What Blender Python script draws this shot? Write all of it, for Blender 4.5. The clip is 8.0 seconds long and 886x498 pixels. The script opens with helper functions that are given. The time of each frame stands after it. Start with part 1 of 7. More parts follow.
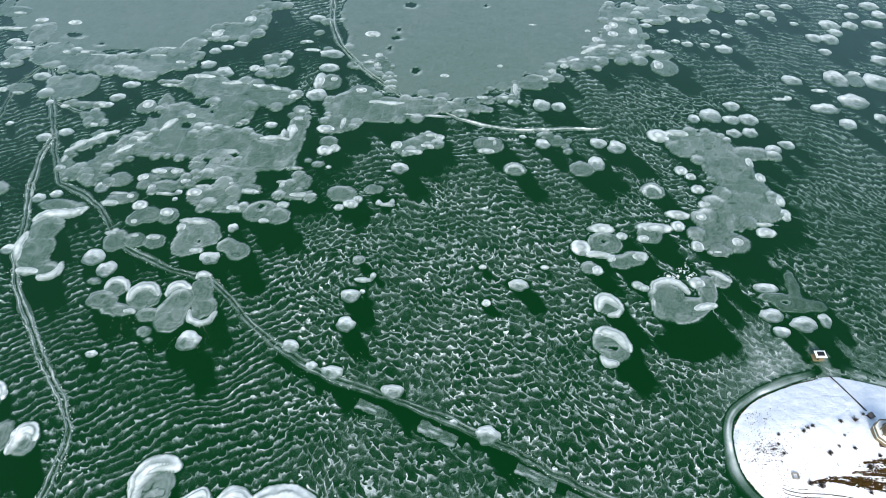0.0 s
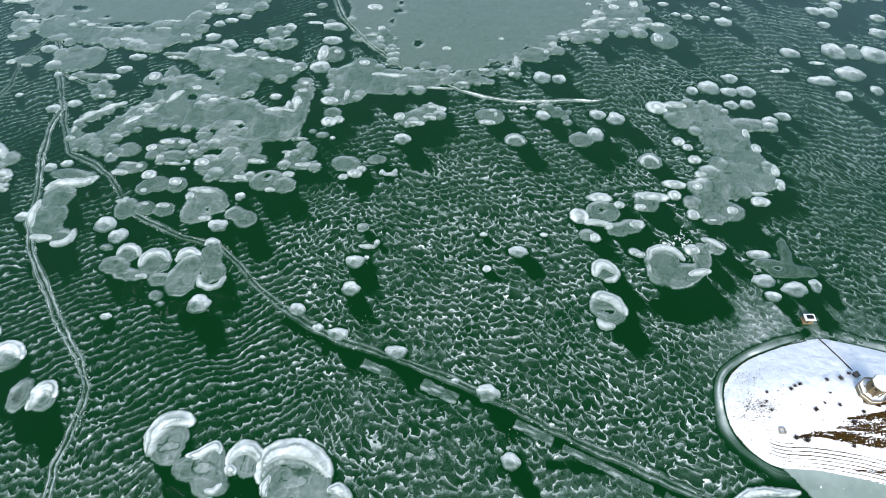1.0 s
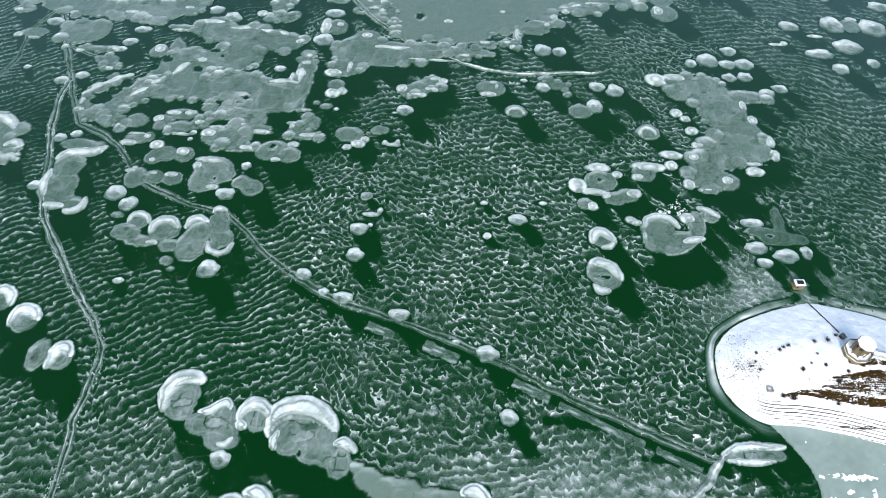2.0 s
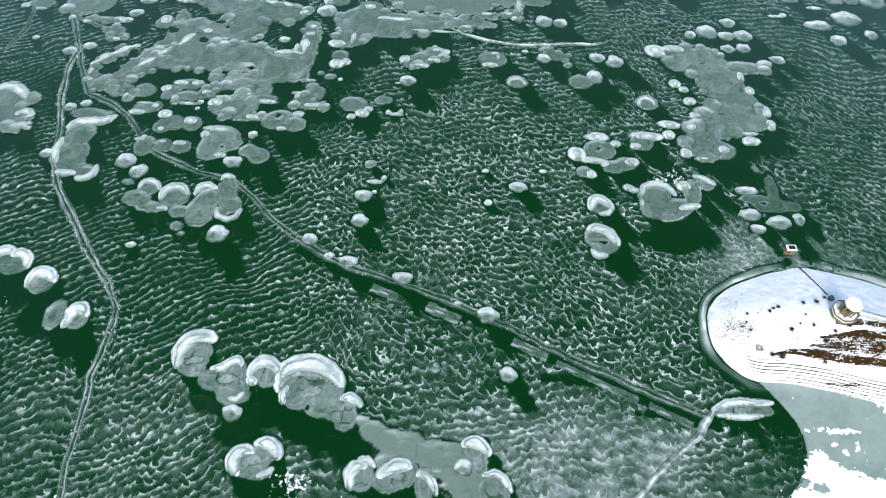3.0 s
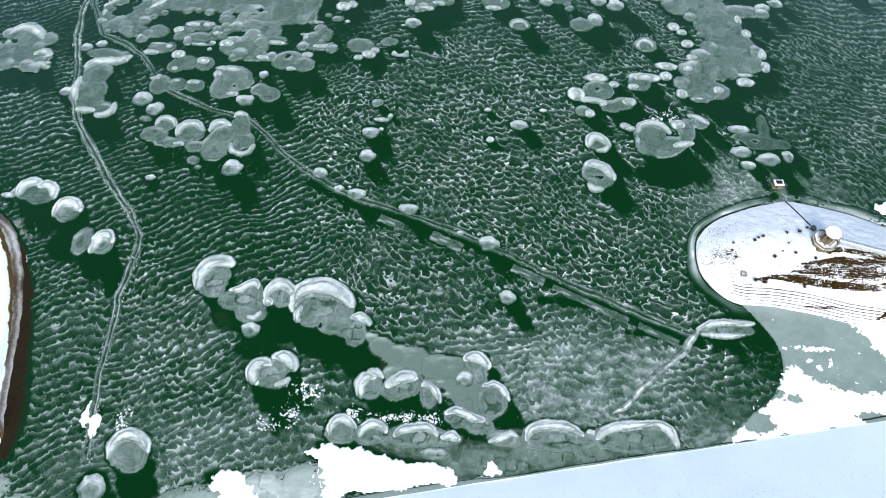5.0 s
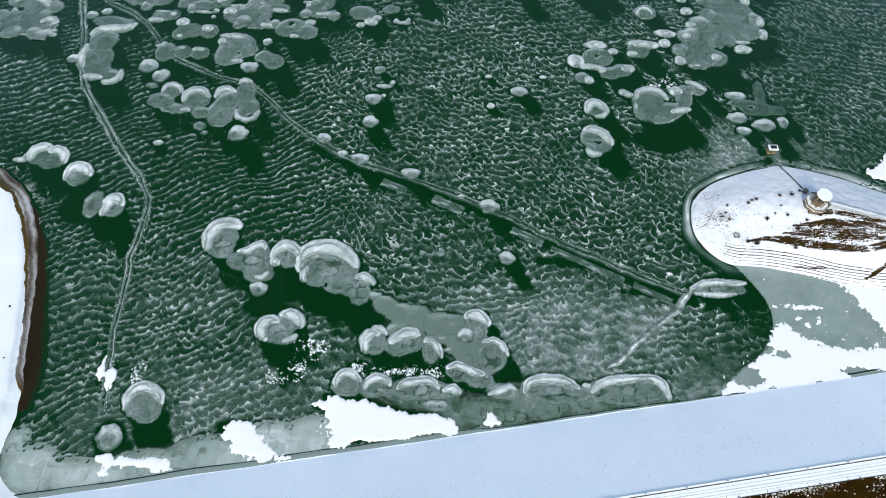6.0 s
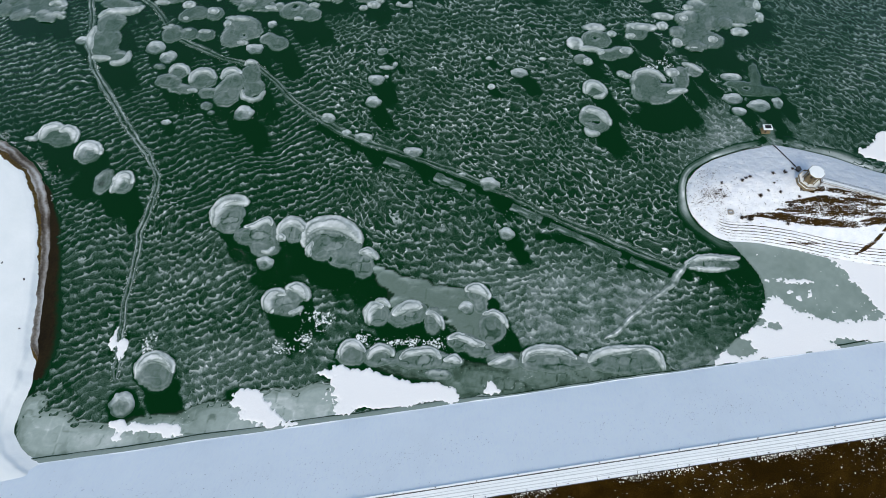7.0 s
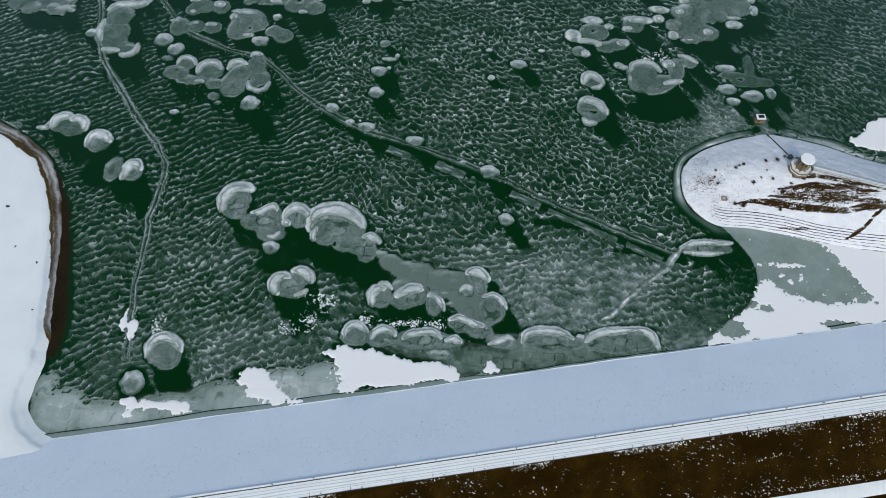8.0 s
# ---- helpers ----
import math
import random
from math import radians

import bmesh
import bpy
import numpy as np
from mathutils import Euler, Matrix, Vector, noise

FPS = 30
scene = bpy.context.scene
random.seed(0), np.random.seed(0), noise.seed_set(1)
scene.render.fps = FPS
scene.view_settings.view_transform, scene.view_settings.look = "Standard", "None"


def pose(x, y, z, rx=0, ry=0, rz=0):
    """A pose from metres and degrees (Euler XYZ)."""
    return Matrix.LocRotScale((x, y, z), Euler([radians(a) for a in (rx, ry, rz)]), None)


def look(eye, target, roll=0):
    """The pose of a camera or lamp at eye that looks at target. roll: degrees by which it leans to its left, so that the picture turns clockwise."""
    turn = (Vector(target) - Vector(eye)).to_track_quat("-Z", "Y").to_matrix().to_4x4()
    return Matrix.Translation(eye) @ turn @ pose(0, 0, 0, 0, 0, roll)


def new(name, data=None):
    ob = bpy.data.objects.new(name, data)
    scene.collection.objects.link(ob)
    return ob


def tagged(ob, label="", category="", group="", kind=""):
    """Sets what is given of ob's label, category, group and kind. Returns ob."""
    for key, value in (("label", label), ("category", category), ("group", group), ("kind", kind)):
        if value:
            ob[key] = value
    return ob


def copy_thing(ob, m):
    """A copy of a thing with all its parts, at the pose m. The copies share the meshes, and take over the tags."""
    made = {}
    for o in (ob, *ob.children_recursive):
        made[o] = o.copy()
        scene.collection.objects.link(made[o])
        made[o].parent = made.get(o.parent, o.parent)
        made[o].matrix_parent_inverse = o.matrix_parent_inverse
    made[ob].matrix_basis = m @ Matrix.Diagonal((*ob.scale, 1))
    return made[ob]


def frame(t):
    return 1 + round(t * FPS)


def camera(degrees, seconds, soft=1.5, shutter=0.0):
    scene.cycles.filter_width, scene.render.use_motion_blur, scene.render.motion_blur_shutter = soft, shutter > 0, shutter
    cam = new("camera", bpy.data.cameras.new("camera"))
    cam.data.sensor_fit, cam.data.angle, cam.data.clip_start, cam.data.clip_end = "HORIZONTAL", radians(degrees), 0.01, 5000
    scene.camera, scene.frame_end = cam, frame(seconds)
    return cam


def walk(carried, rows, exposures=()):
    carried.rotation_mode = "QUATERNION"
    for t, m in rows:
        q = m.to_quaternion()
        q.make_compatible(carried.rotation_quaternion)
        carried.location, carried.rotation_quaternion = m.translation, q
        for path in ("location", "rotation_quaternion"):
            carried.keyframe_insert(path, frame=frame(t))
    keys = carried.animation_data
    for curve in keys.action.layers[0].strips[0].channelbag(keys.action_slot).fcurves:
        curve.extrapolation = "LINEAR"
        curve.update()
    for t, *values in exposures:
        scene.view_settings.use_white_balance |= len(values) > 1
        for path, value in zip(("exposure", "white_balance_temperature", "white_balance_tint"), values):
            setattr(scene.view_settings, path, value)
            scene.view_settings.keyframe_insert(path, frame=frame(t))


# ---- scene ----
cam = camera(71.5, 8.0, soft=0.95)
PATH = [
    (0, (-2.655, -2.067, 237.205), (-2.719, -0.845, 235.623), 0.8),
    (0.5, (-2.432, -6.982, 238.368), (-2.497, -5.784, 236.768), 0.8),
    (1, (-2.285, -12.175, 239.891), (-2.35, -11.003, 238.271), 0.7),
    (1.5, (-2.021, -17.192, 241.228), (-2.086, -16.044, 239.591), 0.7),
    (3, (-1.417, -32.957, 246.237), (-1.483, -31.89, 244.547), 0.6),
    (3.5, (-1.201, -38.335, 247.582), (-1.267, -37.291, 245.877), 0.6),
    (4, (-0.757, -43.965, 249.086), (-0.824, -42.949, 247.365), 0.5),
    (4.5, (-0.535, -49.215, 250.459), (-0.603, -48.223, 248.724), 0.5),
    (6, (0.272, -65.203, 255.716), (0.206, -64.298, 253.934), 0.3),
    (6.5, (0.547, -70.343, 257.219), (0.481, -69.46, 255.425), 0.3),
    (7, (0.769, -75.826, 259.02), (0.702, -74.942, 257.227), 0.2),
    (7.5, (1.096, -80.868, 260.741), (1.027, -79.982, 258.949), 0.1),
    (8, (1.521, -86.372, 262.509), (1.451, -85.484, 260.718), 0.1),
]
walk(cam, [(t, look(eye, target, roll)) for t, eye, target, roll in PATH],
     [(0.0, 0.93, 6850, 7), (4.5, 0.91, 6850, 7), (6.0, 0.44, 6850, 7), (6.5, 0.33, 6850, 7), (8.0, -0.12, 6850, 7)])

# ---- sky and sun ----
SUN_ELEVATION, SUN_FROM = radians(44), radians(190)   # the sun stands behind the dam, to the south
world = bpy.data.worlds.new("world")
scene.world = world
world.use_nodes = True
sky = world.node_tree.nodes.new("ShaderNodeTexSky")
sky.sky_type, sky.sun_disc = "NISHITA", False
sky.sun_elevation, sky.sun_rotation = SUN_ELEVATION, SUN_FROM
back = world.node_tree.nodes["Background"]
back.inputs["Strength"].default_value = 0.15
world.node_tree.links.new(sky.outputs[0], back.inputs["Color"])
sun = new("sun", bpy.data.lights.new("sun", "SUN"))
sun.data.energy, sun.data.angle, sun.data.color = 1.75, radians(18), (1.0, 0.95, 0.87)
sun.matrix_world = look((0, 0, 300), Vector((0, 0, 300)) - Vector((math.sin(SUN_FROM) * math.cos(SUN_ELEVATION), math.cos(SUN_FROM) * math.cos(SUN_ELEVATION), math.sin(SUN_ELEVATION))))


# ---- materials ----
class Nodes:
    """A small hand for writing node materials."""

    def __init__(self, name):
        self.mat = bpy.data.materials.new(name)
        self.mat.use_nodes = True
        self.tree = self.mat.node_tree
        self.shader = self.tree.nodes["Principled BSDF"]
        self.place = self.tree.nodes.new("ShaderNodeNewGeometry").outputs["Position"]

    def put(self, socket, value):
        if isinstance(value, bpy.types.NodeSocket):
            self.tree.links.new(value, socket)
        else:
            socket.default_value = value

    def noise(self, scale, detail=3.0, rough=0.55, distortion=0.0, stretch=None):
        n = self.tree.nodes.new("ShaderNodeTexNoise")
        v = self.place
        if stretch:
            m = self.tree.nodes.new("ShaderNodeMapping")
            m.inputs["Rotation"].default_value, m.inputs["Scale"].default_value = (0, 0, stretch[0]), stretch[1]
            self.put(m.inputs["Vector"], v)
            v = m.outputs[0]
        self.put(n.inputs["Vector"], v)
        n.inputs["Scale"].default_value, n.inputs["Detail"].default_value = scale, detail
        n.inputs["Roughness"].default_value, n.inputs["Distortion"].default_value = rough, distortion
        return n.outputs["Fac"]

    def attribute(self, name):
        n = self.tree.nodes.new("ShaderNodeAttribute")
        n.attribute_name = name
        return n.outputs["Fac"]

    def math(self, op, a, b=0.0, c=0.0):
        n = self.tree.nodes.new("ShaderNodeMath")
        n.operation = op
        for s, v in zip(n.inputs, (a, b, c)):
            self.put(s, v)
        return n.outputs[0]

    def ramp(self, fac, stops, ease="LINEAR"):
        n = self.tree.nodes.new("ShaderNodeValToRGB")
        n.color_ramp.interpolation = ease
        while len(n.color_ramp.elements) < len(stops):
            n.color_ramp.elements.new(1.0)
        for e, (p, c) in zip(n.color_ramp.elements, stops):
            e.position, e.color = p, (*c, 1.0)
        self.put(n.inputs["Fac"], fac)
        return n.outputs["Color"]

    def mix(self, fac, a, b, kind="MIX"):
        n = self.tree.nodes.new("ShaderNodeMix")
        n.data_type, n.blend_type = "RGBA", kind
        self.put(n.inputs["Factor"], fac)
        for s, v in ((n.inputs[6], a), (n.inputs[7], b)):
            self.put(s, (*v, 1.0) if isinstance(v, tuple) else v)
        return n.outputs[2]

    def bump(self, height, strength=0.4, distance=0.1):
        n = self.tree.nodes.new("ShaderNodeBump")
        n.inputs["Strength"].default_value, n.inputs["Distance"].default_value = strength, distance
        self.put(n.inputs["Height"], height)
        self.put(self.shader.inputs["Normal"], n.outputs[0])

    def finish(self, color, rough=0.6, metal=0.0, spec=0.5):
        for key, v in (("Base Color", color), ("Roughness", rough), ("Metallic", metal), ("Specular IOR Level", spec)):
            self.put(self.shader.inputs[key], (*v, 1.0) if isinstance(v, tuple) else v)
        return self.mat


LAKE = [(0.0, (0.0018, 0.0275, 0.0068)), (0.08, (0.0042, 0.0355, 0.0125)), (0.30, (0.0715, 0.1170, 0.0920)), (0.48, (0.198, 0.239, 0.227)), (0.72, (0.420, 0.464, 0.450)), (0.95, (0.84, 0.86, 0.86)), (1.0, (0.9, 0.91, 0.91))]
GREY = [(0.0, (0.00516, 0.0258, 0.00946)), (0.10, (0.01892, 0.03956, 0.02408)), (0.30, (0.080, 0.1204, 0.094)), (0.48, (0.175, 0.2253, 0.200)), (0.72, (0.385, 0.4472, 0.430)), (0.95, (0.84, 0.86, 0.86)), (1.0, (0.9, 0.91, 0.91))]


def frozen_material(name, shades):
    """Clear green lake ice under frost and snow: "snow" is how much lies on it (with shading painted in on mounds and
    drifts), "even" how smooth it is.
    """
    n = Nodes(name)
    return frost_over(n, shades, n.attribute("snow"), n.attribute("even"), 0.0)


def ripple_material(name, shades):
    """Rows of scalloped snow crests on lake ice: "row" counts them downwind, "along" counts scallops, "jag" is how deep they hang, "crests" how strong they are."""
    n = Nodes(name)
    rag = n.math("SUBTRACT", n.noise(0.62, 2.0, 0.5), 0.5)
    bend = n.math("SUBTRACT", n.noise(0.30, 2.0, 0.5), 0.5)
    jag = n.attribute("jag")
    row = n.math("ADD", n.attribute("row"), n.math("MULTIPLY_ADD", rag, 0.30, n.math("MULTIPLY", bend, 0.55)))
    along = n.math("ADD", n.attribute("along"), n.math("MULTIPLY_ADD", bend, 1.7, n.math("MULTIPLY", rag, 0.35)))
    streak = n.noise(1.0, 3.0, 0.7, 0.3, (radians(-22), (1.7, 0.32, 1.0)))
    streak = n.math("MAXIMUM", n.math("MULTIPLY_ADD", streak, 3.2, -1.05), 0.0)
    first = n.math("FLOOR", n.math("ADD", row, 0.34))
    total, relief = None, None
    for back in (0.0, 1.0):
        k = n.math("SUBTRACT", first, back)
        shift = n.math("FRACT", n.math("MULTIPLY", k, 0.7549))
        v = n.math("MULTIPLY_ADD", shift, 3.0, along)
        cell = n.math("FLOOR", v)
        luck = n.math("FRACT", n.math("MULTIPLY_ADD", k, 0.3541, n.math("MULTIPLY", cell, 0.5698)))
        luck = n.math("FRACT", n.math("MULTIPLY", n.math("ADD", luck, 0.37), n.math("MULTIPLY", luck, 31.7)))
        hang = n.math("ABSOLUTE", n.math("SINE", n.math("MULTIPLY", v, 3.14159)))
        sag = n.math("MULTIPLY", n.math("MULTIPLY", hang, n.math("MULTIPLY_ADD", luck, 0.8, 0.45)), jag)
        other = n.math("FRACT", n.math("MULTIPLY_ADD", luck, 7.31, n.math("MULTIPLY", cell, 0.217)))
        slip = n.math("MULTIPLY", n.math("SUBTRACT", other, 0.5), n.math("MULTIPLY", jag, 0.4))
        d = n.math("SUBTRACT", n.math("SUBTRACT", row, k), n.math("ADD", sag, slip))
        tooth = n.math("POWER", n.math("SUBTRACT", 1.0, hang), 2.0)
        north = n.math("MULTIPLY", n.math("MINIMUM", d, 0.0), -15.0)
        south = n.math("DIVIDE", n.math("MAXIMUM", d, 0.0), n.math("MULTIPLY_ADD", tooth, 0.26, n.math("MULTIPLY_ADD", n.attribute("soft"), 0.14, 0.160)))
        line = n.math("POWER", 2.718, n.math("MULTIPLY", n.math("POWER", n.math("ADD", north, south), 2.0), -1.0))
        # a thin streaked tail of drift to lee of the crest
        fade = n.math("POWER", 2.718, n.math("MULTIPLY", n.math("MAXIMUM", d, 0.0), -2.6))
        tail = n.math("MULTIPLY", n.math("MULTIPLY", fade, streak), n.math("GREATER_THAN", d, 0.0))
        force = n.math("MULTIPLY_ADD", other, 0.45, n.math("MULTIPLY_ADD", tooth, 0.35, 0.36))
        one = n.math("ADD", n.math("MULTIPLY", line, force), n.math("MULTIPLY", tail, n.math("MULTIPLY_ADD", n.attribute("soft"), 0.14, 0.22)))
        total = one if total is None else n.math("MAXIMUM", total, one)
        relief = line if relief is None else n.math("MAXIMUM", relief, line)
    torn = n.math("MINIMUM", n.math("MAXIMUM", n.math("MULTIPLY_ADD", n.noise(0.25, 3.0, 0.65), 4.0, -1.25), 0.25), 1.0)
    ridge = n.math("MULTIPLY", n.math("MULTIPLY", total, torn), n.attribute("crests"))
    return frost_over(n, shades, n.math("ADD", n.attribute("snow"), ridge), 0.0, n.math("MULTIPLY", relief, 0.7))


def frost_over(n, shades, s, even, relief):
    """Colours, grain and gloss of ice under an amount s of frost and snow."""
    fine = n.math("SUBTRACT", n.noise(1.3, 4.0, 0.7), 0.5)
    grain = n.math("SUBTRACT", n.noise(0.35, 3.0, 0.6), 0.5)
    speck = n.math("MULTIPLY", n.math("GREATER_THAN", n.noise(2.0, 2.0, 0.8), 0.69), 0.25)
    wide = n.noise(0.02, 3.0, 0.5)
    grit = n.math("SUBTRACT", n.noise(2.6, 2.0, 0.8), 0.5)
    gain = n.math("MAXIMUM", n.math("MULTIPLY_ADD", n.math("MULTIPLY", s, n.math("SUBTRACT", 0.46, s)), 5.0, 0.02), 0.07)
    gain = n.math("MULTIPLY", gain, n.math("MINIMUM", n.math("MULTIPLY_ADD", s, 8.0, 0.2), 1.0))
    gain = n.math("MULTIPLY", gain, n.math("SUBTRACT", 1.0, even))
    t = n.math("MULTIPLY_ADD", n.math("ADD", n.math("ADD", fine, grain), n.math("MULTIPLY", grit, 1.9)), gain, s)
    t = n.math("ADD", t, n.math("MULTIPLY", n.math("MULTIPLY", speck, n.math("LESS_THAN", even, 0.1)), n.math("LESS_THAN", n.math("ABSOLUTE", n.math("SUBTRACT", s, 0.17)), 0.13)))
    frost = n.ramp(t, shades)
    deep = n.mix(n.math("MULTIPLY", wide, n.math("MAXIMUM", n.math("MULTIPLY_ADD", s, -0.8, 0.85), 0.0)), frost, (0.72, 0.95, 0.82), "MULTIPLY")
    rough = n.math("MULTIPLY_ADD", n.math("MINIMUM", n.math("MAXIMUM", s, 0.0), 1.0), 0.55, 0.18)
    n.bump(n.math("ADD", n.math("ADD", n.noise(0.8, 4.0, 0.65), fine), relief), 0.4, 0.10)
    n.shader.inputs["IOR"].default_value = 1.40
    facing = n.tree.nodes.new("ShaderNodeFresnel")
    facing.inputs["IOR"].default_value = 1.33
    gloss = n.math("MINIMUM", n.math("MULTIPLY_ADD", facing.outputs[0], 24.0, -0.46), 1.0)
    return n.finish(deep, rough, 0.0, gloss)


def snow_material(name, tint=(0.87, 0.91, 0.905), rough_place=0.12):
    n = Nodes(name)
    drift = n.noise(rough_place, 4.0, 0.6, 0.6)
    grain = n.noise(2.6, 3.0, 0.7)
    shade = n.math("MULTIPLY_ADD", grain, 0.10, n.math("MULTIPLY_ADD", drift, 0.14, 0.84))
    col = n.mix(1.0, tint, n.ramp(shade, [(0.0, (0, 0, 0)), (1.0, (1.08, 1.08, 1.08))]), "MULTIPLY")
    streak = n.noise(0.5, 3.0, 0.6, 0.0, (0.222, (1.6, 0.12, 1.0)))
    col = n.mix(n.math("MULTIPLY", n.math("ABSOLUTE", n.math("SUBTRACT", streak, 0.5)), 0.55), col, (0.60, 0.64, 0.74))
    n.bump(n.math("ADD", drift, n.math("MULTIPLY", grain, 0.25)), 0.5, 0.25)
    return n.finish(col, 0.75, spec=0.3)


def bank_material():
    """Snow over dry brown grass and soil; the attribute "bare" is where the snow is gone."""
    n = Nodes("snowy_ground")
    b = n.attribute("bare")
    streak = n.noise(0.9, 4.0, 0.7, 0.3, (radians(-4), (0.28, 2.2, 1.0)))
    spot = n.noise(1.6, 3.0, 0.7)
    tread = n.math("SUBTRACT", n.math("FRACT", n.math("MULTIPLY_ADD", streak, 0.25, n.attribute("tread"))), 0.5)
    line = n.math("POWER", 2.718, n.math("MULTIPLY", n.math("POWER", n.math("MULTIPLY", tread, 7.0), 2.0), -1.0))
    b = n.math("MAXIMUM", b, n.math("MULTIPLY", line, n.attribute("lined")))
    t = n.math("ADD", b, n.math("MULTIPLY", n.math("SUBTRACT", n.math("ADD", streak, spot), 1.0), 1.4))
    grass = n.ramp(n.noise(0.9, 5.0, 0.75), [(0.3, (0.012, 0.0062, 0.0012)), (0.55, (0.040, 0.022, 0.0045)), (0.75, (0.095, 0.055, 0.014))])
    snow = n.ramp(n.noise(0.25, 4.0, 0.6), [(0.3, (0.74, 0.78, 0.83)), (0.7, (0.88, 0.90, 0.91))])
    m = n.ramp(t, [(0.42, (0, 0, 0)), (0.55, (1, 1, 1))])
    n.bump(n.math("ADD", n.math("ADD", spot, streak), n.math("MULTIPLY", n.noise(0.55, 4.0, 0.65), 2.0)), 0.55, 0.30)
    return n.finish(n.mix(m, snow, grass), 0.85, spec=0.06)


def grass_slope_material():
    n = Nodes("dry_brown_grass")
    patch = n.noise(0.10, 4.0, 0.6, 0.4)
    blade = n.noise(2.2, 4.0, 0.75)
    grass = n.ramp(n.math("MULTIPLY_ADD", blade, 0.6, n.math("MULTIPLY", patch, 0.45)), [(0.3, (0.005, 0.0028, 0.0005)), (0.52, (0.017, 0.0090, 0.0012)), (0.75, (0.055, 0.030, 0.0050))])
    fleck = n.math("MULTIPLY", n.noise(0.9, 4.0, 0.75, 0.0, (0.222, (0.6, 1.3, 1.0))), n.math("MULTIPLY_ADD", n.noise(0.06, 2.0, 0.5), 0.5, 0.75))
    m = n.ramp(fleck, [(0.67, (0, 0, 0)), (0.70, (1, 1, 1))])
    n.bump(blade, 0.6, 0.25)
    return n.finish(n.mix(m, grass, (0.80, 0.82, 0.85)), 0.95, spec=0.02)


def plain_material(name, dark, light, scale=1.2, rough=0.75, metal=0.0, bump=0.3):
    n = Nodes(name)
    a = n.noise(scale, 4.0, 0.65)
    b = n.noise(scale * 0.17, 3.0, 0.5)
    col = n.ramp(n.math("MULTIPLY_ADD", a, 0.6, n.math("MULTIPLY", b, 0.4)), [(0.3, dark), (0.7, light)])
    n.bump(a, bump, 0.05)
    return n.finish(col, rough, metal)


def shallow_material():
    """Brown mud under clear ice, lost in green where the water deepens ("deep")."""
    n = Nodes("shallow_brown_ice")
    mud = n.ramp(n.math("MULTIPLY_ADD", n.noise(0.9, 4.0, 0.7), 0.5, n.math("MULTIPLY", n.noise(0.12, 3.0, 0.6), 0.5)), [(0.35, (0.010, 0.0065, 0.0016)), (0.65, (0.027, 0.0185, 0.006))])
    far = n.math("ADD", n.attribute("deep"), n.math("MULTIPLY", n.math("SUBTRACT", n.noise(0.35, 4.0, 0.7), 0.5), 1.1))
    n.bump(n.noise(0.8, 4.0, 0.65), 0.3, 0.08)
    return n.finish(n.mix(n.ramp(far, [(0.35, (0, 0, 0)), (0.9, (1, 1, 1))]), mud, LAKE[0][1]), 0.4, 0.0, 0.12)


ICE = frozen_material("lake_ice", LAKE)
SHORE = frozen_material("grey_shore_ice", GREY)
RIPPLES = ripple_material("rippled_snow_on_ice", LAKE)
SNOW = snow_material("snow")
# the same snow for the dam's shaded face, skylight blue put into its tint
FACE_SNOW = snow_material("skylit_blue_snow", (0.875, 0.94, 0.985), 0.05)
BANK = bank_material()
GRASS = grass_slope_material()
CONCRETE = plain_material("weathered_concrete", (0.22, 0.20, 0.17), (0.42, 0.39, 0.34), 0.8)
MASONRY = plain_material("tan_tower_masonry", (0.085, 0.060, 0.029), (0.26, 0.20, 0.12), 0.7)
SHALLOW = shallow_material()
TIMBER = plain_material("yellow_brown_timber", (0.11, 0.08, 0.036), (0.32, 0.25, 0.135), 2.0)
DARK = plain_material("dark_steel", (0.012, 0.012, 0.013), (0.040, 0.040, 0.042), 2.0, 0.5, 0.6)
RUST = plain_material("galvanised_rail", (0.12, 0.12, 0.12), (0.30, 0.30, 0.31), 3.0, 0.5, 0.7)
TWIG = plain_material("bare_twigs", (0.020, 0.014, 0.010), (0.075, 0.050, 0.034), 3.0, 0.9)
CLOD = plain_material("crusted_snow", (0.88, 0.87, 0.78), (0.96, 0.95, 0.88), 1.5, 0.8)
STONE = plain_material("dark_stones", (0.03, 0.03, 0.032), (0.10, 0.095, 0.09), 2.0, 0.9)


# ---- mesh helpers ----
def lattice(seed, nx, ny):
    return np.random.RandomState(seed).rand(ny, nx)


def wave(x, y, size, seed, ratio=1.0):
    """Smooth noise from 0 to 1 over arrays of places, with lumps of that size in metres (ratio: longer along x)."""
    grid = lattice(seed, 256, 256)
    u, v = x / (size * ratio) + 91.7, y / size + 57.3
    i, j = np.floor(u).astype(int), np.floor(v).astype(int)
    a, b = u - i, v - j
    a, b = a * a * a * (a * (6 * a - 15) + 10), b * b * b * (b * (6 * b - 15) + 10)
    i0, i1, j0, j1 = i % 256, (i + 1) % 256, j % 256, (j + 1) % 256
    return (grid[j0, i0] * (1 - a) + grid[j0, i1] * a) * (1 - b) + (grid[j1, i0] * (1 - a) + grid[j1, i1] * a) * b


def ease(low, high, v):
    t = np.clip((v - low) / (high - low), 0.0, 1.0)
    return t * t * (3 - 2 * t)


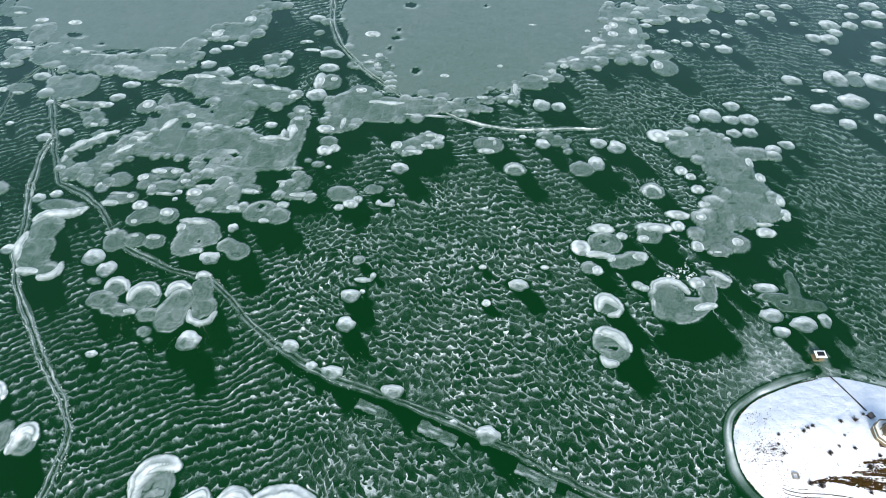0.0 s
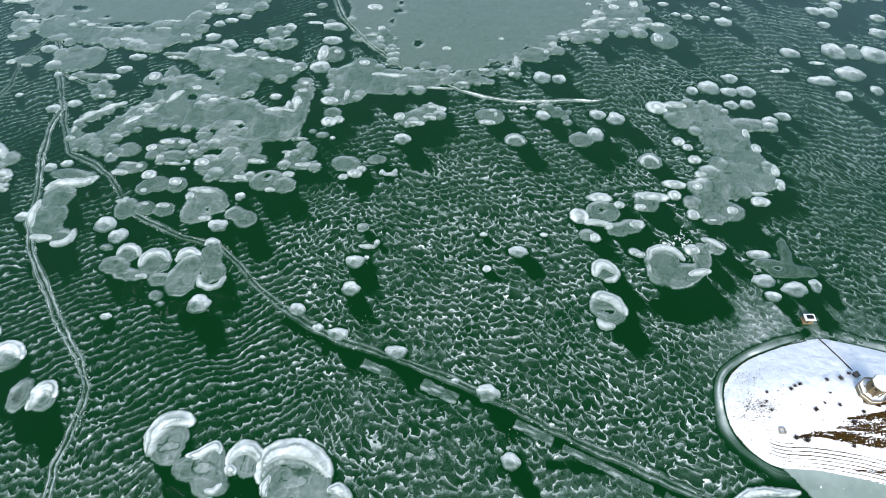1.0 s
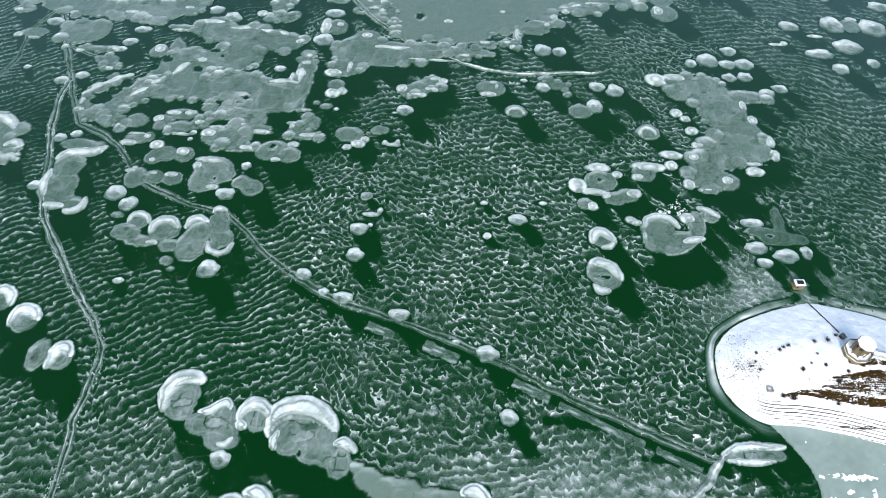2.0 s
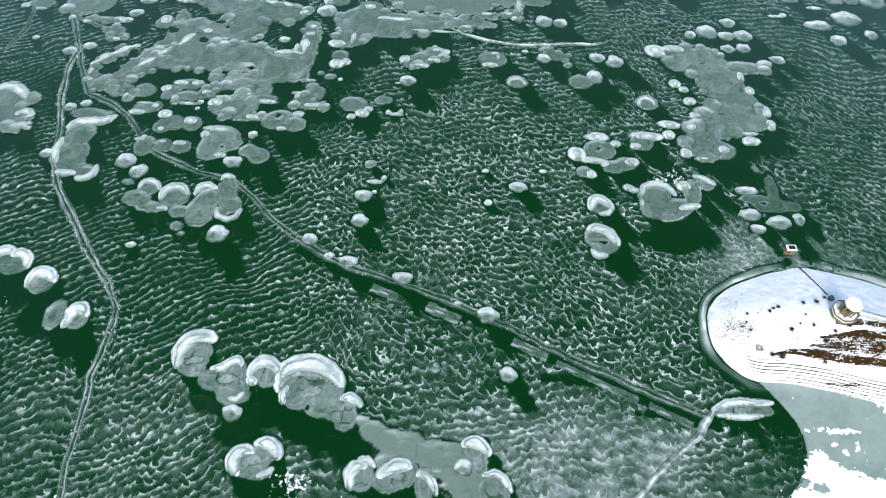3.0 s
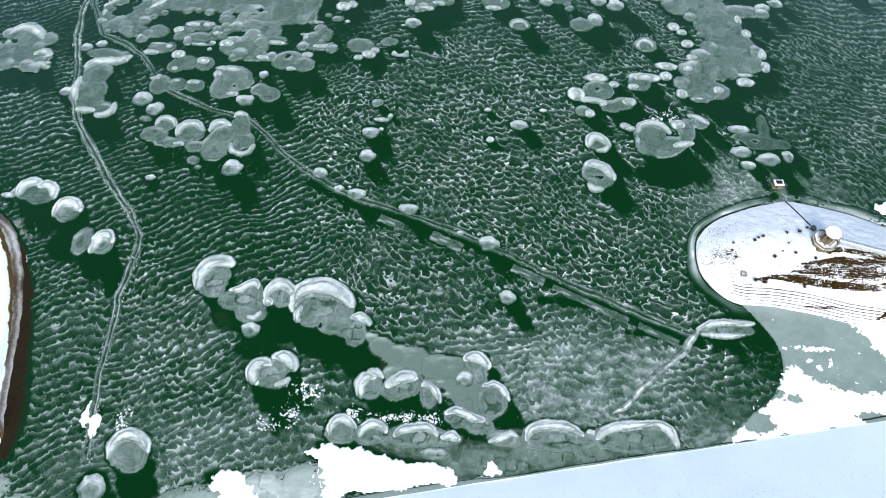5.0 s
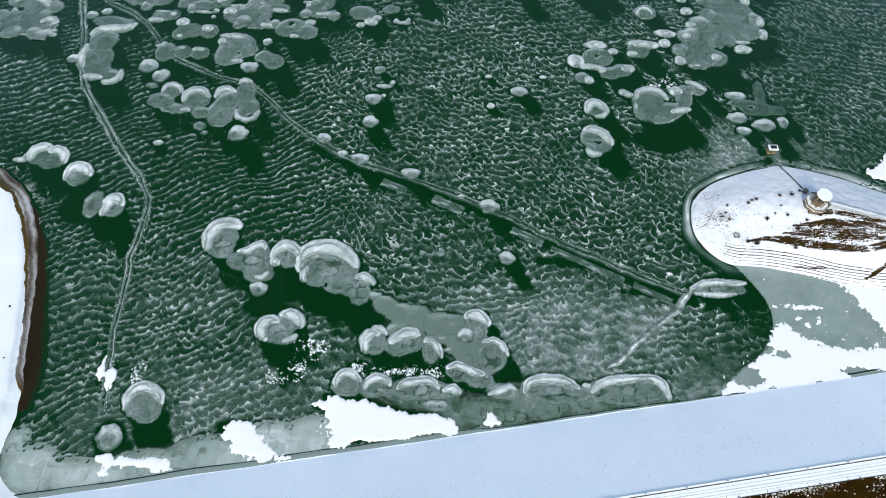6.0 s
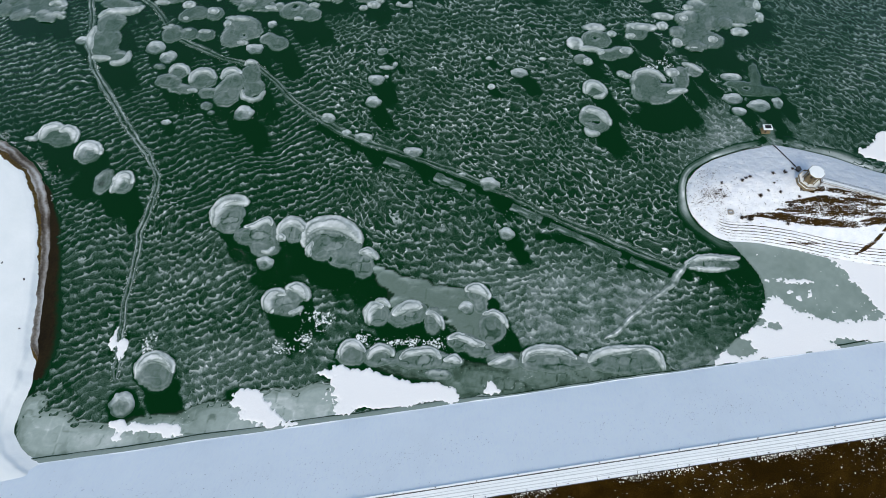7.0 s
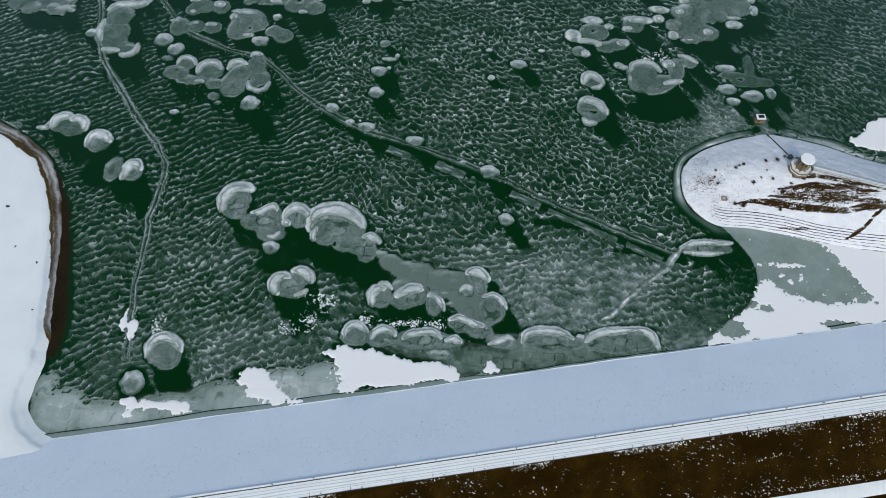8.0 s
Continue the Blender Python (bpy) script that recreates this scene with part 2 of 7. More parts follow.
def mesh_object(name, verts, faces, material, parent=None, attributes=None, smooth=True, at=(0, 0, 0)):
    """One mesh object from arrays of corners and quads."""
    verts, faces = np.asarray(verts, dtype=np.float32), np.asarray(faces, dtype=np.int32)
    me = bpy.data.meshes.new(name)
    me.vertices.add(len(verts))
    me.vertices.foreach_set("co", (verts - np.asarray(at, dtype=np.float32)).ravel())
    me.loops.add(faces.size)
    me.loops.foreach_set("vertex_index", faces.ravel())
    me.polygons.add(len(faces))
    me.polygons.foreach_set("loop_start", np.arange(0, faces.size, faces.shape[1], dtype=np.int32))
    me.polygons.foreach_set("use_smooth", np.full(len(faces), smooth))
    for key, values in (attributes or {}).items():
        me.attributes.new(key, "FLOAT", "POINT").data.foreach_set("value", np.asarray(values, dtype=np.float32))
    me.update(calc_edges=True)
    me.materials.append(material)
    ob = new(name, me)
    if parent:
        ob.parent = parent
        ob.location = Vector(at) - parent.location
    else:
        ob.location = at
    return ob


def grid_faces(nx, ny):
    k = (np.arange(ny - 1)[:, None] * nx + np.arange(nx - 1)[None, :]).ravel()
    return np.stack([k, k + 1, k + nx + 1, k + nx], axis=1)


def kept(verts, faces, keep, attributes):
    """Drops the faces that no kept corner touches, and the corners that are left over."""
    faces = faces[keep[faces].any(axis=1)]
    used = np.unique(faces)
    back_to = np.zeros(len(verts), dtype=np.int32)
    back_to[used] = np.arange(len(used))
    return verts[used], back_to[faces], {k: v[used] for k, v in attributes.items()}


def sheet(name, x0, x1, y0, y1, step, shape, material, parent=None, at=None):
    """A surface over a grid: shape(x, y) gives height, which corners to keep, and attributes."""
    nx, ny = int((x1 - x0) / step) + 2, int((y1 - y0) / step) + 2
    x, y = np.meshgrid(x0 + step * np.arange(nx), y0 + step * np.arange(ny))
    x, y = x.ravel(), y.ravel()
    z, keep, attributes = shape(x, y)
    verts, faces, attributes = kept(np.stack([x, y, z], axis=1), grid_faces(nx, ny), keep, attributes)
    return mesh_object(name, verts, faces, material, parent, attributes, True, at if at is not None else (0, 0, 0))


def ribbon(points, step):
    """A smooth line through a few places: places and the ways across it, evenly spaced."""
    p = np.array(points, dtype=float)
    d = np.concatenate([[0], np.cumsum(np.hypot(*np.diff(p, axis=0).T))])
    t = np.linspace(0, d[-1], max(4, int(d[-1] / step)))
    q = np.stack([np.interp(t, d, p[:, 0]), np.interp(t, d, p[:, 1])], axis=1)
    for _ in range(int(6.0 / step)):
        q[1:-1] = (q[:-2] + 2 * q[1:-1] + q[2:]) / 4
    g = np.gradient(q, axis=0)
    g /= np.hypot(*g.T)[:, None]
    return q, np.stack([-g[:, 1], g[:, 0]], axis=1)


def boxes(bm, places):
    """Adds boxes to a bmesh: centre, size, turn about z in degrees."""
    for (x, y, z), (a, b, c), turn in places:
        bmesh.ops.create_cube(bm, size=1, matrix=pose(x, y, z, 0, 0, turn) @ Matrix.Diagonal((a, b, c, 1)))


def part(name, bm, material, parent, label="", bevel=0.0):
    if bevel:
        bmesh.ops.bevel(bm, geom=bm.edges[:], offset=bevel, segments=1, affect="EDGES")
    me = bpy.data.meshes.new(name)
    bm.to_mesh(me)
    bm.free()
    me.materials.append(material)
    ob = new(name, me)
    ob.parent = parent
    return tagged(ob, label)


def box_part(name, centre, size, material, parent, turn=0, label="", bevel=0.03):
    bm = bmesh.new()
    boxes(bm, [(centre, size, turn)])
    return part(name, bm, material, parent, label, bevel)


def thing(name, at, label, category, group=""):
    ob = new(name)
    ob.location = at
    return tagged(ob, label, category, group)


# ---- the lie of the land ----
ALONG, ACROSS = np.array((0.9757, 0.2191)), np.array((-0.2191, 0.9757))   # along the dam; from its crest towards the lake
CREST = np.array((-12.7, -56.9))
CREST_Z = 18.0
WIND = np.array((0.56, -0.83))
ICE_BLOBS, SCOURS = [], []     # what lies in the ice, and where the wind has swept it bare


def dam_place(s, d):
    return CREST[0] + ALONG[0] * s + ACROSS[0] * d, CREST[1] + ALONG[1] * s + ACROSS[1] * d


def dam_side(x, y):
    return (x - CREST[0]) * ACROSS[0] + (y - CREST[1]) * ACROSS[1]


def ground_shape(x, y):
    d = dam_side(x, y)
    r = np.hypot(x + 20, y - 200)
    far = ease(620, 1500, r) * (35 + 60 * wave(x, y, 420, 3)) + wave(x, y, 90, 4) * 6 * ease(620, 900, r)
    z = np.where(d > 10, -4.0 + far, -14 + 3 * wave(x, y, 120, 5) + far * ease(-300, -900, d))
    return z, np.full(len(x), True), {"bare": 0.25 + 0.3 * wave(x, y, 60, 6)}


steps = np.concatenate([-np.geomspace(4600, 640, 22), np.linspace(-600, 600, 61), np.geomspace(640, 4600, 22)])
gx, gy = np.meshgrid(steps, steps + 100)
gz, _, ga = ground_shape(gx.ravel(), gy.ravel())
ground = mesh_object("ground", np.stack([gx.ravel(), gy.ravel(), gz], axis=1), grid_faces(len(steps), len(steps)), BANK, None, ga)
tagged(ground, "snow-dusted brown land round the frozen reservoir", "ground", kind="structure")

ice = mesh_object("water", [(-1500, -371, 0), (1500, 303, 0), (1500, 1700, 0), (-1500, 1700, 0)], [(0, 1, 2, 3)], ICE, None, {"snow": [0.0] * 4}, False)
tagged(ice, "clear dark green lake ice, frozen hard", "ice", kind="structure")


# ---- the dam ----
def dam_strip(name, profile, material, s0=-1500.0, s1=1500.0, step=4.0, parent=None, rough=0.0):
    """A length of the dam swept along its axis; profile: (distance from the crest's edge, height)."""
    s = np.arange(s0, s1 + step, step)
    rows = []
    for k, (d, z) in enumerate(profile):
        x, y = dam_place(s, d)
        rows.append(np.stack([x, y, z + (wave(x, y, 9, 30 + k) - 0.5) * rough], axis=1))
    return mesh_object(name, np.concatenate(rows), grid_faces(len(s), len(profile)), material, parent, None, rough > 0)


dam = tagged(dam_strip("dam", [(0.35, CREST_Z + 0.02), (8, 13.9), (16, 9.55), (24, 5.2), (33.4, 0.12), (34.4, -0.5), (40, -4)], FACE_SNOW, step=3.0, rough=0.25),
             "earth dam with a smooth snow-covered upstream face", "dam", kind="structure")
road = tagged(dam_strip("road", [(-5.75, CREST_Z), (-4.6, CREST_Z + 0.05), (-3.0, CREST_Z + 0.12), (-1.2, CREST_Z + 0.08), (0.36, CREST_Z + 0.02)], SNOW, rough=0.03),
              "snow-covered dam crest road with wheel tracks", "road", kind="structure")
slope = tagged(dam_strip("downstream_slope", [(-60, -14.5), (-48, -6), (-35.5, 1.9), (-34.8, 2.3), (-30.2, 2.4), (-29.4, 2.9), (-18, 10.9), (-8, 16.6), (-6.3, 17.75), (-5.7, 17.98)], GRASS, step=2.0, rough=0.5),
               "steep dam slope of dry brown grass with scattered snow", "slope", kind="structure")
berm = tagged(dam_strip("path", [(-35.0, 2.35), (-34.6, 2.52), (-30.6, 2.62), (-30.0, 2.6)], SNOW, rough=0.08),
              "narrow snow-covered berm track on the dam slope", "path", kind="structure")


# ---- the western bank ----
WEST = [(-330, 128), (-290, 118), (-249, 100), (-231, 92), (-216, 82), (-207, 71), (-199, 57), (-192, 41), (-189, 30), (-185.5, 17), (-182, 3), (-177.5, -14), (-176, -27), (-177.5, -38), (-176.5, -46), (-171, -51.5), (-160, -56)]
WQ, WN = ribbon(WEST, 1.0)


def west_distance(x, y):
    """Metres inland from the waterline (negative on the lake)."""
    best, signed = np.full(len(x), 1e9), np.zeros(len(x))
    for (px, py), (nx, ny) in zip(WQ, WN):
        dx, dy = x - px, y - py
        r = np.hypot(dx, dy)
        take = r < best
        best[take] = r[take]
        signed[take] = np.where(-(dx * nx + dy * ny) > 0, 1.0, -1.0)[take] * r[take]
    return signed


def west_shape(x, y):
    d = west_distance(x, y)
    wob = (wave(x, y, 6, 11) - 0.5) * 1.6 + (wave(x, y, 2, 12) - 0.5) * 0.8
    e = d + wob * 0.6
    # the shallows reach further in along the middle of the shore
    low = e - np.interp(y, [-34, -14, 8, 30, 60, 90], [0.6, 2.0, 3.0, 2.2, 1.0, 0.0]) * ease(5.0, 1.0, e)
    z = np.interp(low, [-6, 0, 5.2, 6.4, 9, 60], [-2.0, 0.05, 1.6, 2.6, 3.0, 5.0]) + (wave(x, y, 14, 13) - 0.5) * 0.35 * ease(6, 12, d)
    return z, (d > -5) & (dam_side(x, y) > 20), {"inland": e + 6.5 * ease(-6, -24, y), "turf": np.interp(y, [-28, -22, -12, -7, 22, 30, 52, 70], [0.0, 0.8, 0.8, 0.0, 0.0, 0.8, 0.9, 1.3]) * (0.45 + 0.9 * wave(x, y, 5, 16))}


def west_bank_material():
    n = Nodes("snowy_bank")
    e = n.attribute("inland")
    ragged = n.math("ADD", e, n.math("MULTIPLY", n.math("SUBTRACT", n.noise(0.6, 4.0, 0.7), 0.5), 1.5))
    bare = n.math("MULTIPLY_ADD", n.attribute("turf"), -1.7, 1.6)
    layer = n.math("MULTIPLY_ADD", n.math("SINE", n.math("MULTIPLY_ADD", e, 1.9, n.math("MULTIPLY", n.noise(0.05, 3.0, 0.6), 7.0))), 0.10, n.math("MULTIPLY_ADD", n.noise(0.05, 2.0, 0.5), 0.65, n.math("MULTIPLY", n.noise(0.9, 4.0, 0.7), 0.35)))
    gravel = n.ramp(layer, [(0.34, (0.060, 0.044, 0.030)), (0.47, (0.175, 0.150, 0.122)), (0.57, (0.34, 0.32, 0.29)), (0.67, (0.52, 0.52, 0.51))])
    soil = n.ramp(n.noise(1.1, 4.0, 0.7), [(0.3, (0.040, 0.024, 0.004)), (0.7, (0.165, 0.100, 0.020))])
    snow = n.ramp(n.noise(0.08, 4.0, 0.55), [(0.3, (0.82, 0.87, 0.87)), (0.7, (0.88, 0.92, 0.92))])
    scale = n.math("DIVIDE", n.math("ADD", ragged, 2.0), 12.0)
    to_soil = n.ramp(scale, [(0.555, (0, 0, 0)), (0.575, (1, 1, 1))])
    to_snow = n.ramp(n.math("ADD", scale, n.math("DIVIDE", bare, 12.0)), [(0.66, (0, 0, 0)), (0.672, (1, 1, 1))])
    n.bump(n.noise(0.5, 4.0, 0.6), 0.4, 0.2)
    return n.finish(n.mix(to_snow, n.mix(to_soil, gravel, soil), snow), 0.8, spec=0.3)


west = sheet("bank", -420, -150, -110, 190, 0.7, west_shape, west_bank_material())
tagged(west, "low snow-covered bank with a brown turf edge and grey gravel shore", "bank", kind="structure")

# the shallow brown water margin along the bank
sx = WQ[(WQ[:, 1] < 74) & (WQ[:, 1] > -24)]
sn = WN[(WQ[:, 1] < 74) & (WQ[:, 1] > -24)]
w = np.interp(np.arange(len(sx)), [0, len(sx) * 0.25, len(sx) * 0.5, len(sx) * 0.85, len(sx) - 1], [0.5, 2.6, 4.6, 6.0, 3.0]) + (wave(sx[:, 0], sx[:, 1], 7, 15) - 0.5) * 2.4
verts = np.concatenate([np.column_stack([sx + sn * (w * k)[:, None], np.full(len(sx), z)]) for k, z in ((-1.0, 0.012), (0.4, 0.012), (0.8, 0.011), (1.15, 0.010))])
for k in range(0, len(sx), 4):
    ICE_BLOBS.append((float(sx[k, 0] + sn[k, 0] * w[k] * 0.5), float(sx[k, 1] + sn[k, 1] * w[k] * 0.5), max(0.6, float(w[k]) * 0.55), max(0.6, float(w[k]) * 0.55)))
shallow = mesh_object("shallow_ice", verts, grid_faces(len(sx), 4), SHALLOW, None, {"deep": np.repeat([0.0, 0.25, 0.7, 1.3], len(sx))})
tagged(shallow, "dark brown shallow ice along the gravel shore", "ice", kind="structure")


# ---- the peninsula ----
PX = [107.5, 108.2, 110, 112.5, 115.5, 123, 138, 155, 168, 184, 200, 213, 260, 330]
P_NORTH = [88.6, 96, 101.5, 105, 107.9, 113.2, 119.9, 124.9, 123.0, 119.4, 113.2, 110, 100, 90]
P_SOUTH = [88.4, 82.5, 77.8, 74, 71.0, 66.4, 66.9, 64.6, 61.8, 59.8, 58.5, 57, 50, 40]
P_RIDGE = [88.5, 89.5, 91, 92, 93, 95, 97, 95, 92, 89, 86, 83, 74, 60]
P_HEIGHT = [0.3, 1.8, 3.2, 4.5, 5.6, 7.6, 9.8, 12.2, 13.8, 15.0, 15.8, 16.5, 17.5, 18.0]


def curve(x, xs, ys, soft=9):
    """A smooth line through a few values."""
    t = np.arange(xs[0], xs[-1], 0.5)
    v = np.interp(t, xs, ys)
    w = np.concatenate([np.full(soft, v[0]), v, np.full(soft, v[-1])])
    w = np.convolve(w, np.ones(2 * soft + 1) / (2 * soft + 1), "valid")
    k = ease(0, 8, t - xs[0])
    return np.interp(x, t, v * (1 - k) + w * k)


def peninsula_height(x, y):
    yn, ys, yr, top = (curve(x, PX, v) for v in (P_NORTH, P_SOUTH, P_RIDGE, P_HEIGHT))
    south = (y - ys) / np.maximum(yr - ys, 0.5)
    north = (yn - y) / np.maximum(yn - yr, 0.5)
    t = np.minimum(south, north)
    hs, hn = top * np.maximum(south, 1e-3) ** 0.78, top * np.maximum(north, 1e-3) ** 0.95
    h = np.where(t > 0, -np.log(np.exp(-1.1 * hs) + np.exp(-1.1 * hn)) / 1.1, t * 6.0)
    h = np.where((t > 0) & (h < 0.6 * np.minimum(hs, hn)), 0.6 * np.minimum(hs, hn), h)
    round_top = 1 - 0.06 * np.exp(-((y - yr) / 5.0) ** 2)
    h = h * round_top
    h = np.where(x < 107.5, -1.0 - (107.5 - x), h)
    return h, t


def peninsula_shape(x, y):
    h, t = peninsula_height(x, y)
    south = y < curve(x, PX, P_RIDGE)
    # narrow terraces low on the southern side
    above = y - curve(x, PX, P_SOUTH)
    on = ease(116, 126, x) * ease(9.4, 8.6, above + 0.03 * (x - 125)) * ease(0.10, 0.4, h) * south
    tread = above / 1.25 + 0.16 * np.sin(x / 9.0) + 0.75 * wave(x, y, 9, 24, 3.0)
    saw = tread % 1.0
    z = h + on * 0.22 * np.where(saw < 0.75, -saw, (saw - 1.0) * 3.0 * 1.0) + ((wave(x, y, 3.2, 21) - 0.5) * 0.42 + (wave(x, y, 1.3, 20) - 0.5) * 0.22) * (h > 0.3)
    # turf that the wind has laid bare in long streaks
    def strip(xs, ys, wide):
        mid = np.interp(x, xs, ys)
        w = np.interp(x, xs, wide)
        return ease(1.0, 0.35, np.abs(y - mid) / np.maximum(w, 0.05)) * (x > xs[0]) * (x < xs[-1])
    low_band = strip([131, 140, 149, 159, 172, 182, 189, 198, 215], [77.6, 79.4, 78.6, 76.9, 75.6, 75.4, 77.0, 77.8, 76.5], [0.8, 2.0, 2.8, 3.2, 2.6, 2.2, 2.8, 3.2, 2.4])
    mid_band = 0.74 * strip([146, 155, 165, 179, 192, 200], [81.6, 81.9, 81.4, 80.9, 79.6, 79.0], [0.5, 2.4, 3.2, 3.4, 2.6, 0.4])
    up_band = strip([150, 158, 167, 177, 189, 196], [85.0, 85.6, 86.5, 86.1, 84.8, 84.0], [0.5, 1.9, 2.8, 2.8, 1.8, 0.3])
    top_band = strip([157, 163, 168, 175, 183, 190, 200], [91.8, 90.8, 91.8, 90.4, 88.4, 87.0, 85.0], [1.6, 2.4, 2.2, 2.4, 2.3, 1.8, 0.8])
    gully = strip([181, 183, 186, 190, 194, 197], [62.8, 63.4, 65.8, 68.6, 73.6, 76.0], [0.5, 1.2, 1.9, 2.0, 2.0, 1.0])
    low_patch = 0.85 * strip([151, 155, 160, 165, 169], [67.2, 67.2, 67.0, 67.0, 66.8], [0.3, 0.8, 1.0, 0.8, 0.3])
    thin_turf = 0.66 * ease(1.0, 0.35, np.hypot((x - 172) / 36, (y - 82.5) / 8.5))
    edge = ease(0.40, 0.12, h) * (x < 150) * ease(60, 80, y)
    tip = 0.42 * ease(1.0, 0.4, np.hypot((x - 118) / 9, (y - 86) / 12))
    wander = 0.5 + wave(x, y, 8, 23, 2.0)
    shred = 0.50 + 0.36 * wave(x, y, 1.3, 25, 6.0) + 0.30 * wave(x, y, 0.8, 26, 2.5)
    bare = np.clip(np.maximum.reduce([low_band * shred, mid_band * (0.3 + 0.8 * shred), up_band * shred, top_band * 0.9 * shred, gully * 0.95 * shred, low_patch * 0.8, thin_turf * (0.35 + 0.75 * shred), edge * 0.95, tip * wander]), 0, 1) - 0.06
    return z, h > -1.0, {"bare": bare, "tread": tread, "lined": on * (0.42 + 1.0 * wave(x, y, 2.5, 22, 7.0))}


peninsula = sheet("peninsula", 104, 330, 36, 128, 0.5, peninsula_shape, BANK)
tagged(peninsula, "snow-covered headland with terraced sides and strips of brown turf", "headland", kind="structure")


# ---- ice and snow on the lake ----
def union(x, y, blobs, soft=1.3):
    """Metres inside the joined outline of some ovals (negative outside)."""
    if len(blobs) > 4 and blobs[0][2] == blobs[0][3]:
        soft = 5.0
    total = np.zeros(len(x))
    for bx, by, rx, ry in blobs:
        g = (1 - np.hypot((x - bx) / rx, (y - by) / ry)) * min(rx, ry)
        total += np.exp(np.clip(soft * g, -40, 40))
    return np.log(total + 1e-12) / soft


def reach(blobs, more=1.5):
    b = np.array(blobs)
    return (b[:, 0] - b[:, 2]).min() - more, (b[:, 0] + b[:, 2]).max() + more, (b[:, 1] - b[:, 3]).min() - more, (b[:, 1] + b[:, 3]).max() + more


def ragged(x, y, big=0.9, small=0.5):
    return (wave(x, y, 3.4, 41) - 0.5) * big + (wave(x, y, 1.2, 42) - 0.5) * small


def arc(x, y, r, start, end, width):
    """A crescent as a row of rounds: degrees from east, turning by north to west; thinner at its ends."""
    row = []
    count = max(5, int(math.radians(abs(end - start)) * r / (width * 0.22)))
    for k in range(count):
        t = k / (count - 1)
        a = math.radians(start + (end - start) * t)
        w = width / 2 * (0.35 + 0.65 * math.sin(math.pi * t) ** 0.6)
        row.append((x + r * math.cos(a), y + r * math.sin(a), w, w))
    return row


def run(x0, y0, x1, y1, width):
    """A straight drift as a row of rounds."""
    count = max(5, int(math.hypot(x1 - x0, y1 - y0) / (width * 0.22)))
    row = []
    for k in range(count):
        t = k / (count - 1)
        w = width * 0.85 * (0.55 + 0.45 * math.sin(math.pi * t) ** 0.5) * (1.0 + 0.22 * math.sin(t * math.hypot(x1 - x0, y1 - y0) * 0.55 + x0))
        row.append((x0 + (x1 - x0) * t, y0 + (y1 - y0) * t + 0.5 * math.sin(t * 7 + x0), w, w))
    return row


def trail(width, *places):
    """A bent drift along some places (x, y, x, y, ...), thinner at its ends."""
    p = np.array(places, dtype=float).reshape(-1, 2)
    d = np.concatenate([[0], np.cumsum(np.hypot(*np.diff(p, axis=0).T))])
    count = max(5, int(d[-1] / (width * 0.22)))
    t = np.linspace(0, d[-1], count)
    q = np.stack([np.interp(t, d, p[:, 0]), np.interp(t, d, p[:, 1])], axis=1)
    for _ in range(4):
        q[1:-1] = (q[:-2] + 2 * q[1:-1] + q[2:]) / 4
    w = width * 0.76 * (0.45 + 0.55 * np.sin(np.pi * np.linspace(0, 1, count)) ** 0.6)
    return [(float(x), float(y) + 0.06 * width, float(r), float(r)) for (x, y), r in zip(q, w)]


def cap(blobs, parent, base=0.0, step=0.6, soft=1.6, name="snow_cap", white=1.0, tall=None):
    """A drift of white snow with narrow terraces along its windward side."""
    low = float(np.median([min(b[2], b[3]) for b in blobs]))
    tall = tall if tall is not None else min(0.95, 0.25 + 0.14 * low)
    middle = sum(b[1] for b in blobs) / len(blobs)
    deep = max(max(b[1] for b in blobs) - middle + low, low)
    lee = [(bx + 0.10 * k * ry, by - k * ry, rx, ry) for bx, by, rx, ry in blobs for k in (0.0, 0.9, 1.8)]
    wide = max(1.2, 2 * low)

    def shape(x, y):
        rough = ragged(x, y, 0.20 + 0.16 * min(low, 3.0), 0.35)
        g = union(x, y, blobs, soft) + rough
        rim = union(x, y, lee, soft) + rough
        t = ease(0.0, max(0.8, 0.75 * low), g)
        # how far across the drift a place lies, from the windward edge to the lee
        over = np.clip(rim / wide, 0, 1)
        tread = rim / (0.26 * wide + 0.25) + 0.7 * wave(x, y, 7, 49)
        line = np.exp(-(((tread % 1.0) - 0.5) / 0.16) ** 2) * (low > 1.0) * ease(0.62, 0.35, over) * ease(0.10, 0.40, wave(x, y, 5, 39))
        # soft shading painted in: white along the windward crest, paling into grey down the lee
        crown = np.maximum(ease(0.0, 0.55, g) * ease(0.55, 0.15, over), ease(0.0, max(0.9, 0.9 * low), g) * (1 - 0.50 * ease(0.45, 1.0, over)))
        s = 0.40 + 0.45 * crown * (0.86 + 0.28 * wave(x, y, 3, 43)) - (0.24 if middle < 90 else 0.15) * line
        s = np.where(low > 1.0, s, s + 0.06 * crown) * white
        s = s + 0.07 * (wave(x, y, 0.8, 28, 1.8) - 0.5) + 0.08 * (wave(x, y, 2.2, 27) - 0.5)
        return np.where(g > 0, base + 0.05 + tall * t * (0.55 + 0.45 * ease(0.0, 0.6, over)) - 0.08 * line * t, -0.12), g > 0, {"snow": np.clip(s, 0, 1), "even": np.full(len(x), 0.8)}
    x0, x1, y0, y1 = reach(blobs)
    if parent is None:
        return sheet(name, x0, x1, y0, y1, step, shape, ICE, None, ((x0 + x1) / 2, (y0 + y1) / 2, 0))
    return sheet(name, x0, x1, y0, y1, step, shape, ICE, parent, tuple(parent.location))


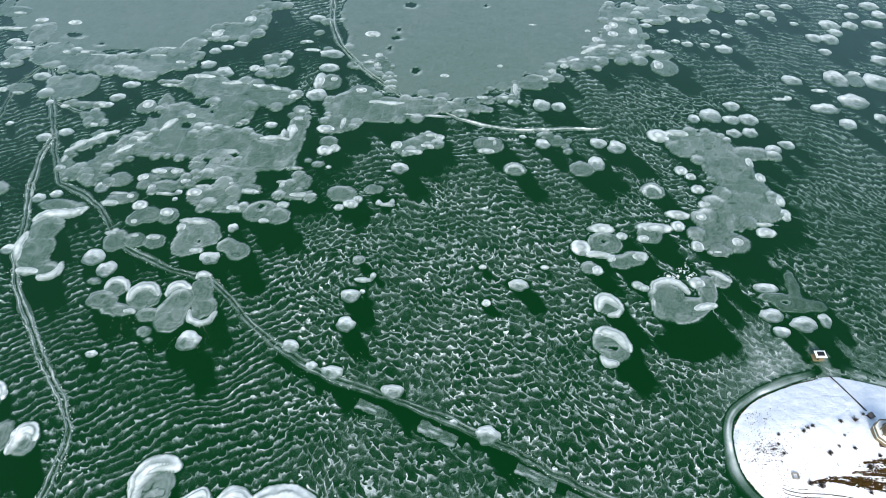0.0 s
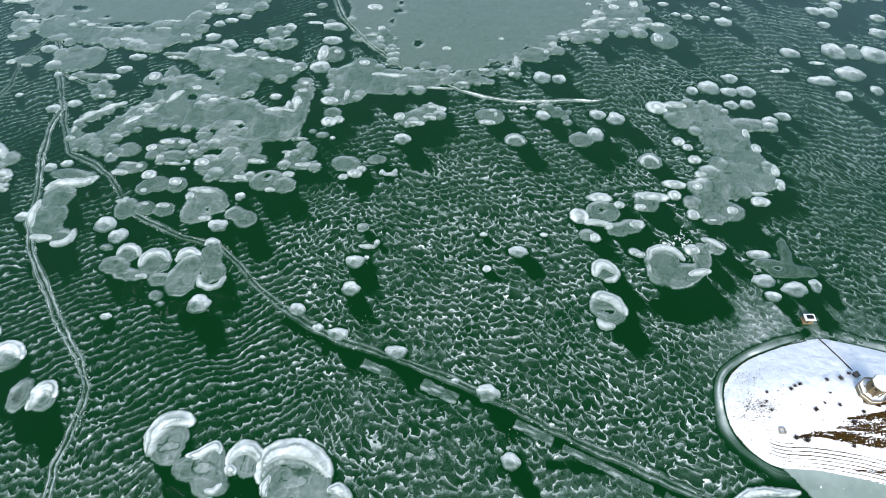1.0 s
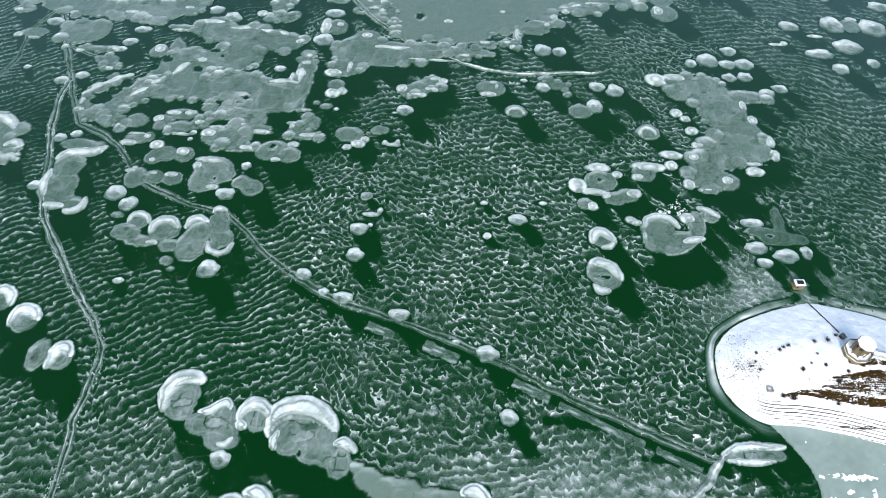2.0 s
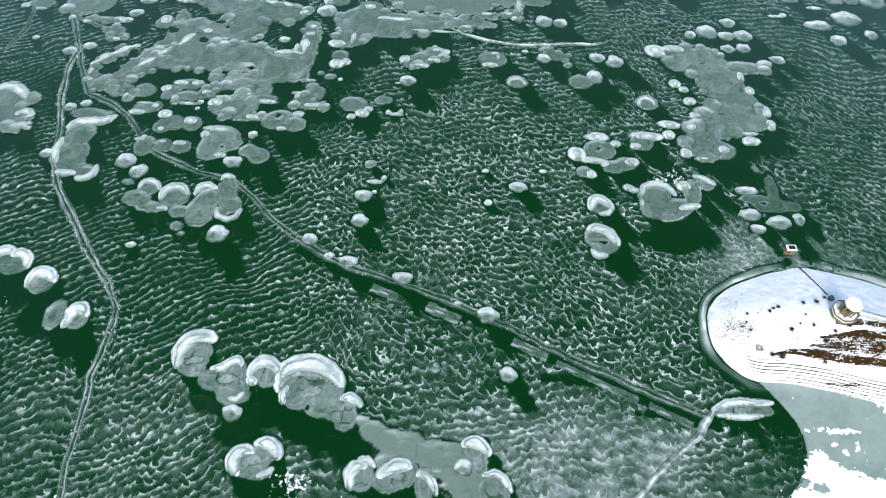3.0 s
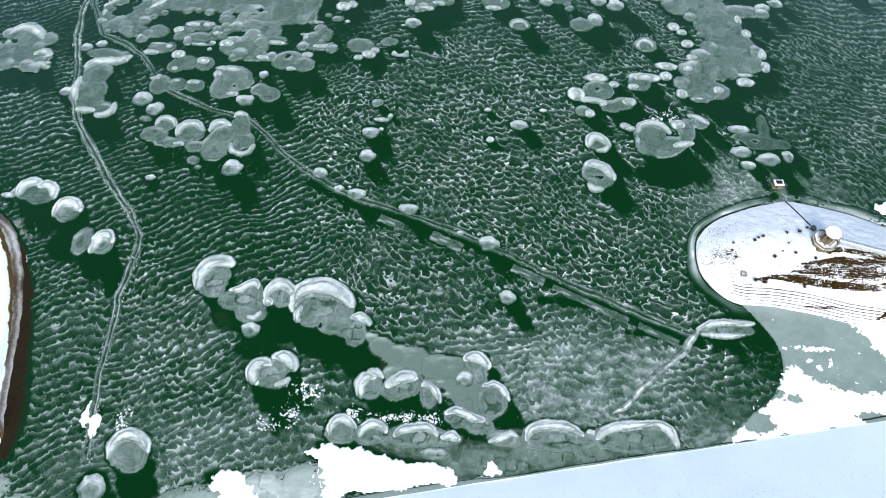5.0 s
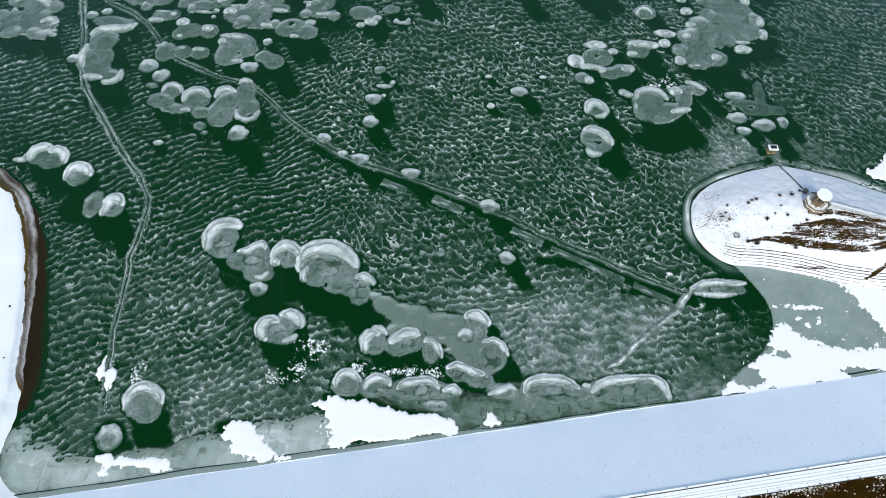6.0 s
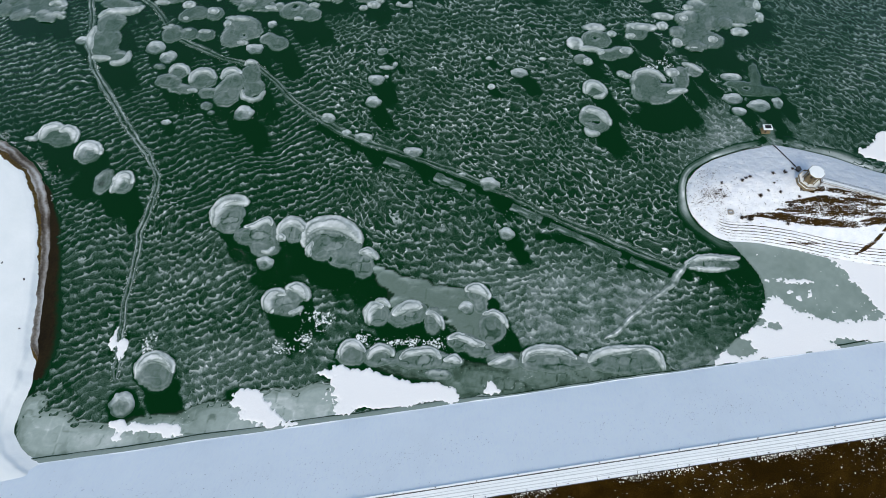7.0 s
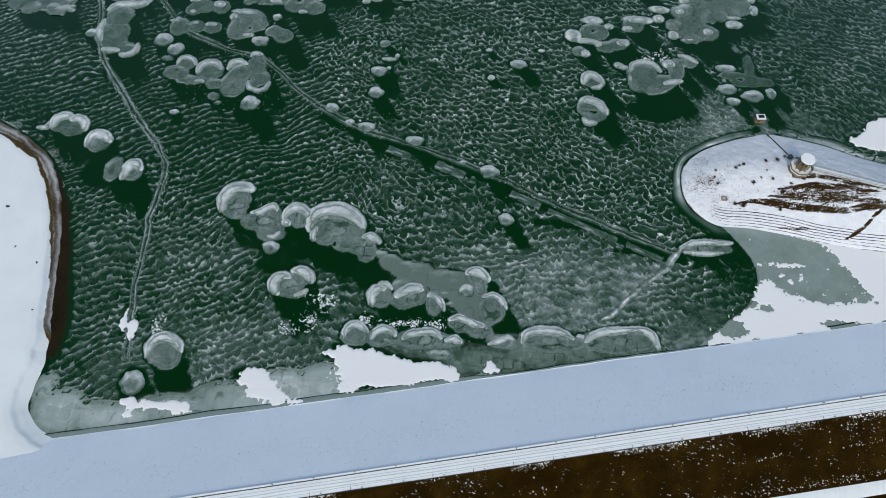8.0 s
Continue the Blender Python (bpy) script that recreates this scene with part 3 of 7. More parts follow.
def lobes_round(blobs, size, share, seed):
    """Rounded lobes along the outline of some joined ovals."""
    pick = random.Random(seed)
    found = []
    for bx, by, rx, ry in blobs:
        count = int(3.8 * (rx + ry) / (size * 1.25))
        for k in range(count):
            a = 2 * math.pi * (k + pick.random() * 0.6) / max(count, 1)
            found.append((bx + rx * 0.97 * math.cos(a), by + ry * 0.97 * math.sin(a), size * pick.uniform(0.4, 1.55), pick.random()))
    if not found:
        return []
    f = np.array(found)
    g = union(f[:, 0], f[:, 1], blobs)
    return [tuple(v[:3]) for v, d in zip(found, g) if -0.5 < d < 1.3 and v[3] < share]


def lobe_field(x, y, lobes):
    """Metres inside the nearest lobe (negative outside), and where in it a place lies, south to north."""
    best, north = np.full(len(x), -9.0), np.zeros(len(x))
    for lx, ly, r in lobes:
        k = np.nonzero((np.abs(x - lx) < r + 1.6) & (np.abs(y - ly) < r + 1.6))[0]
        d = r - np.hypot(x[k] - lx, y[k] - ly)
        take = d > best[k]
        best[k[take]] = d[take]
        north[k[take]] = ((y[k] - ly) / r)[take]
    return best, north


# long open leads through the western floes
LEADS = [(-191.0, 292.5, 5.0, 2.6), (-186.0, 291.8, 5.0, 4.0), (-179.0, 289.0, 5.0, 4.6), (-172.0, 285.0, 4.6, 3.6), (-165.0, 281.0, 4.2, 2.4), (-158.5, 277.5, 3.2, 1.4),
         (-214.4, 228.6, 2.4, 2.6), (-211.0, 233.4, 3.4, 3.6), (-206.6, 238.6, 3.8, 3.8), (-201.8, 245.0, 3.6, 3.6), (-196.4, 252.6, 3.2, 3.4), (-191.6, 259.8, 3.0, 3.2), (-185.4, 267.0, 3.0, 2.2)]


def floe(name, blobs, caps, holes, step, snow, thick=0.32, mottle=1.0, bank=1.0, edge=1.0, material=ICE):
    y_mid = blobs[0][1]
    big = max(min(b[2], b[3]) for b in blobs)
    size = 2.1 if y_mid < 200 else 3.4
    share = 0.0 if name == "shore_ice" or y_mid < 205 or len(blobs) < 3 else 0.28
    lobes = lobes_round(blobs, min(size, 0.5 * big), share, int(abs(blobs[0][0] * 7 + y_mid * 3)))
    plate_x, plate_y = sum(b[0] for b in blobs[:3]) / 3 if len(blobs) > 2 else 0.0, sum(b[1] for b in blobs[:3]) / 3 if len(blobs) > 2 else 0.0
    apron = 0.018 + 0.0037 * (len(ICE_BLOBS) % 13)

    def inside(x, y):
        g = union(x, y, blobs) + ragged(x, y) * edge
        if lobes:
            g = np.maximum(g, lobe_field(x, y, lobes)[0] + ragged(x, y, 0.3, 0.3))
        for h in list(holes) + (LEADS if y_mid > 215 else []):
            g = np.minimum(g, -union(x, y, [h]) + ragged(x, y, 1.0, 0.9))
        return g

    def shape(x, y):
        g = inside(x, y)
        # snow banks up along the windward rim
        north = np.clip((g - inside(x - 0.25, y + 0.8)) / 0.7, 0, 1) * ease(0.2, 0.7, wave(x, y, 9, 51))
        lip = north * ease(0.0, 0.7, g) * ease(3.0, 1.2, g) * bank
        rim = np.exp(-((g - 0.30) / 0.24) ** 2)
        z = np.where(g > 0, 0.05 + thick * ease(0, 1.1, g) + 0.10 * rim + 0.28 * lip + 0.10 * (wave(x, y, 5, 44) - 0.5), np.where(g > -0.9, apron, -0.10))
        s = snow - 0.05 * ease(0.3, 0.0, g) + 0.045 * mottle * np.sin(g * 3.6 + 5 * wave(x, y, 6, 50)) * ease(4.0, 1.5, g) + 0.30 * lip + (0.24 if y_mid > 90 else 0.06) * rim * ease(0.15, 0.7, wave(x, y, 6, 45)) + (mottle if y_mid < 130 else 0.55 * mottle) * (0.10 * (wave(x, y, 7, 46) - 0.5) + 0.07 * (wave(x, y, 2.2, 47) - 0.5))
        # hairline cracks and old refrozen outlines inside
        close = y_mid < 90
        vein = np.exp(-((wave(x, y, 4.5, 54) - 0.5) / (0.036 if close else 0.022)) ** 2) * ease(0.8, 2.0, g) * ease(0.30 if close else 0.5, 0.55 if close else 0.7, wave(x, y, 7, 55))
        old = np.exp(-((wave(x, y, 6.5, 56) - 0.5) / 0.03) ** 2) * ease(0.6, 1.5, g)
        s = s - ((0.26 if y_mid < 90 else 0.16) * vein - 0.09 * old) * min(1.0, mottle) + 0.07 * mottle * (wave(x, y, 0.9, 28) - 0.5)
        if lobes:
            inner, up = lobe_field(x, y, lobes)
            on = ease(0.0, 0.5, inner) * (g > 0)
            s = s + on * (0.02 + 0.30 * ease(-0.3, 0.6, up) * ease(0.1, 0.9, wave(x, y, 9, 38))) - 0.10 * np.exp(-((inner + 0.1) / 0.3) ** 2)
            z = z + 0.30 * on * ease(0.0, 1.2, inner)
        if big > 7.0 and mottle > 0.5:
            # older pieces frozen together, each with its own grey and a pale seam
            piece = wave(x, y, 15, 87) + 0.35 * wave(x, y, 5, 88)
            s = s + 0.055 * ease(0.60, 0.63, piece) - 0.045 * ease(0.80, 0.83, piece) + 0.10 * np.exp(-((piece - 0.60) / 0.016) ** 2) * ease(1.0, 2.5, g)
        if name == "shore_ice":
            s = s - 0.18 * ease(4.5, 0.0, g) + 0.05 * (wave(x, y, 16, 98, 2.0) - 0.5)
        if y_mid < 90 and len(blobs) > 2 and name == "ice_floe":
            # a paler plate with a dark torn edge, frozen in the middle
            plate = 0.40 * big - np.hypot((x - plate_x) / 1.5, y - plate_y) + ragged(x, y, 2.2, 1.0)
            s = s + 0.08 * ease(0.0, 0.4, plate) - 0.17 * np.exp(-(plate / 0.30) ** 2) * ease(0.25, 0.6, wave(x, y, 3, 86))
        s = np.where(g > 0, s, 0.15 * ease(-0.9, 0.1, g) * (0.4 + wave(x, y, 4, 53)))
        return z, g > -0.9, {"snow": s, "even": np.full(len(x), 0.65)}
    x0, x1, y0, y1 = reach(blobs, 3.0)
    ob = sheet(name, x0, x1, y0, y1, step, shape, material, None, ((x0 + x1) / 2, (y0 + y1) / 2, 0))
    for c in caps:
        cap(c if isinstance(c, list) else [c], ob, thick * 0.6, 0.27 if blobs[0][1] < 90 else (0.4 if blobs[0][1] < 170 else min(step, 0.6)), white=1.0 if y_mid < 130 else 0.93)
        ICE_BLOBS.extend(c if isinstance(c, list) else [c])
    ICE_BLOBS.extend([(bx, by, max(rx - 3.0, 1.0), max(ry - 3.0, 1.0)) for bx, by, rx, ry in blobs] if name == "shore_ice" else blobs)
    return ob


def ice_floe(blobs, caps=(), holes=(), frost=None):
    y = blobs[0][1]
    ob = floe("ice_floe", blobs, caps, holes, 0.42 if y < 90 else (0.6 if y < 200 else 0.9), frost or (0.335 if y > 90 else 0.40), 0.32, 1.0, (0.75 if y > 90 else 0.35) if caps else 1.0)
    SCOURS.extend(blobs)
    SCOURS.extend(c for c in caps if not isinstance(c, list))
    tagged(ob, "grey ice floe edged with white snow drifts" if caps else "flat grey floe of frosted ice", "ice floe", "floes in the lake ice")
    return ob


def ice_sheet(blobs, caps=(), holes=()):
    ob = floe("ice_sheet", blobs, caps, holes, 1.3 if blobs[0][1] > 200 else 0.7, 0.43 if blobs[0][1] < 100 else 0.355, 0.12, 0.3, 1.0, 1.0, SHORE if blobs[0][1] < 100 else ICE)
    return tagged(ob, "wide smooth sheet of grey frosted ice", "ice sheet")


def shore_ice(blobs, snow=0.66):
    ob = floe("shore_ice", blobs, (), (), 0.6, snow, 0.04, 0.7 if snow > 0.4 else 1.4, 0.0, 0.7, SHORE)
    return tagged(ob, "smooth grey ice frozen to the shore", "ice", kind="structure")


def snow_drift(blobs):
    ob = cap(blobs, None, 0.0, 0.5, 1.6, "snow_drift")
    ICE_BLOBS.extend(blobs)
    SCOURS.extend(blobs)
    return tagged(ob, "small crescent drift of white snow on ice", "snow drift", "snow drifts on the ice")


def snow_patch(blobs):
    def shape(x, y):
        g = union(x, y, blobs) + ragged(x, y, 1.7, 1.0) + (wave(x, y, 0.9, 52) - 0.5) * 0.7
        return np.where(g > 0, 0.20 + 0.14 * ease(0, 1.0, g) + 0.05 * wave(x, y, 4, 48), -0.05), g > 0, {"snow": 0.95 + 0.4 * ease(0, 0.8, g)}
    x0, x1, y0, y1 = reach(blobs, 3)
    ob = sheet("snow_patch", x0, x1, y0, y1, 0.33, shape, ICE, None, ((x0 + x1) / 2, (y0 + y1) / 2, 0))
    ICE_BLOBS.extend(blobs)
    return tagged(ob, "flat ragged patch of bright snow on shore ice", "snow patch", "snow patches by the shore")


def polar(x, y, rx, ry, rings, seed, height, snow, rough=0.115):
    """A round, slightly uneven cap: height and snow are functions of radius (0 to 1) and the direction."""
    m = 52
    a = np.linspace(0, 2 * np.pi, m, endpoint=False)
    edge = 1 + rough * 1.3 * (wave(3 * np.cos(a), 3 * np.sin(a), 1.6, seed) - 0.5) * 2 + rough * 0.5 * (wave(6 * np.cos(a), 6 * np.sin(a), 1.1, seed + 1) - 0.5)
    r = np.linspace(0.0, 1.0, rings)[:, None] ** 0.8
    u, v = r * np.cos(a)[None, :], r * np.sin(a)[None, :]
    verts = np.stack([x + rx * (u * edge).ravel(), y + ry * (v * edge).ravel(), height(r + 0 * u, u, v).ravel()], axis=1)
    k = (np.arange(rings - 1)[:, None] * m + np.arange(m)[None, :])
    n = (np.arange(rings - 1)[:, None] * m + (np.arange(m)[None, :] + 1) % m)
    return verts, np.stack([k, n, n + m, k + m], axis=2).reshape(-1, 4), snow(r + 0 * u, u, v).ravel()


def snow_mound(x, y, rx, ry):
    """A round mound frozen into the ice: a thick drift of snow heaped round a grey core."""
    seed = int(abs(x * 13 + y * 7)) % 900
    pick = random.Random(seed)
    tall = min(1.0, 0.22 + 0.11 * min(rx, ry))
    lean, core = pick.uniform(-0.22, 0.22), pick.uniform(0.50, 0.72)
    big = min(rx, ry) > 3.0
    skew = pick.uniform(-0.3, 0.3)
    treads = max(2.0, min(rx, ry) / 1.1)

    def hollow(u, v):
        """How far inside the grey core a place lies (0 on its edge)."""
        wob = 0.10 * np.sin(5 * np.arctan2(v + 0.34, u - lean) + seed) + 0.05 * np.sin(9 * u + seed)
        return 1.0 + wob - np.hypot((u - lean) / core, (v + 0.34) / (core * 0.85))

    def height(r, u, v):
        line = np.exp(-((((1 - r) * treads) % 1.0 - 0.5) / 0.2) ** 2) * big * (v > -0.2)
        return tall * (1 - r ** 2.2) ** 0.75 - 0.06 * line * (1 - r ** 4) - 0.34 * tall * ease(-0.1, 0.35, hollow(u, v)) * big - 0.05 * (r > 0.99)

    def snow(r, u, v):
        # soft shading put into the snow value: pale north side, greyer south and edge
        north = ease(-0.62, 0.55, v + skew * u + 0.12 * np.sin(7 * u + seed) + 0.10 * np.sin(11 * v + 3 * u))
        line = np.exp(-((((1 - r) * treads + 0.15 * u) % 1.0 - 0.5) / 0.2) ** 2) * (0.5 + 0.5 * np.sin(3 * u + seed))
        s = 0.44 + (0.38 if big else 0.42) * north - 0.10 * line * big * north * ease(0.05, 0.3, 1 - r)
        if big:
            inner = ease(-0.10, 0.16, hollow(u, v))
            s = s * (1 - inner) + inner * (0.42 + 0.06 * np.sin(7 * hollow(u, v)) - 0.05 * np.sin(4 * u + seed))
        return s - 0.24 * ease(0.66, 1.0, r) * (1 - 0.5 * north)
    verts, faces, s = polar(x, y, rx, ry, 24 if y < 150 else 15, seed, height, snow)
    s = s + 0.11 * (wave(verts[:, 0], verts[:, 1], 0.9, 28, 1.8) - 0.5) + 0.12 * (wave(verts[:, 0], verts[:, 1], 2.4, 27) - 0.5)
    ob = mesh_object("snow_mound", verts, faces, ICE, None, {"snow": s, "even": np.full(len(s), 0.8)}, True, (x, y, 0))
    ICE_BLOBS.append((x, y, rx, ry))
    SCOURS.append((x, y, rx * 1.1, ry * 1.1))
    size = "large terraced" if min(rx, ry) > 5 else ("round" if big else "small")
    return tagged(ob, size + " white snow mound" + (" heaped round grey ice" if big else " on dark green ice"), "snow mound", "snow mounds on the ice")


ice_sheet([(-245.7, 379.7, 77.6, 52.1), (-295.9, 372.7, 23.2, 24), (-180.7, 385.5, 35.3, 28.2), (-257.4, 338.3, 22, 17.3), (-204.5, 349.1, 26.1, 22.2), (-259, 435.6, 109.2, 48.8)], [(-172, 354.1, 4.5, 3.9), (-199.3, 332.8, 8, 1.8), (-240.5, 322.3, 9.3, 1.8), (-272, 356.4, 5.3, 3.3), (-295.3, 358, 5.3, 3.3)], [(-266.5, 342.3, 5.5, 2.5), (-245.4, 334.3, 1.8, 1.2)])
ice_floe([(-287.8, 342.2, 8.1, 13.8), (-270.6, 321.5, 14.3, 12.9), (-249.5, 315.3, 17.7, 11.5), (-223.2, 313.1, 10.6, 10.3), (-204.4, 316.4, 15.9, 13.8), (-186.3, 321.8, 8.9, 11.7), (-185.7, 337.1, 6.6, 8.6), (-246.8, 288.8, 13.6, 11.6), (-237.8, 292.1, 8.5, 10.7), (-295.3, 322.5, 7.9, 8.3), (-292.4, 309.5, 7.7, 4.5)], [(-262.5, 323.7, 5, 3), (-251.7, 324.5, 5, 2.4), (-259.3, 308.4, 4.2, 2.3), (-293.1, 325.7, 7.2, 2.4), (-203.8, 324.5, 7.2, 1.8), (-187.1, 318.6, 4.3, 2.3), (-222.5, 311.2, 5.6, 2.3), (-295.7, 308.6, 4.2, 2.3)], [(-250.1, 303.9, 2.8, 1.7)])
ice_floe([(-317.3, 366.7, 11.5, 6.8), (-327.7, 371.7, 4.6, 12.4)], [(-314.4, 364.8, 6.9, 2)])
ice_floe([(-311.2, 346.7, 11.2, 2.5)], [run(-320.2, 345.3, -301.1, 348.1, 1.5)])
ice_floe([(-231.7, 273.8, 9.9, 3), (-221, 264.4, 7.2, 4.4), (-217.3, 259.7, 5.2, 3.8)], [(-241.2, 272, 3.3, 2), (-220.1, 274.6, 4, 3), (-218, 257.2, 3.9, 1.9)])
ice_floe([(-275.6, 286.4, 8.5, 4.7)], [(-284.9, 284.1, 3.4, 2.6), (-273.9, 281.7, 4.4, 1.5)])
snow_mound(-302.2, 332.5, 4.7, 3.7)
snow_mound(-291.1, 331.5, 4, 2.4)
snow_mound(-267.1, 298.1, 6.2, 4.4)
snow_mound(-251.4, 274.4, 2.3, 3)
snow_mound(-213.8, 281.9, 5, 4.1)
snow_mound(-209.8, 294.1, 5.5, 3.7)
snow_mound(-216.5, 274.9, 3.3, 3)
ice_floe([(-192.8, 274.1, 5.9, 6)], [(-193, 276.7, 4.6, 4.5)])
snow_mound(-169.1, 317.6, 5, 4.6)
snow_mound(-169, 332, 4, 3.6)
snow_mound(-157.3, 310.4, 6.3, 5.6)
snow_mound(-162.4, 336.3, 4.7, 3)
snow_mound(-154.5, 341.3, 5.1, 3.7)
snow_mound(-146.5, 352.8, 4.5, 3.2)
snow_mound(-240.8, 244.6, 4.4, 3.6)
snow_mound(-230.7, 249.6, 4.8, 3.2)
snow_mound(-265.8, 254.7, 2.6, 1.9)
ice_floe([(-160.8, 355.1, 15, 10.3), (-149.1, 369.5, 7.7, 12.1), (-143.6, 387.3, 9.8, 5.7), (-174.8, 350.6, 8.2, 6.4)], [(-154.8, 368.9, 4.6, 5.4), (-172.9, 350.8, 5.2, 4.5)])
ice_floe([(-164.4, 297.7, 13, 12.9), (-143.4, 291.1, 15.3, 12.6), (-120.6, 289, 14.2, 9.4), (-145.1, 272.8, 16.4, 12.4), (-167.3, 268.6, 19.6, 12.2), (-173.8, 258.3, 17.7, 11.8), (-179.5, 242.2, 14.1, 8.9), (-159.3, 243.7, 20.3, 9.9), (-138.4, 249, 18.9, 11.4), (-121, 243.3, 18.7, 8), (-103.2, 251.9, 8.2, 18.3), (-102.2, 266.9, 5.8, 12.1), (-112.3, 233.6, 16.9, 6), (-126.8, 229.5, 15.2, 5.1)], [(-168.6, 305.5, 10.4, 2.8), run(-154.6, 299.8, -141.9, 300.8, 2.1), run(-141.9, 300.8, -118.9, 296.5, 2.4), (-109, 290.7, 4.1, 3.7), run(-121.9, 253.2, -103.6, 253.2, 2.2), run(-102.9, 253.2, -103.3, 265.6, 2.9), (-101.1, 277.3, 4.3, 3.5), run(-196.1, 235.4, -186.6, 243.9, 2.8), run(-187.7, 245.2, -181.1, 252.7, 2.8), run(-177.8, 255.3, -170.7, 266.6, 2.9), (-165.7, 268.5, 5.2, 2.9), (-96.2, 230.8, 6.1, 1.3), (-108, 255.7, 1.9, 5.6), (-186.6, 295.8, 5.5, 1.6)], [(-116.6, 264.8, 11.7, 9.6), (-187.7, 290.8, 5.5, 5.0), (-180.5, 288.6, 5.6, 5.6), (-173.2, 285.0, 5.4, 4.6), (-165.5, 280.6, 5, 3.4), (-159.0, 277.4, 3.4, 1.6), (-130, 238, 1.9, 1.3), (-153.3, 272.9, 1.3, 1), (-189.9, 258.8, 3.9, 2.4), (-186.6, 264.4, 3.9, 2.4), (-183.3, 269.2, 3.3, 2), (-164.6, 260.2, 3.2, 2.4)])
snow_mound(-116.8, 264.2, 3.9, 2.9)
ice_floe([(-177.0, 271.0, 8.5, 7.5), (-185.6, 259.0, 7.0, 7.5), (-190.8, 247.4, 7.0, 7.0), (-196.6, 237.0, 6.5, 5.5), (-203.0, 224.0, 6.5, 6.5), (-170.5, 275.5, 7.0, 5.5), (-183.0, 280.0, 5.0, 5.0), (-184.0, 298.8, 9.0, 2.4)], (), [(-201.5, 249.5, 4.0, 3.0), (-196.5, 257.0, 3.6, 3.0), (-191.9, 264.0, 3.4, 3.0)], 0.31)
ice_floe([(-219.4, 227.2, 4.9, 6.8), (-215.3, 239.5, 6.2, 4), (-207.8, 248.4, 7.6, 3.7), (-212.2, 217.8, 7.8, 4.9), (-203.5, 222.7, 7.5, 5.8), (-195.3, 233.3, 9.2, 6.1), (-187.3, 241.5, 7.8, 4.5), (-197.1, 214.7, 6.5, 4.8)], [run(-223.3, 234.4, -216.7, 242.6, 3.1), run(-216.7, 242.6, -201.9, 252.6, 2.8), (-221.9, 229.2, 1.8, 4.3), (-220.2, 221.9, 2.4, 2.5), (-202.9, 217.6, 2.4, 2)], [(-213.9, 228.8, 3.7, 2.6), (-210.8, 232.6, 4, 2.6), (-206.8, 236, 4.3, 2.6), (-202.5, 239.5, 3.7, 2.2), (-198.6, 242.5, 3.1, 1.8)])
snow_mound(-222.8, 199.8, 3.8, 3.4)
snow_mound(-214.8, 203.2, 3.5, 2.7)
ice_floe([(-209.9, 195.7, 10.3, 4.5), (-198.7, 193.8, 3.4, 4.5)], [(-212.8, 189.3, 5.7, 2.2), (-204.5, 190.3, 4, 2.2), (-198.2, 192.7, 3.1, 3.3)])
ice_floe([(-186.1, 215.5, 6.5, 5.3)])
snow_mound(-193.3, 210, 4.1, 4.4)
ice_floe([(-180.8, 202.1, 7.5, 3.8), (-175.1, 204.8, 2.6, 3.1)], [(-184.8, 199.4, 5.8, 2.3), (-175.8, 204.4, 2.6, 2.3), (-182.3, 205.9, 5.3, 1.2)])
ice_floe([(-162.2, 222.2, 8.4, 4.1)], [(-166.5, 223.2, 4.8, 2.5), (-158.4, 223.7, 4.2, 2.5)])
ice_floe([(-170.3, 216.6, 4.5, 4.5), (-161.2, 212.3, 8.3, 4.8), (-151.8, 215.8, 4.5, 4)], [(-173.9, 218, 3.6, 2.9), (-167.1, 211.8, 3, 2.4), (-151.3, 217.1, 3.6, 2.8), (-158.1, 207.6, 5.9, 1.2)])
snow_mound(-152.7, 204, 1.5, 1.5)
snow_mound(-152.3, 208.9, 2.1, 2)
ice_floe([(-139.1, 207.1, 8.2, 6.6), (-128.6, 208.7, 9.4, 9.4), (-126, 199.7, 12.1, 3.4)], [(-143.6, 209.1, 4.7, 3.5), (-139.1, 213.8, 6.5, 1.6), (-120.3, 200.1, 5.8, 2.3), (-130.4, 216.1, 4.8, 1.2)])
ice_floe([(-144.6, 221.8, 3.6, 3.7), (-148.4, 229.2, 4.9, 4.2), (-133.2, 224.8, 8.5, 5.8), (-123.4, 222.5, 9, 7.4), (-118.1, 214.2, 8.3, 4)], [(-149.7, 231.3, 4.3, 1.7), (-116.1, 212.2, 7.1, 2), (-127, 216.8, 2.4, 2.4)])
ice_floe([(-162.5, 192.6, 7.4, 5.5), (-167.8, 189.5, 4.5, 5.1)], [(-168.9, 198.6, 4, 3.4), (-168, 187.6, 2.3, 2.2)])
ice_floe([(-152.1, 192.5, 5.1, 5.2)], [(-153.4, 194.7, 4.6, 3.3)])
ice_floe([(-134.9, 186, 10.1, 6.5), (-137.5, 176.1, 7.7, 8.3), (-130.8, 180.1, 9.4, 5.6)], [(-136.2, 189.9, 9.3, 2.6), (-142.9, 185.7, 2.8, 2.9), (-131.9, 171.9, 3.8, 2)], [(-131.6, 177.1, 0.8, 1)])
ice_floe([(-172.3, 175.4, 6, 6.9), (-162.7, 176, 5, 4.8), (-152.8, 175.7, 4.9, 4.5)], [(-174.7, 181.3, 2.2, 1.8), (-154.6, 178.4, 4.4, 2.1), (-163.8, 178.8, 3.3, 1.7), (-176.1, 179.7, 3.9, 1.8)])
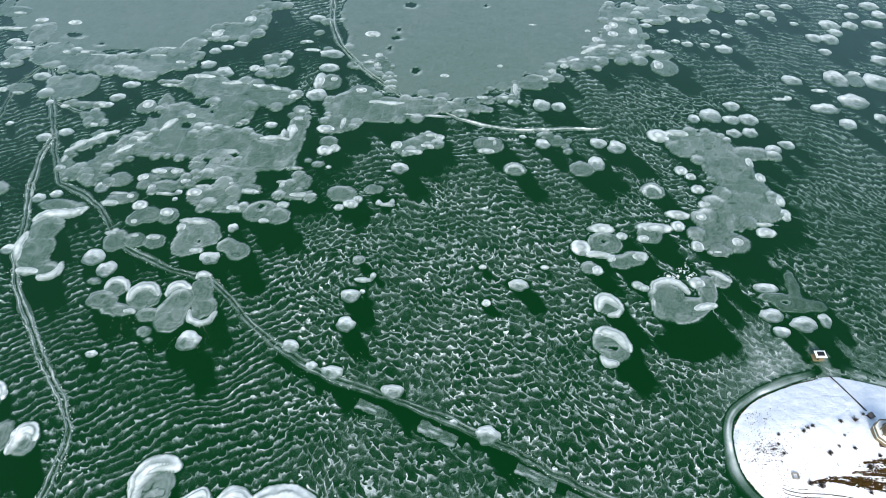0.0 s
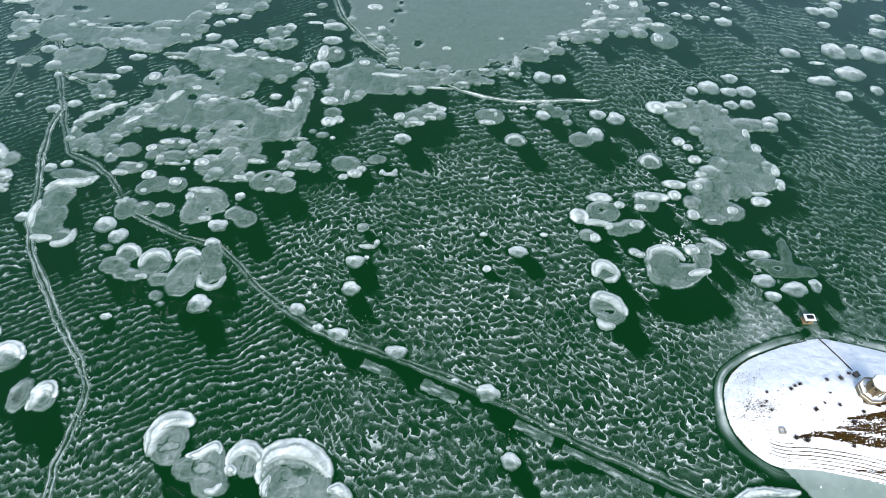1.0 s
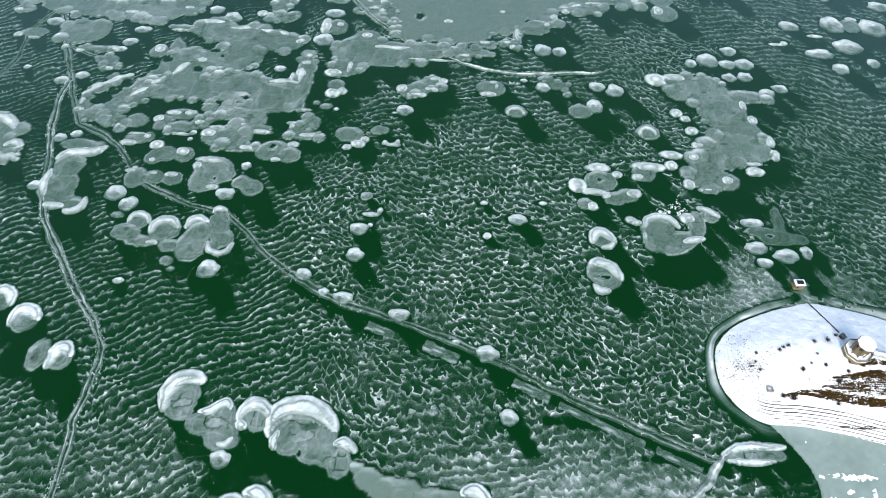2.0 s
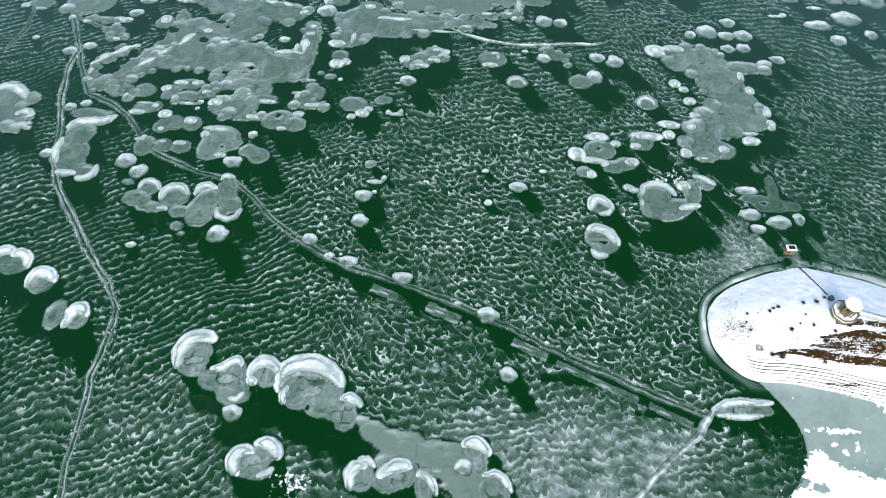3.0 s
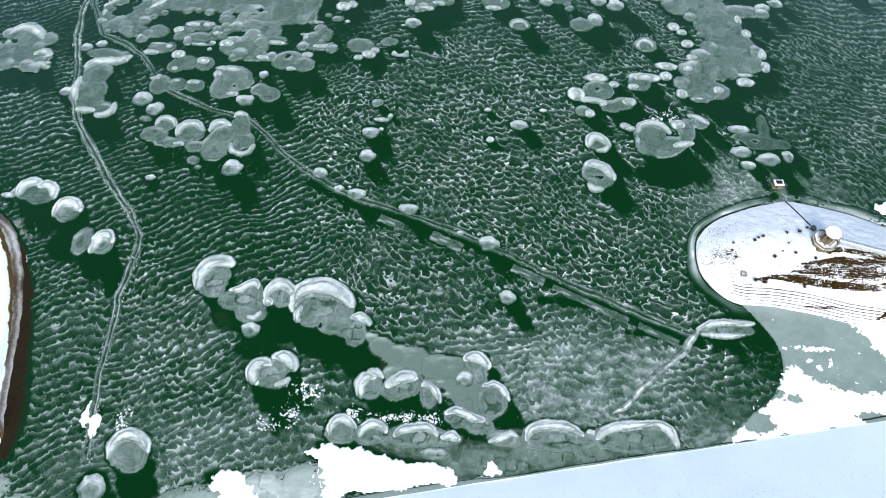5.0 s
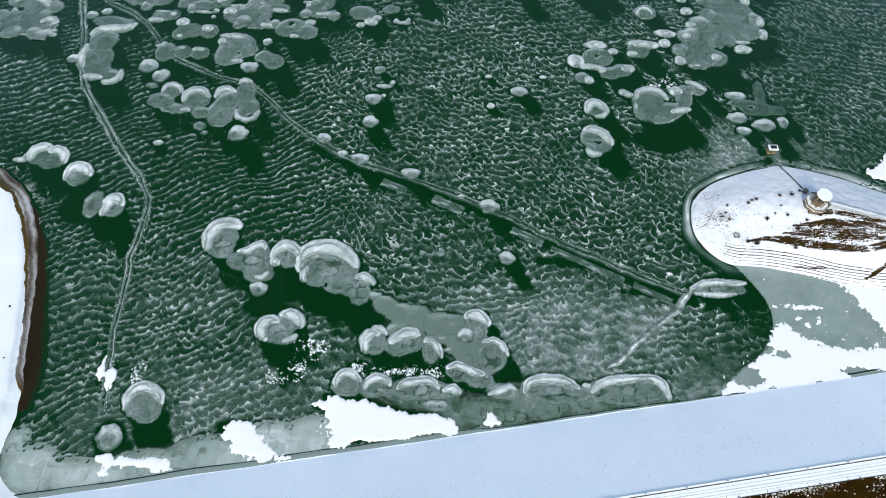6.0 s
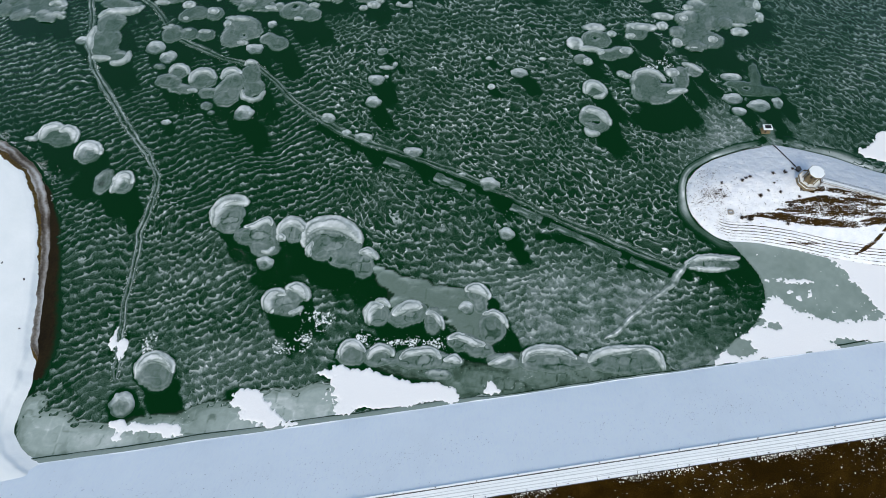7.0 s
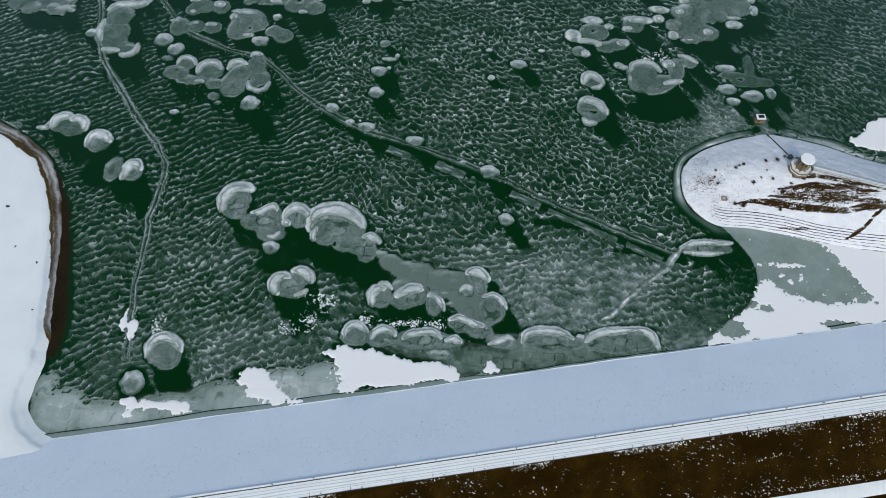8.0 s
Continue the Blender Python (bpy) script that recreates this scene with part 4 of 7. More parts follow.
ice_floe([(-109, 198.3, 6.3, 6.8), (-97.5, 196.4, 7.1, 5.6), (-104.8, 202.4, 5.8, 3.8)], [(-96.4, 204.1, 3.5, 2.3), (-103.1, 193, 3.7, 1.8)], [(-107.1, 202.2, 1.2, 1.5)])
snow_mound(-117.6, 187.1, 2.8, 2.9)
ice_floe([(-97.3, 214.9, 3.8, 5.6), (-89.5, 220.8, 5.1, 5.7), (-91.4, 211.2, 8.8, 3.5)], [(-89.1, 211.4, 7, 2.4), (-99.4, 217.5, 1.8, 3.2), (-98.5, 220.1, 4.8, 1.2)])
ice_floe([(-67.2, 213.8, 8, 5.6)], [(-67.2, 204.6, 2.9, 2.3), (-61.8, 207.4, 4.4, 3.1), (-58.5, 210.8, 2.6, 2.4)])
ice_floe([(-51.2, 218.1, 5.3, 3.6)])
snow_drift([(-43.7, 207.9, 4.7, 1.5), (-40.5, 210.5, 1.5, 2), (-47.4, 209.6, 1.5, 1.6)])
ice_floe([(-39.4, 250.5, 5, 5), (-32.4, 253.8, 7, 6), (-24.9, 259, 7, 5.1)], [(-42.4, 252.5, 3.5, 3.7), (-34.1, 248.1, 6.3, 2.2), (-24.5, 262.3, 4.5, 2.4), (-25.4, 253.3, 5.7, 2.3), (-19.5, 260.7, 2.9, 2.8)])
snow_mound(-39.3, 234.9, 4.9, 4.7)
snow_drift([(-44.2, 232.4, 2.4, 0.9)])
ice_floe([(-81.1, 253, 5.1, 4.6)], [(-82, 245.6, 4.7, 4), (-77, 247.7, 3.1, 3.2)])
ice_floe([(-89.1, 237, 2.5, 1.7)])
ice_floe([(-84, 234.7, 3.4, 2.6)])
snow_drift([(-77.8, 233, 1.5, 1.3)])
ice_sheet([(-54.6, 355.9, 31.7, 41.5), (-17, 352.8, 40.7, 44.2), (12.6, 341.4, 36.4, 33.5), (42.6, 369.2, 37.9, 36.3), (74.5, 390.7, 19.6, 21.1), (56.5, 348.1, 14.7, 11.2), (-14.8, 308.9, 24.3, 13.8), (-0.4, 424.9, 94.2, 54.2), (-77.8, 386.7, 17.6, 31.6), (-43, 312.5, 12.2, 16.8)], [(-70.3, 358.6, 6, 3.9), (-19.8, 317.2, 3.2, 2.3), (14.5, 329.7, 2.1, 1.8), (36.1, 377.4, 3.1, 1.4), (91, 381, 4.6, 5.5)], [(-38.5, 321, 2.5, 2.9), (-48.5, 395.4, 4, 3.6), (-54.8, 355.2, 3.4, 1.9), (31.4, 319.4, 2.1, 4), (-57.2, 343.6, 1.5, 2.5), (-53.2, 365.2, 1.5, 2), (4.2, 398.8, 1.2, 1.4)])
ice_floe([(-53.8, 285.5, 20.1, 9.2), (-73.6, 283.2, 15, 14.3), (-33.7, 287, 16.7, 7.7), (-68.6, 294.9, 9.5, 9.5), (-12, 288.5, 9.4, 4.6), (-77.9, 268.6, 9.1, 8.7), (-59.3, 276.4, 16.5, 6), (-39.8, 280.3, 13.3, 5)], [run(-62.6, 288.4, -42, 288.8, 2.4), run(-25.6, 290.6, -8.9, 292.9, 1.7), (-69.2, 299.1, 4.8, 3.2), (-75.6, 268.7, 2, 6.8), (-84.2, 263.2, 5.8, 3.8), (-36.4, 279, 8.3, 1), (-23.1, 279, 9.9, 1)])
snow_mound(-95.7, 292.8, 6.1, 5.8)
ice_floe([(-89.4, 305.9, 6.9, 7.7)], [(-95.9, 306.6, 3.8, 8.3), (-87.5, 308.8, 3.1, 2.8)])
snow_mound(-93, 319.8, 6.7, 4.6)
snow_mound(-93.4, 334.7, 8, 4.8)
snow_mound(-110.5, 374.3, 5.8, 4.1)
ice_floe([(-102.8, 370.8, 5.4, 4)])
snow_mound(-122.1, 331.3, 4, 4.8)
ice_floe([(-128.8, 324.3, 5.7, 8.2), (-123.7, 312.9, 7.7, 5.1), (-132.9, 311.1, 4.9, 3.9), (-118.1, 316.8, 3.5, 2.9)], [(-139.5, 316.3, 3.5, 3.4), (-134, 315.6, 2.8, 2.3)])
snow_mound(-100.7, 276.8, 4.3, 3.5)
ice_floe([(-100.6, 266.9, 5.8, 7.3)], [(-103.8, 261.7, 2.9, 4.3), (-101.4, 270.7, 4.6, 2.4)])
ice_floe([(-106.1, 357.2, 3.4, 3.2)])
ice_floe([(-114.4, 345.6, 2.2, 1.9)])
ice_floe([(-97.2, 339.3, 3.7, 2.4)])
snow_drift([(-111.7, 347, 4.4, 1.9), (-106.2, 338, 5.8, 1.8)])
ice_floe([(-76.4, 324, 5.7, 4.1)], [], [(-76.4, 324, 1.4, 1.2)])
ice_floe([(-67.9, 327.6, 3.6, 2.9), (-61.2, 331.1, 3.6, 4.8), (-56.5, 322.7, 3.6, 8.1), (-52.9, 312.5, 2.8, 5.6), (-57.9, 319.6, 4.2, 4.6)], [(-62.8, 335.2, 2.9, 3), (-62.9, 325, 2.1, 3.5), (-50.9, 304.3, 2.8, 1.6), (-67.9, 327.6, 5, 1.8), (-53.7, 314.1, 1.8, 3.4)])
snow_drift([(-72.5, 334.5, 4.3, 1.2)])
ice_floe([(-1.9, 288.2, 6.7, 4.6), (-8.4, 282.6, 5.3, 3), (5.8, 286.2, 2.7, 2)], [(-8.5, 284.6, 4, 2)])
ice_floe([(4.6, 296, 6.1, 3.2), (18.1, 297.5, 6.8, 3.2), (23.9, 303.5, 2.4, 10.8)], [(4.5, 297.6, 4.4, 2.1), (17.4, 299.1, 4.8, 2.1), (24, 307.2, 2.1, 7.7), (21.5, 295.1, 2.7, 2.6)])
ice_floe([(36.6, 315.3, 8.4, 7.9), (30.3, 312, 7, 4.4)])
snow_mound(39.3, 293.4, 5.7, 5.7)
snow_mound(49.3, 292.5, 4.4, 4.7)
ice_floe([(78.6, 349.7, 9.2, 8.7), (91.1, 364.8, 11.3, 14.3), (103.2, 372.3, 7.6, 16.6), (95.2, 385, 9.7, 13.8), (96.3, 346.1, 10.2, 6.2), (70.2, 336.9, 10.8, 6), (104.9, 356, 5.9, 7.6), (90.5, 395, 7.9, 12.8), (102.5, 397.9, 7.1, 8.6)], [run(67.4, 347.5, 83.1, 358.7, 2.9), run(52.3, 336.7, 65.1, 340, 2.2), (74.4, 343.2, 7.3, 1.8), (89.9, 370.9, 4.6, 4), (97.5, 388.3, 7.8, 3.5), (103.6, 375.3, 3.8, 5.4), (107, 358, 3.7, 3.2), (86.8, 377.3, 3.1, 5.4), (102, 347.7, 4.4, 3.1), (92.1, 356.9, 5.2, 1.9), (73.1, 372.9, 2.3, 2), (77.9, 363.5, 3, 3.9)])
ice_floe([(49.7, 320.2, 4.9, 4.6), (44.4, 318.7, 2.8, 4)], [(47.2, 326.9, 2.8, 4.1), (42.6, 318.5, 2.1, 2.8), (55, 333.3, 3.2, 3)])
ice_floe([(118, 396.9, 7.9, 4.3), (119.2, 392.1, 7.8, 5.6), (113, 403.7, 5.6, 3.6), (121.5, 408, 8.8, 8.8)], [(115.1, 404.5, 6.4, 1.5), (116.8, 388.4, 6.2, 2.8)])
snow_mound(113.3, 382.7, 4.6, 2.7)
ice_floe([(118.4, 349, 7.3, 5.6), (118.6, 335.9, 8.6, 8.9)], [(117.2, 352.5, 5.9, 3.1), (115.1, 338.5, 4.3, 5.4)])
snow_mound(111.1, 353.3, 3, 2.5)
snow_mound(27.8, 264.6, 2.2, 1.9)
ice_floe([(5.5, 257.4, 5.7, 4.6), (10.9, 256.5, 6.3, 6.5)], [(7.8, 251.6, 5.7, 2.3), (10.2, 261.5, 3.2, 1.9), (12.1, 258.4, 1.3, 3.7)])
snow_mound(38.8, 259.4, 4.5, 4.2)
ice_floe([(41, 267, 4.5, 2.9), (48.4, 261.5, 6.4, 3.7), (53.4, 255.8, 1.9, 1.4)])
ice_floe([(23.1, 238.6, 6.1, 5.2)], [arc(23.1, 236.8, 4.3, -10, 200, 3.4)])
ice_floe([(59.5, 241.2, 6.8, 5.7)])
snow_mound(67.9, 245.7, 4.6, 5.7)
snow_mound(70, 262.1, 5.1, 4.2)
snow_mound(80.4, 259.7, 5.1, 5.6)
ice_floe([(95.6, 227.4, 6.6, 5.8)], [arc(95.4, 226.5, 4.2, -20, 220, 3.9)])
ice_floe([(66.8, 190.4, 8.4, 7.2)], [(66.3, 199.4, 7.1, 3.3), (54.9, 186.7, 5, 4.9), (63.4, 183.1, 7.1, 2.4), (75.7, 195.3, 2.8, 2.5)], [(66.1, 191.4, 1.1, 1.1)])
ice_floe([(89.9, 197.4, 6.2, 5.9)], [(92.8, 202, 9.7, 3.4), (86.7, 194.6, 3.9, 2.5), (104.9, 203.9, 3.4, 3.4)])
ice_floe([(119.9, 265.5, 12.2, 11.8), (133.4, 262, 12.7, 14.9), (139.4, 246.9, 13.9, 15.4), (144.7, 230.4, 13.5, 13.2), (149, 217.8, 12.3, 8.7), (132.2, 213.6, 10.5, 10.9), (120.1, 196, 7.9, 7.3), (130.9, 194.9, 7.8, 6.5), (154.8, 260, 12.7, 5.5), (123.4, 205.3, 8.6, 7.5)], [(105.1, 271.3, 6.5, 5.8), (116.7, 274, 8.1, 3.4), (113.1, 243.7, 3.7, 3.5), (117.5, 239.8, 3.1, 2.6), (119.7, 230.3, 3.6, 3.3), (122, 219.7, 4.7, 2.8), (106.2, 211.6, 6.4, 3.1), (117.4, 210.5, 5.2, 4.6), (151.5, 252.6, 2.5, 4.9), (154.8, 241.2, 3.1, 3.9), (161, 225.2, 2.7, 4.9), (161.2, 215.5, 2.9, 4.7), (146.6, 208, 8.6, 1.5), (148.1, 202.9, 5.1, 3.4), (132.5, 195.7, 3.9, 3.3), (112.5, 191.8, 3.3, 3.6), (121.3, 188.2, 5, 1.8), (152.7, 264.4, 2.6, 1.4)], [(109.4, 268.2, 1.9, 1)])
snow_mound(128.1, 287.6, 3.7, 4.1)
snow_mound(138.7, 291.5, 6.4, 6.7)
snow_mound(152.9, 300.7, 5.1, 4.8)
snow_mound(150.1, 288.2, 5.3, 4.6)
snow_mound(160.1, 289, 6.3, 5.1)
snow_mound(149.1, 276.4, 4.2, 3.9)
snow_mound(158.4, 277.6, 4.6, 4.4)
snow_mound(168.3, 264.2, 4.8, 3.7)
snow_mound(176.4, 268.9, 4.8, 3.8)
snow_mound(199.2, 412.5, 4.8, 3.7)
snow_mound(215.3, 413.8, 4.8, 3.7)
snow_mound(199.8, 404, 5.6, 5.1)
snow_mound(189.2, 400.3, 4.7, 4.3)
snow_mound(179.4, 391.2, 4.3, 4.2)
snow_mound(201.5, 397.1, 3.5, 3.5)
ice_floe([(145.1, 401.3, 9.5, 10.1), (159.8, 412.4, 10.1, 7.4), (130.3, 401.5, 7.9, 6.5)], [(140.3, 391.7, 4.7, 4.2), (128.9, 392.2, 3.1, 3.5), (149.2, 408.6, 5.6, 3.7)])
snow_mound(156.4, 391.5, 3.1, 3.5)
snow_mound(158.7, 378.2, 3.8, 3.4)
snow_mound(165.9, 374.7, 3.8, 2.7)
snow_mound(123.8, 376.8, 3.8, 2.7)
snow_mound(130.6, 365.5, 3, 2.6)
snow_mound(137.9, 362.9, 4.1, 3.2)
snow_mound(149.3, 362.5, 3.4, 3.2)
snow_mound(160.6, 359, 6.3, 5.1)
snow_mound(215.2, 392.6, 3.1, 2.8)
snow_mound(256.2, 417, 4, 3.7)
snow_mound(239.1, 392.4, 7, 6.3)
snow_mound(240.1, 383.8, 5, 4.8)
snow_mound(223.7, 376.6, 5.7, 5.3)
snow_mound(233.7, 375.4, 6.8, 6)
snow_mound(253.3, 392.8, 5.5, 5.6)
snow_mound(257.9, 405.7, 5.2, 4.3)
snow_mound(275, 419.2, 6.9, 6)
snow_mound(278.4, 408, 6, 5.8)
snow_mound(269.6, 396.1, 7, 5.6)
snow_mound(264.8, 371.3, 5.3, 4.6)
snow_mound(260, 354.2, 7, 5.6)
snow_mound(226.3, 360.8, 4.5, 3.8)
snow_mound(195.6, 328.9, 7.1, 5.2)
snow_mound(223.6, 332.2, 7.8, 8.2)
ice_floe([(235.3, 331.9, 6.4, 7)], [(237.6, 338.9, 4, 2.4)])
snow_mound(248.8, 331.2, 8.9, 8.7)
snow_mound(227.3, 310.5, 8.9, 7.6)
snow_mound(208.2, 302.7, 8.8, 4.8)
snow_mound(217.3, 289.2, 5.3, 5.1)
snow_mound(238.7, 295.8, 4, 4.7)
snow_drift([(183.6, 309.8, 4.1, 1.6), (189, 311.3, 2.1, 2.2)])
snow_drift([(210.1, 319.9, 4.9, 1.7)])
snow_mound(-170.5, 157.9, 5.2, 4.7)
ice_floe([(-172.5, 150.7, 3.4, 2.1)])
ice_floe([(-209.6, 181.0, 8.2, 8.4), (-208.8, 166.0, 9.2, 10.5), (-196.6, 155.0, 5.4, 5.8), (-203.0, 158.0, 5.0, 4.6)], [trail(4.6, -217.6, 185.0, -214.6, 189.0, -207.0, 190.2, -200.4, 190.6, -195.6, 194.6), trail(3.4, -214.6, 160.0, -218.0, 169.0, -217.6, 177.0), trail(3.2, -211.6, 154.6, -206.5, 154.2, -201.8, 154.6), trail(3.4, -192.8, 159.6, -192.6, 154.0, -196.8, 151.0, -200.0, 151.6)])
snow_mound(-221.6, 166.3, 4.0, 3.2)
ice_floe([(-165.7, 141.2, 7, 5.2), (-156.1, 136.3, 7.2, 3.4)], [(-151.1, 136, 3.3, 1.7)])
ice_floe([(-141.4, 134.7, 5.3, 4)])
ice_floe([(-131.8, 134.8, 7.5, 8.7), (-129.7, 143.3, 6.2, 6.9)])
ice_floe([(-140.4, 126, 3.3, 2.9)])
snow_mound(-158.9, 113.6, 2.7, 1.6)
ice_floe([(-137, 122, 1.4, 1.3)])
ice_floe([(-117.2, 176.1, 5.3, 4.6), (-111, 172.7, 5.6, 5.7)])
snow_mound(-123.5, 167.9, 5, 4.1)
snow_mound(-53, 151.1, 4.8, 4.2)
snow_mound(-47.9, 153.6, 1.4, 1.4)
snow_mound(-52.8, 135.6, 4.7, 4)
ice_floe([(-52.4, 171.7, 2.9, 2.6)])
snow_drift([(-48.5, 160.4, 4.3, 1.5), (-44, 163.3, 1.4, 1.8)])
snow_mound(24.2, 162.2, 4.9, 3.6)
snow_drift([(36.7, 173.5, 2.6, 1.5)])
snow_drift([(7.1, 171.6, 2.3, 1.5)])
snow_drift([(9.4, 151.5, 2.5, 2.1)])
ice_floe([(58.2, 174.8, 4.1, 3.8)], [(61.6, 173.5, 3.2, 3)])
ice_floe([(73.2, 178.9, 5.3, 4.2), (80.1, 181.7, 5.9, 4.2)], [(82.9, 183.1, 4.4, 3.5), (69.6, 180.9, 2.6, 2.7)])
ice_floe([(150, 160.2, 9.6, 4.6), (152.4, 171.2, 3.0, 8.2), (143.0, 163.6, 7.5, 3.0), (160.5, 160.4, 4.2, 3.0)], (), [(146.0, 161.0, 1.6, 0.9)], 0.22)
snow_mound(139.6, 168.4, 5.7, 3.3)
snow_mound(138.4, 153.6, 5.6, 3.8)
snow_mound(140.6, 145.3, 4.1, 3)
snow_mound(151.8, 149.8, 6.1, 4.1)
snow_mound(161.9, 152.6, 3.1, 4.1)
ice_floe([(-179.4, 76.1, 4.9, 7.5)])
snow_drift([(-225, 98.3, 4, 1.7), (-223.1, 100.9, 1.4, 2)])
snow_mound(-158.8, 114.1, 2.9, 1.7)
snow_mound(20.6, 62.2, 3.7, 3.5)
snow_mound(-75, 123.2, 4.1, 3.2)
snow_mound(-64.1, 114.5, 2.6, 2.4)
snow_mound(-54.8, 112.2, 4.8, 3.8)
snow_mound(-28.4, 105.4, 5.1, 3.7)
snow_mound(-2.4, 93.9, 1.9, 1.6)
snow_mound(11.3, 89.5, 5.2, 4.1)
snow_mound(37, 77.5, 1.3, 1.2)
snow_mound(73.3, 62.5, 1.6, 1.2)
snow_mound(-192.5, 92.8, 7.3, 6.3)
ice_floe([(-180, 76.6, 3.8, 5.9)])
snow_mound(-170.5, 75.9, 5.6, 5.9)
ice_floe([(-262.0, 206.0, 9.0, 9.0), (-257.0, 192.0, 10.5, 10.5), (-246.0, 186.5, 6.5, 5.5), (-251.0, 203.0, 5.5, 5.0), (-268.0, 190.0, 8.0, 9.0)], [trail(5.2, -271.0, 205.0, -267.0, 211.6, -260.5, 213.0, -254.0, 209.0, -249.0, 203.8), trail(4.2, -249.5, 192.0, -245.5, 195.0, -241.0, 191.6), trail(3.6, -246.0, 184.6, -242.0, 185.2, -239.0, 182.6)], [(-265.5, 201.0, 2.2, 1.8)])
shore_ice([(-163.4, -45.1, 12.4, 10.3), (-139.9, -46.6, 22.4, 7.7), (-112.5, -41.1, 21.4, 7.8), (-89.7, -35.4, 21.5, 9.8), (-71.2, -30.9, 16.8, 11.9), (-53.6, -27.1, 14.5, 12), (-172.7, -36.8, 5.3, 8.2)])
snow_patch([(-122.8, -39.2, 11.9, 1.9), (-114.2, -39.4, 4.3, 2.5), (-133.7, -39.3, 4.8, 0.9), (-135.3, -44.4, 1.7, 0.9)])
snow_patch([(209.7, 123.7, 11.8, 4.4), (224, 129.3, 17.8, 11.2)])
snow_patch([(-149.2, -1.6, 0.9, 2.6), (-148.2, -6.0, 1.0, 2.0)])
snow_patch([(-144.6, -4.2, 1.5, 2.6), (-144.0, -8.6, 1.6, 3.0)])
ice_floe([(-114.8, 60.4, 5.0, 6.4), (-110.4, 61.4, 5.2, 6.2), (-112.0, 55.0, 5.2, 3.4)], [trail(5.6, -118.4, 56.0, -119.6, 62.4, -117.4, 67.4, -112.8, 69.6, -106.4, 69.4)], [(-103.6, 60.4, 2.2, 2.6)])
ice_floe([(-101.3, 51.7, 6.8, 5.1), (-93.1, 47.2, 6.7, 6.2), (-92.8, 55.3, 3.9, 5.8), (-88.7, 44.9, 3.6, 2.8)], [trail(2.9, -104.3, 55.8, -99.6, 56.2, -96.1, 59.7, -93.1, 60.6, -91.3, 57.1), trail(2.1, -93.2, 43.7, -90, 43.4, -88, 46.4)])
snow_mound(-90.7, 38, 4.1, 3.8)
ice_floe([(-79.8, 55.5, 6.8, 5.8)], [trail(4.4, -87, 54, -86.6, 57.5, -83.9, 60.1, -80.3, 60.7, -76.7, 58.3, -74.8, 55.2), trail(3.1, -86.9, 52.2, -84.3, 51.3)])
ice_floe([(-66.0, 47.6, 6.2, 6.4), (-56.2, 45.4, 6.6, 6.6), (-61.0, 52.0, 10.5, 6.0), (-51.5, 50.0, 5.0, 6.0), (-49.2, 41.6, 4.2, 4.4)], [trail(7.2, -73.2, 49.0, -73.6, 55.6, -69.0, 59.6, -61.0, 60.4, -54.0, 58.0, -48.6, 52.4), trail(2.6, -70.6, 43.2, -72.0, 46.4, -70.4, 50.4)], [(-60.6, 42.2, 0.6, 1.4)])
ice_floe([(-44.5, 39.8, 5.1, 6)], [trail(3.1, -47.5, 47, -43.8, 47.9, -38.9, 44.6)])
ice_floe([(-82.3, 20.2, 5.9, 5.7), (-73.8, 24, 5, 5.2), (-76.5, 16.4, 5.9, 3.5)], [trail(4.4, -82.9, 14.9, -85.7, 18.8, -85, 22.5, -81.8, 23.8, -78.6, 23), trail(4.2, -77.8, 26.3, -74.4, 27.1, -70.6, 25.8, -68.4, 22.2), trail(2.2, -74.9, 14.5, -71.6, 15.3, -69.6, 17.5)])
ice_sheet([(-38.2, 38.8, 3, 2.2), (-33.2, 35.2, 5, 4.3), (-26.4, 31.7, 6.5, 4.8), (-18.6, 28.3, 7.9, 5.8), (-9.6, 25.4, 8.9, 6.2), (-0.7, 21.9, 8.8, 7.7), (7.6, 17.5, 8.3, 8.6), (10.9, 11, 6.7, 6.4), (-25.5, 23.3, 5.9, 3.6), (-5.1, 30.9, 7.5, 2.1), (-17.9, 33.6, 5, 2.1)], [], [(-14.8, 22.3, 3.9, 1.3), (-6.5, 17.8, 1.9, 1.5), (-8.6, 13.1, 2.9, 1)])
ice_floe([(-35.2, 17.2, 5.6, 5.8)], [trail(3.9, -38.3, 12.8, -39.7, 18.3, -36.9, 21.1, -33.4, 20.8), trail(2.2, -36.7, 23.7, -33.2, 23.4, -30.5, 21.1)])
ice_floe([(-26, 16.3, 5.4, 4.5), (-20.8, 18.3, 5.9, 4.6), (-17.1, 20.6, 3.4, 4.1)], [trail(4.9, -28.6, 17.6, -24.4, 20, -20.2, 22.4, -16.2, 21.7)])
ice_floe([(-10.1, 16.1, 4.1, 6.5)], [trail(2.9, -13.5, 19.3, -10.6, 19.5, -7.6, 16.2, -5.9, 12.8)])
ice_floe([(7.9, 29.8, 5.5, 4.2), (9.7, 24.8, 3.4, 4.1)], [trail(4, 3.9, 31.6, 6.8, 33.4, 10.3, 32.1, 13.2, 29.2)])
snow_mound(3.9, 23.3, 3.7, 3.6)
ice_floe([(16, 16.1, 6.3, 7.5), (15.1, 12.5, 5.3, 5.4)], [trail(2.4, 11.9, 20.5, 16.2, 22.1, 19.7, 19.9, 22.5, 15.6)])
ice_floe([(3.4, 7.2, 7.2, 4.4), (11.2, 4.4, 5.7, 3.8)], [trail(3.1, -2.9, 8.1, 0.4, 9.6, 4.8, 8.7, 9.2, 6.6, 13, 6.4)])
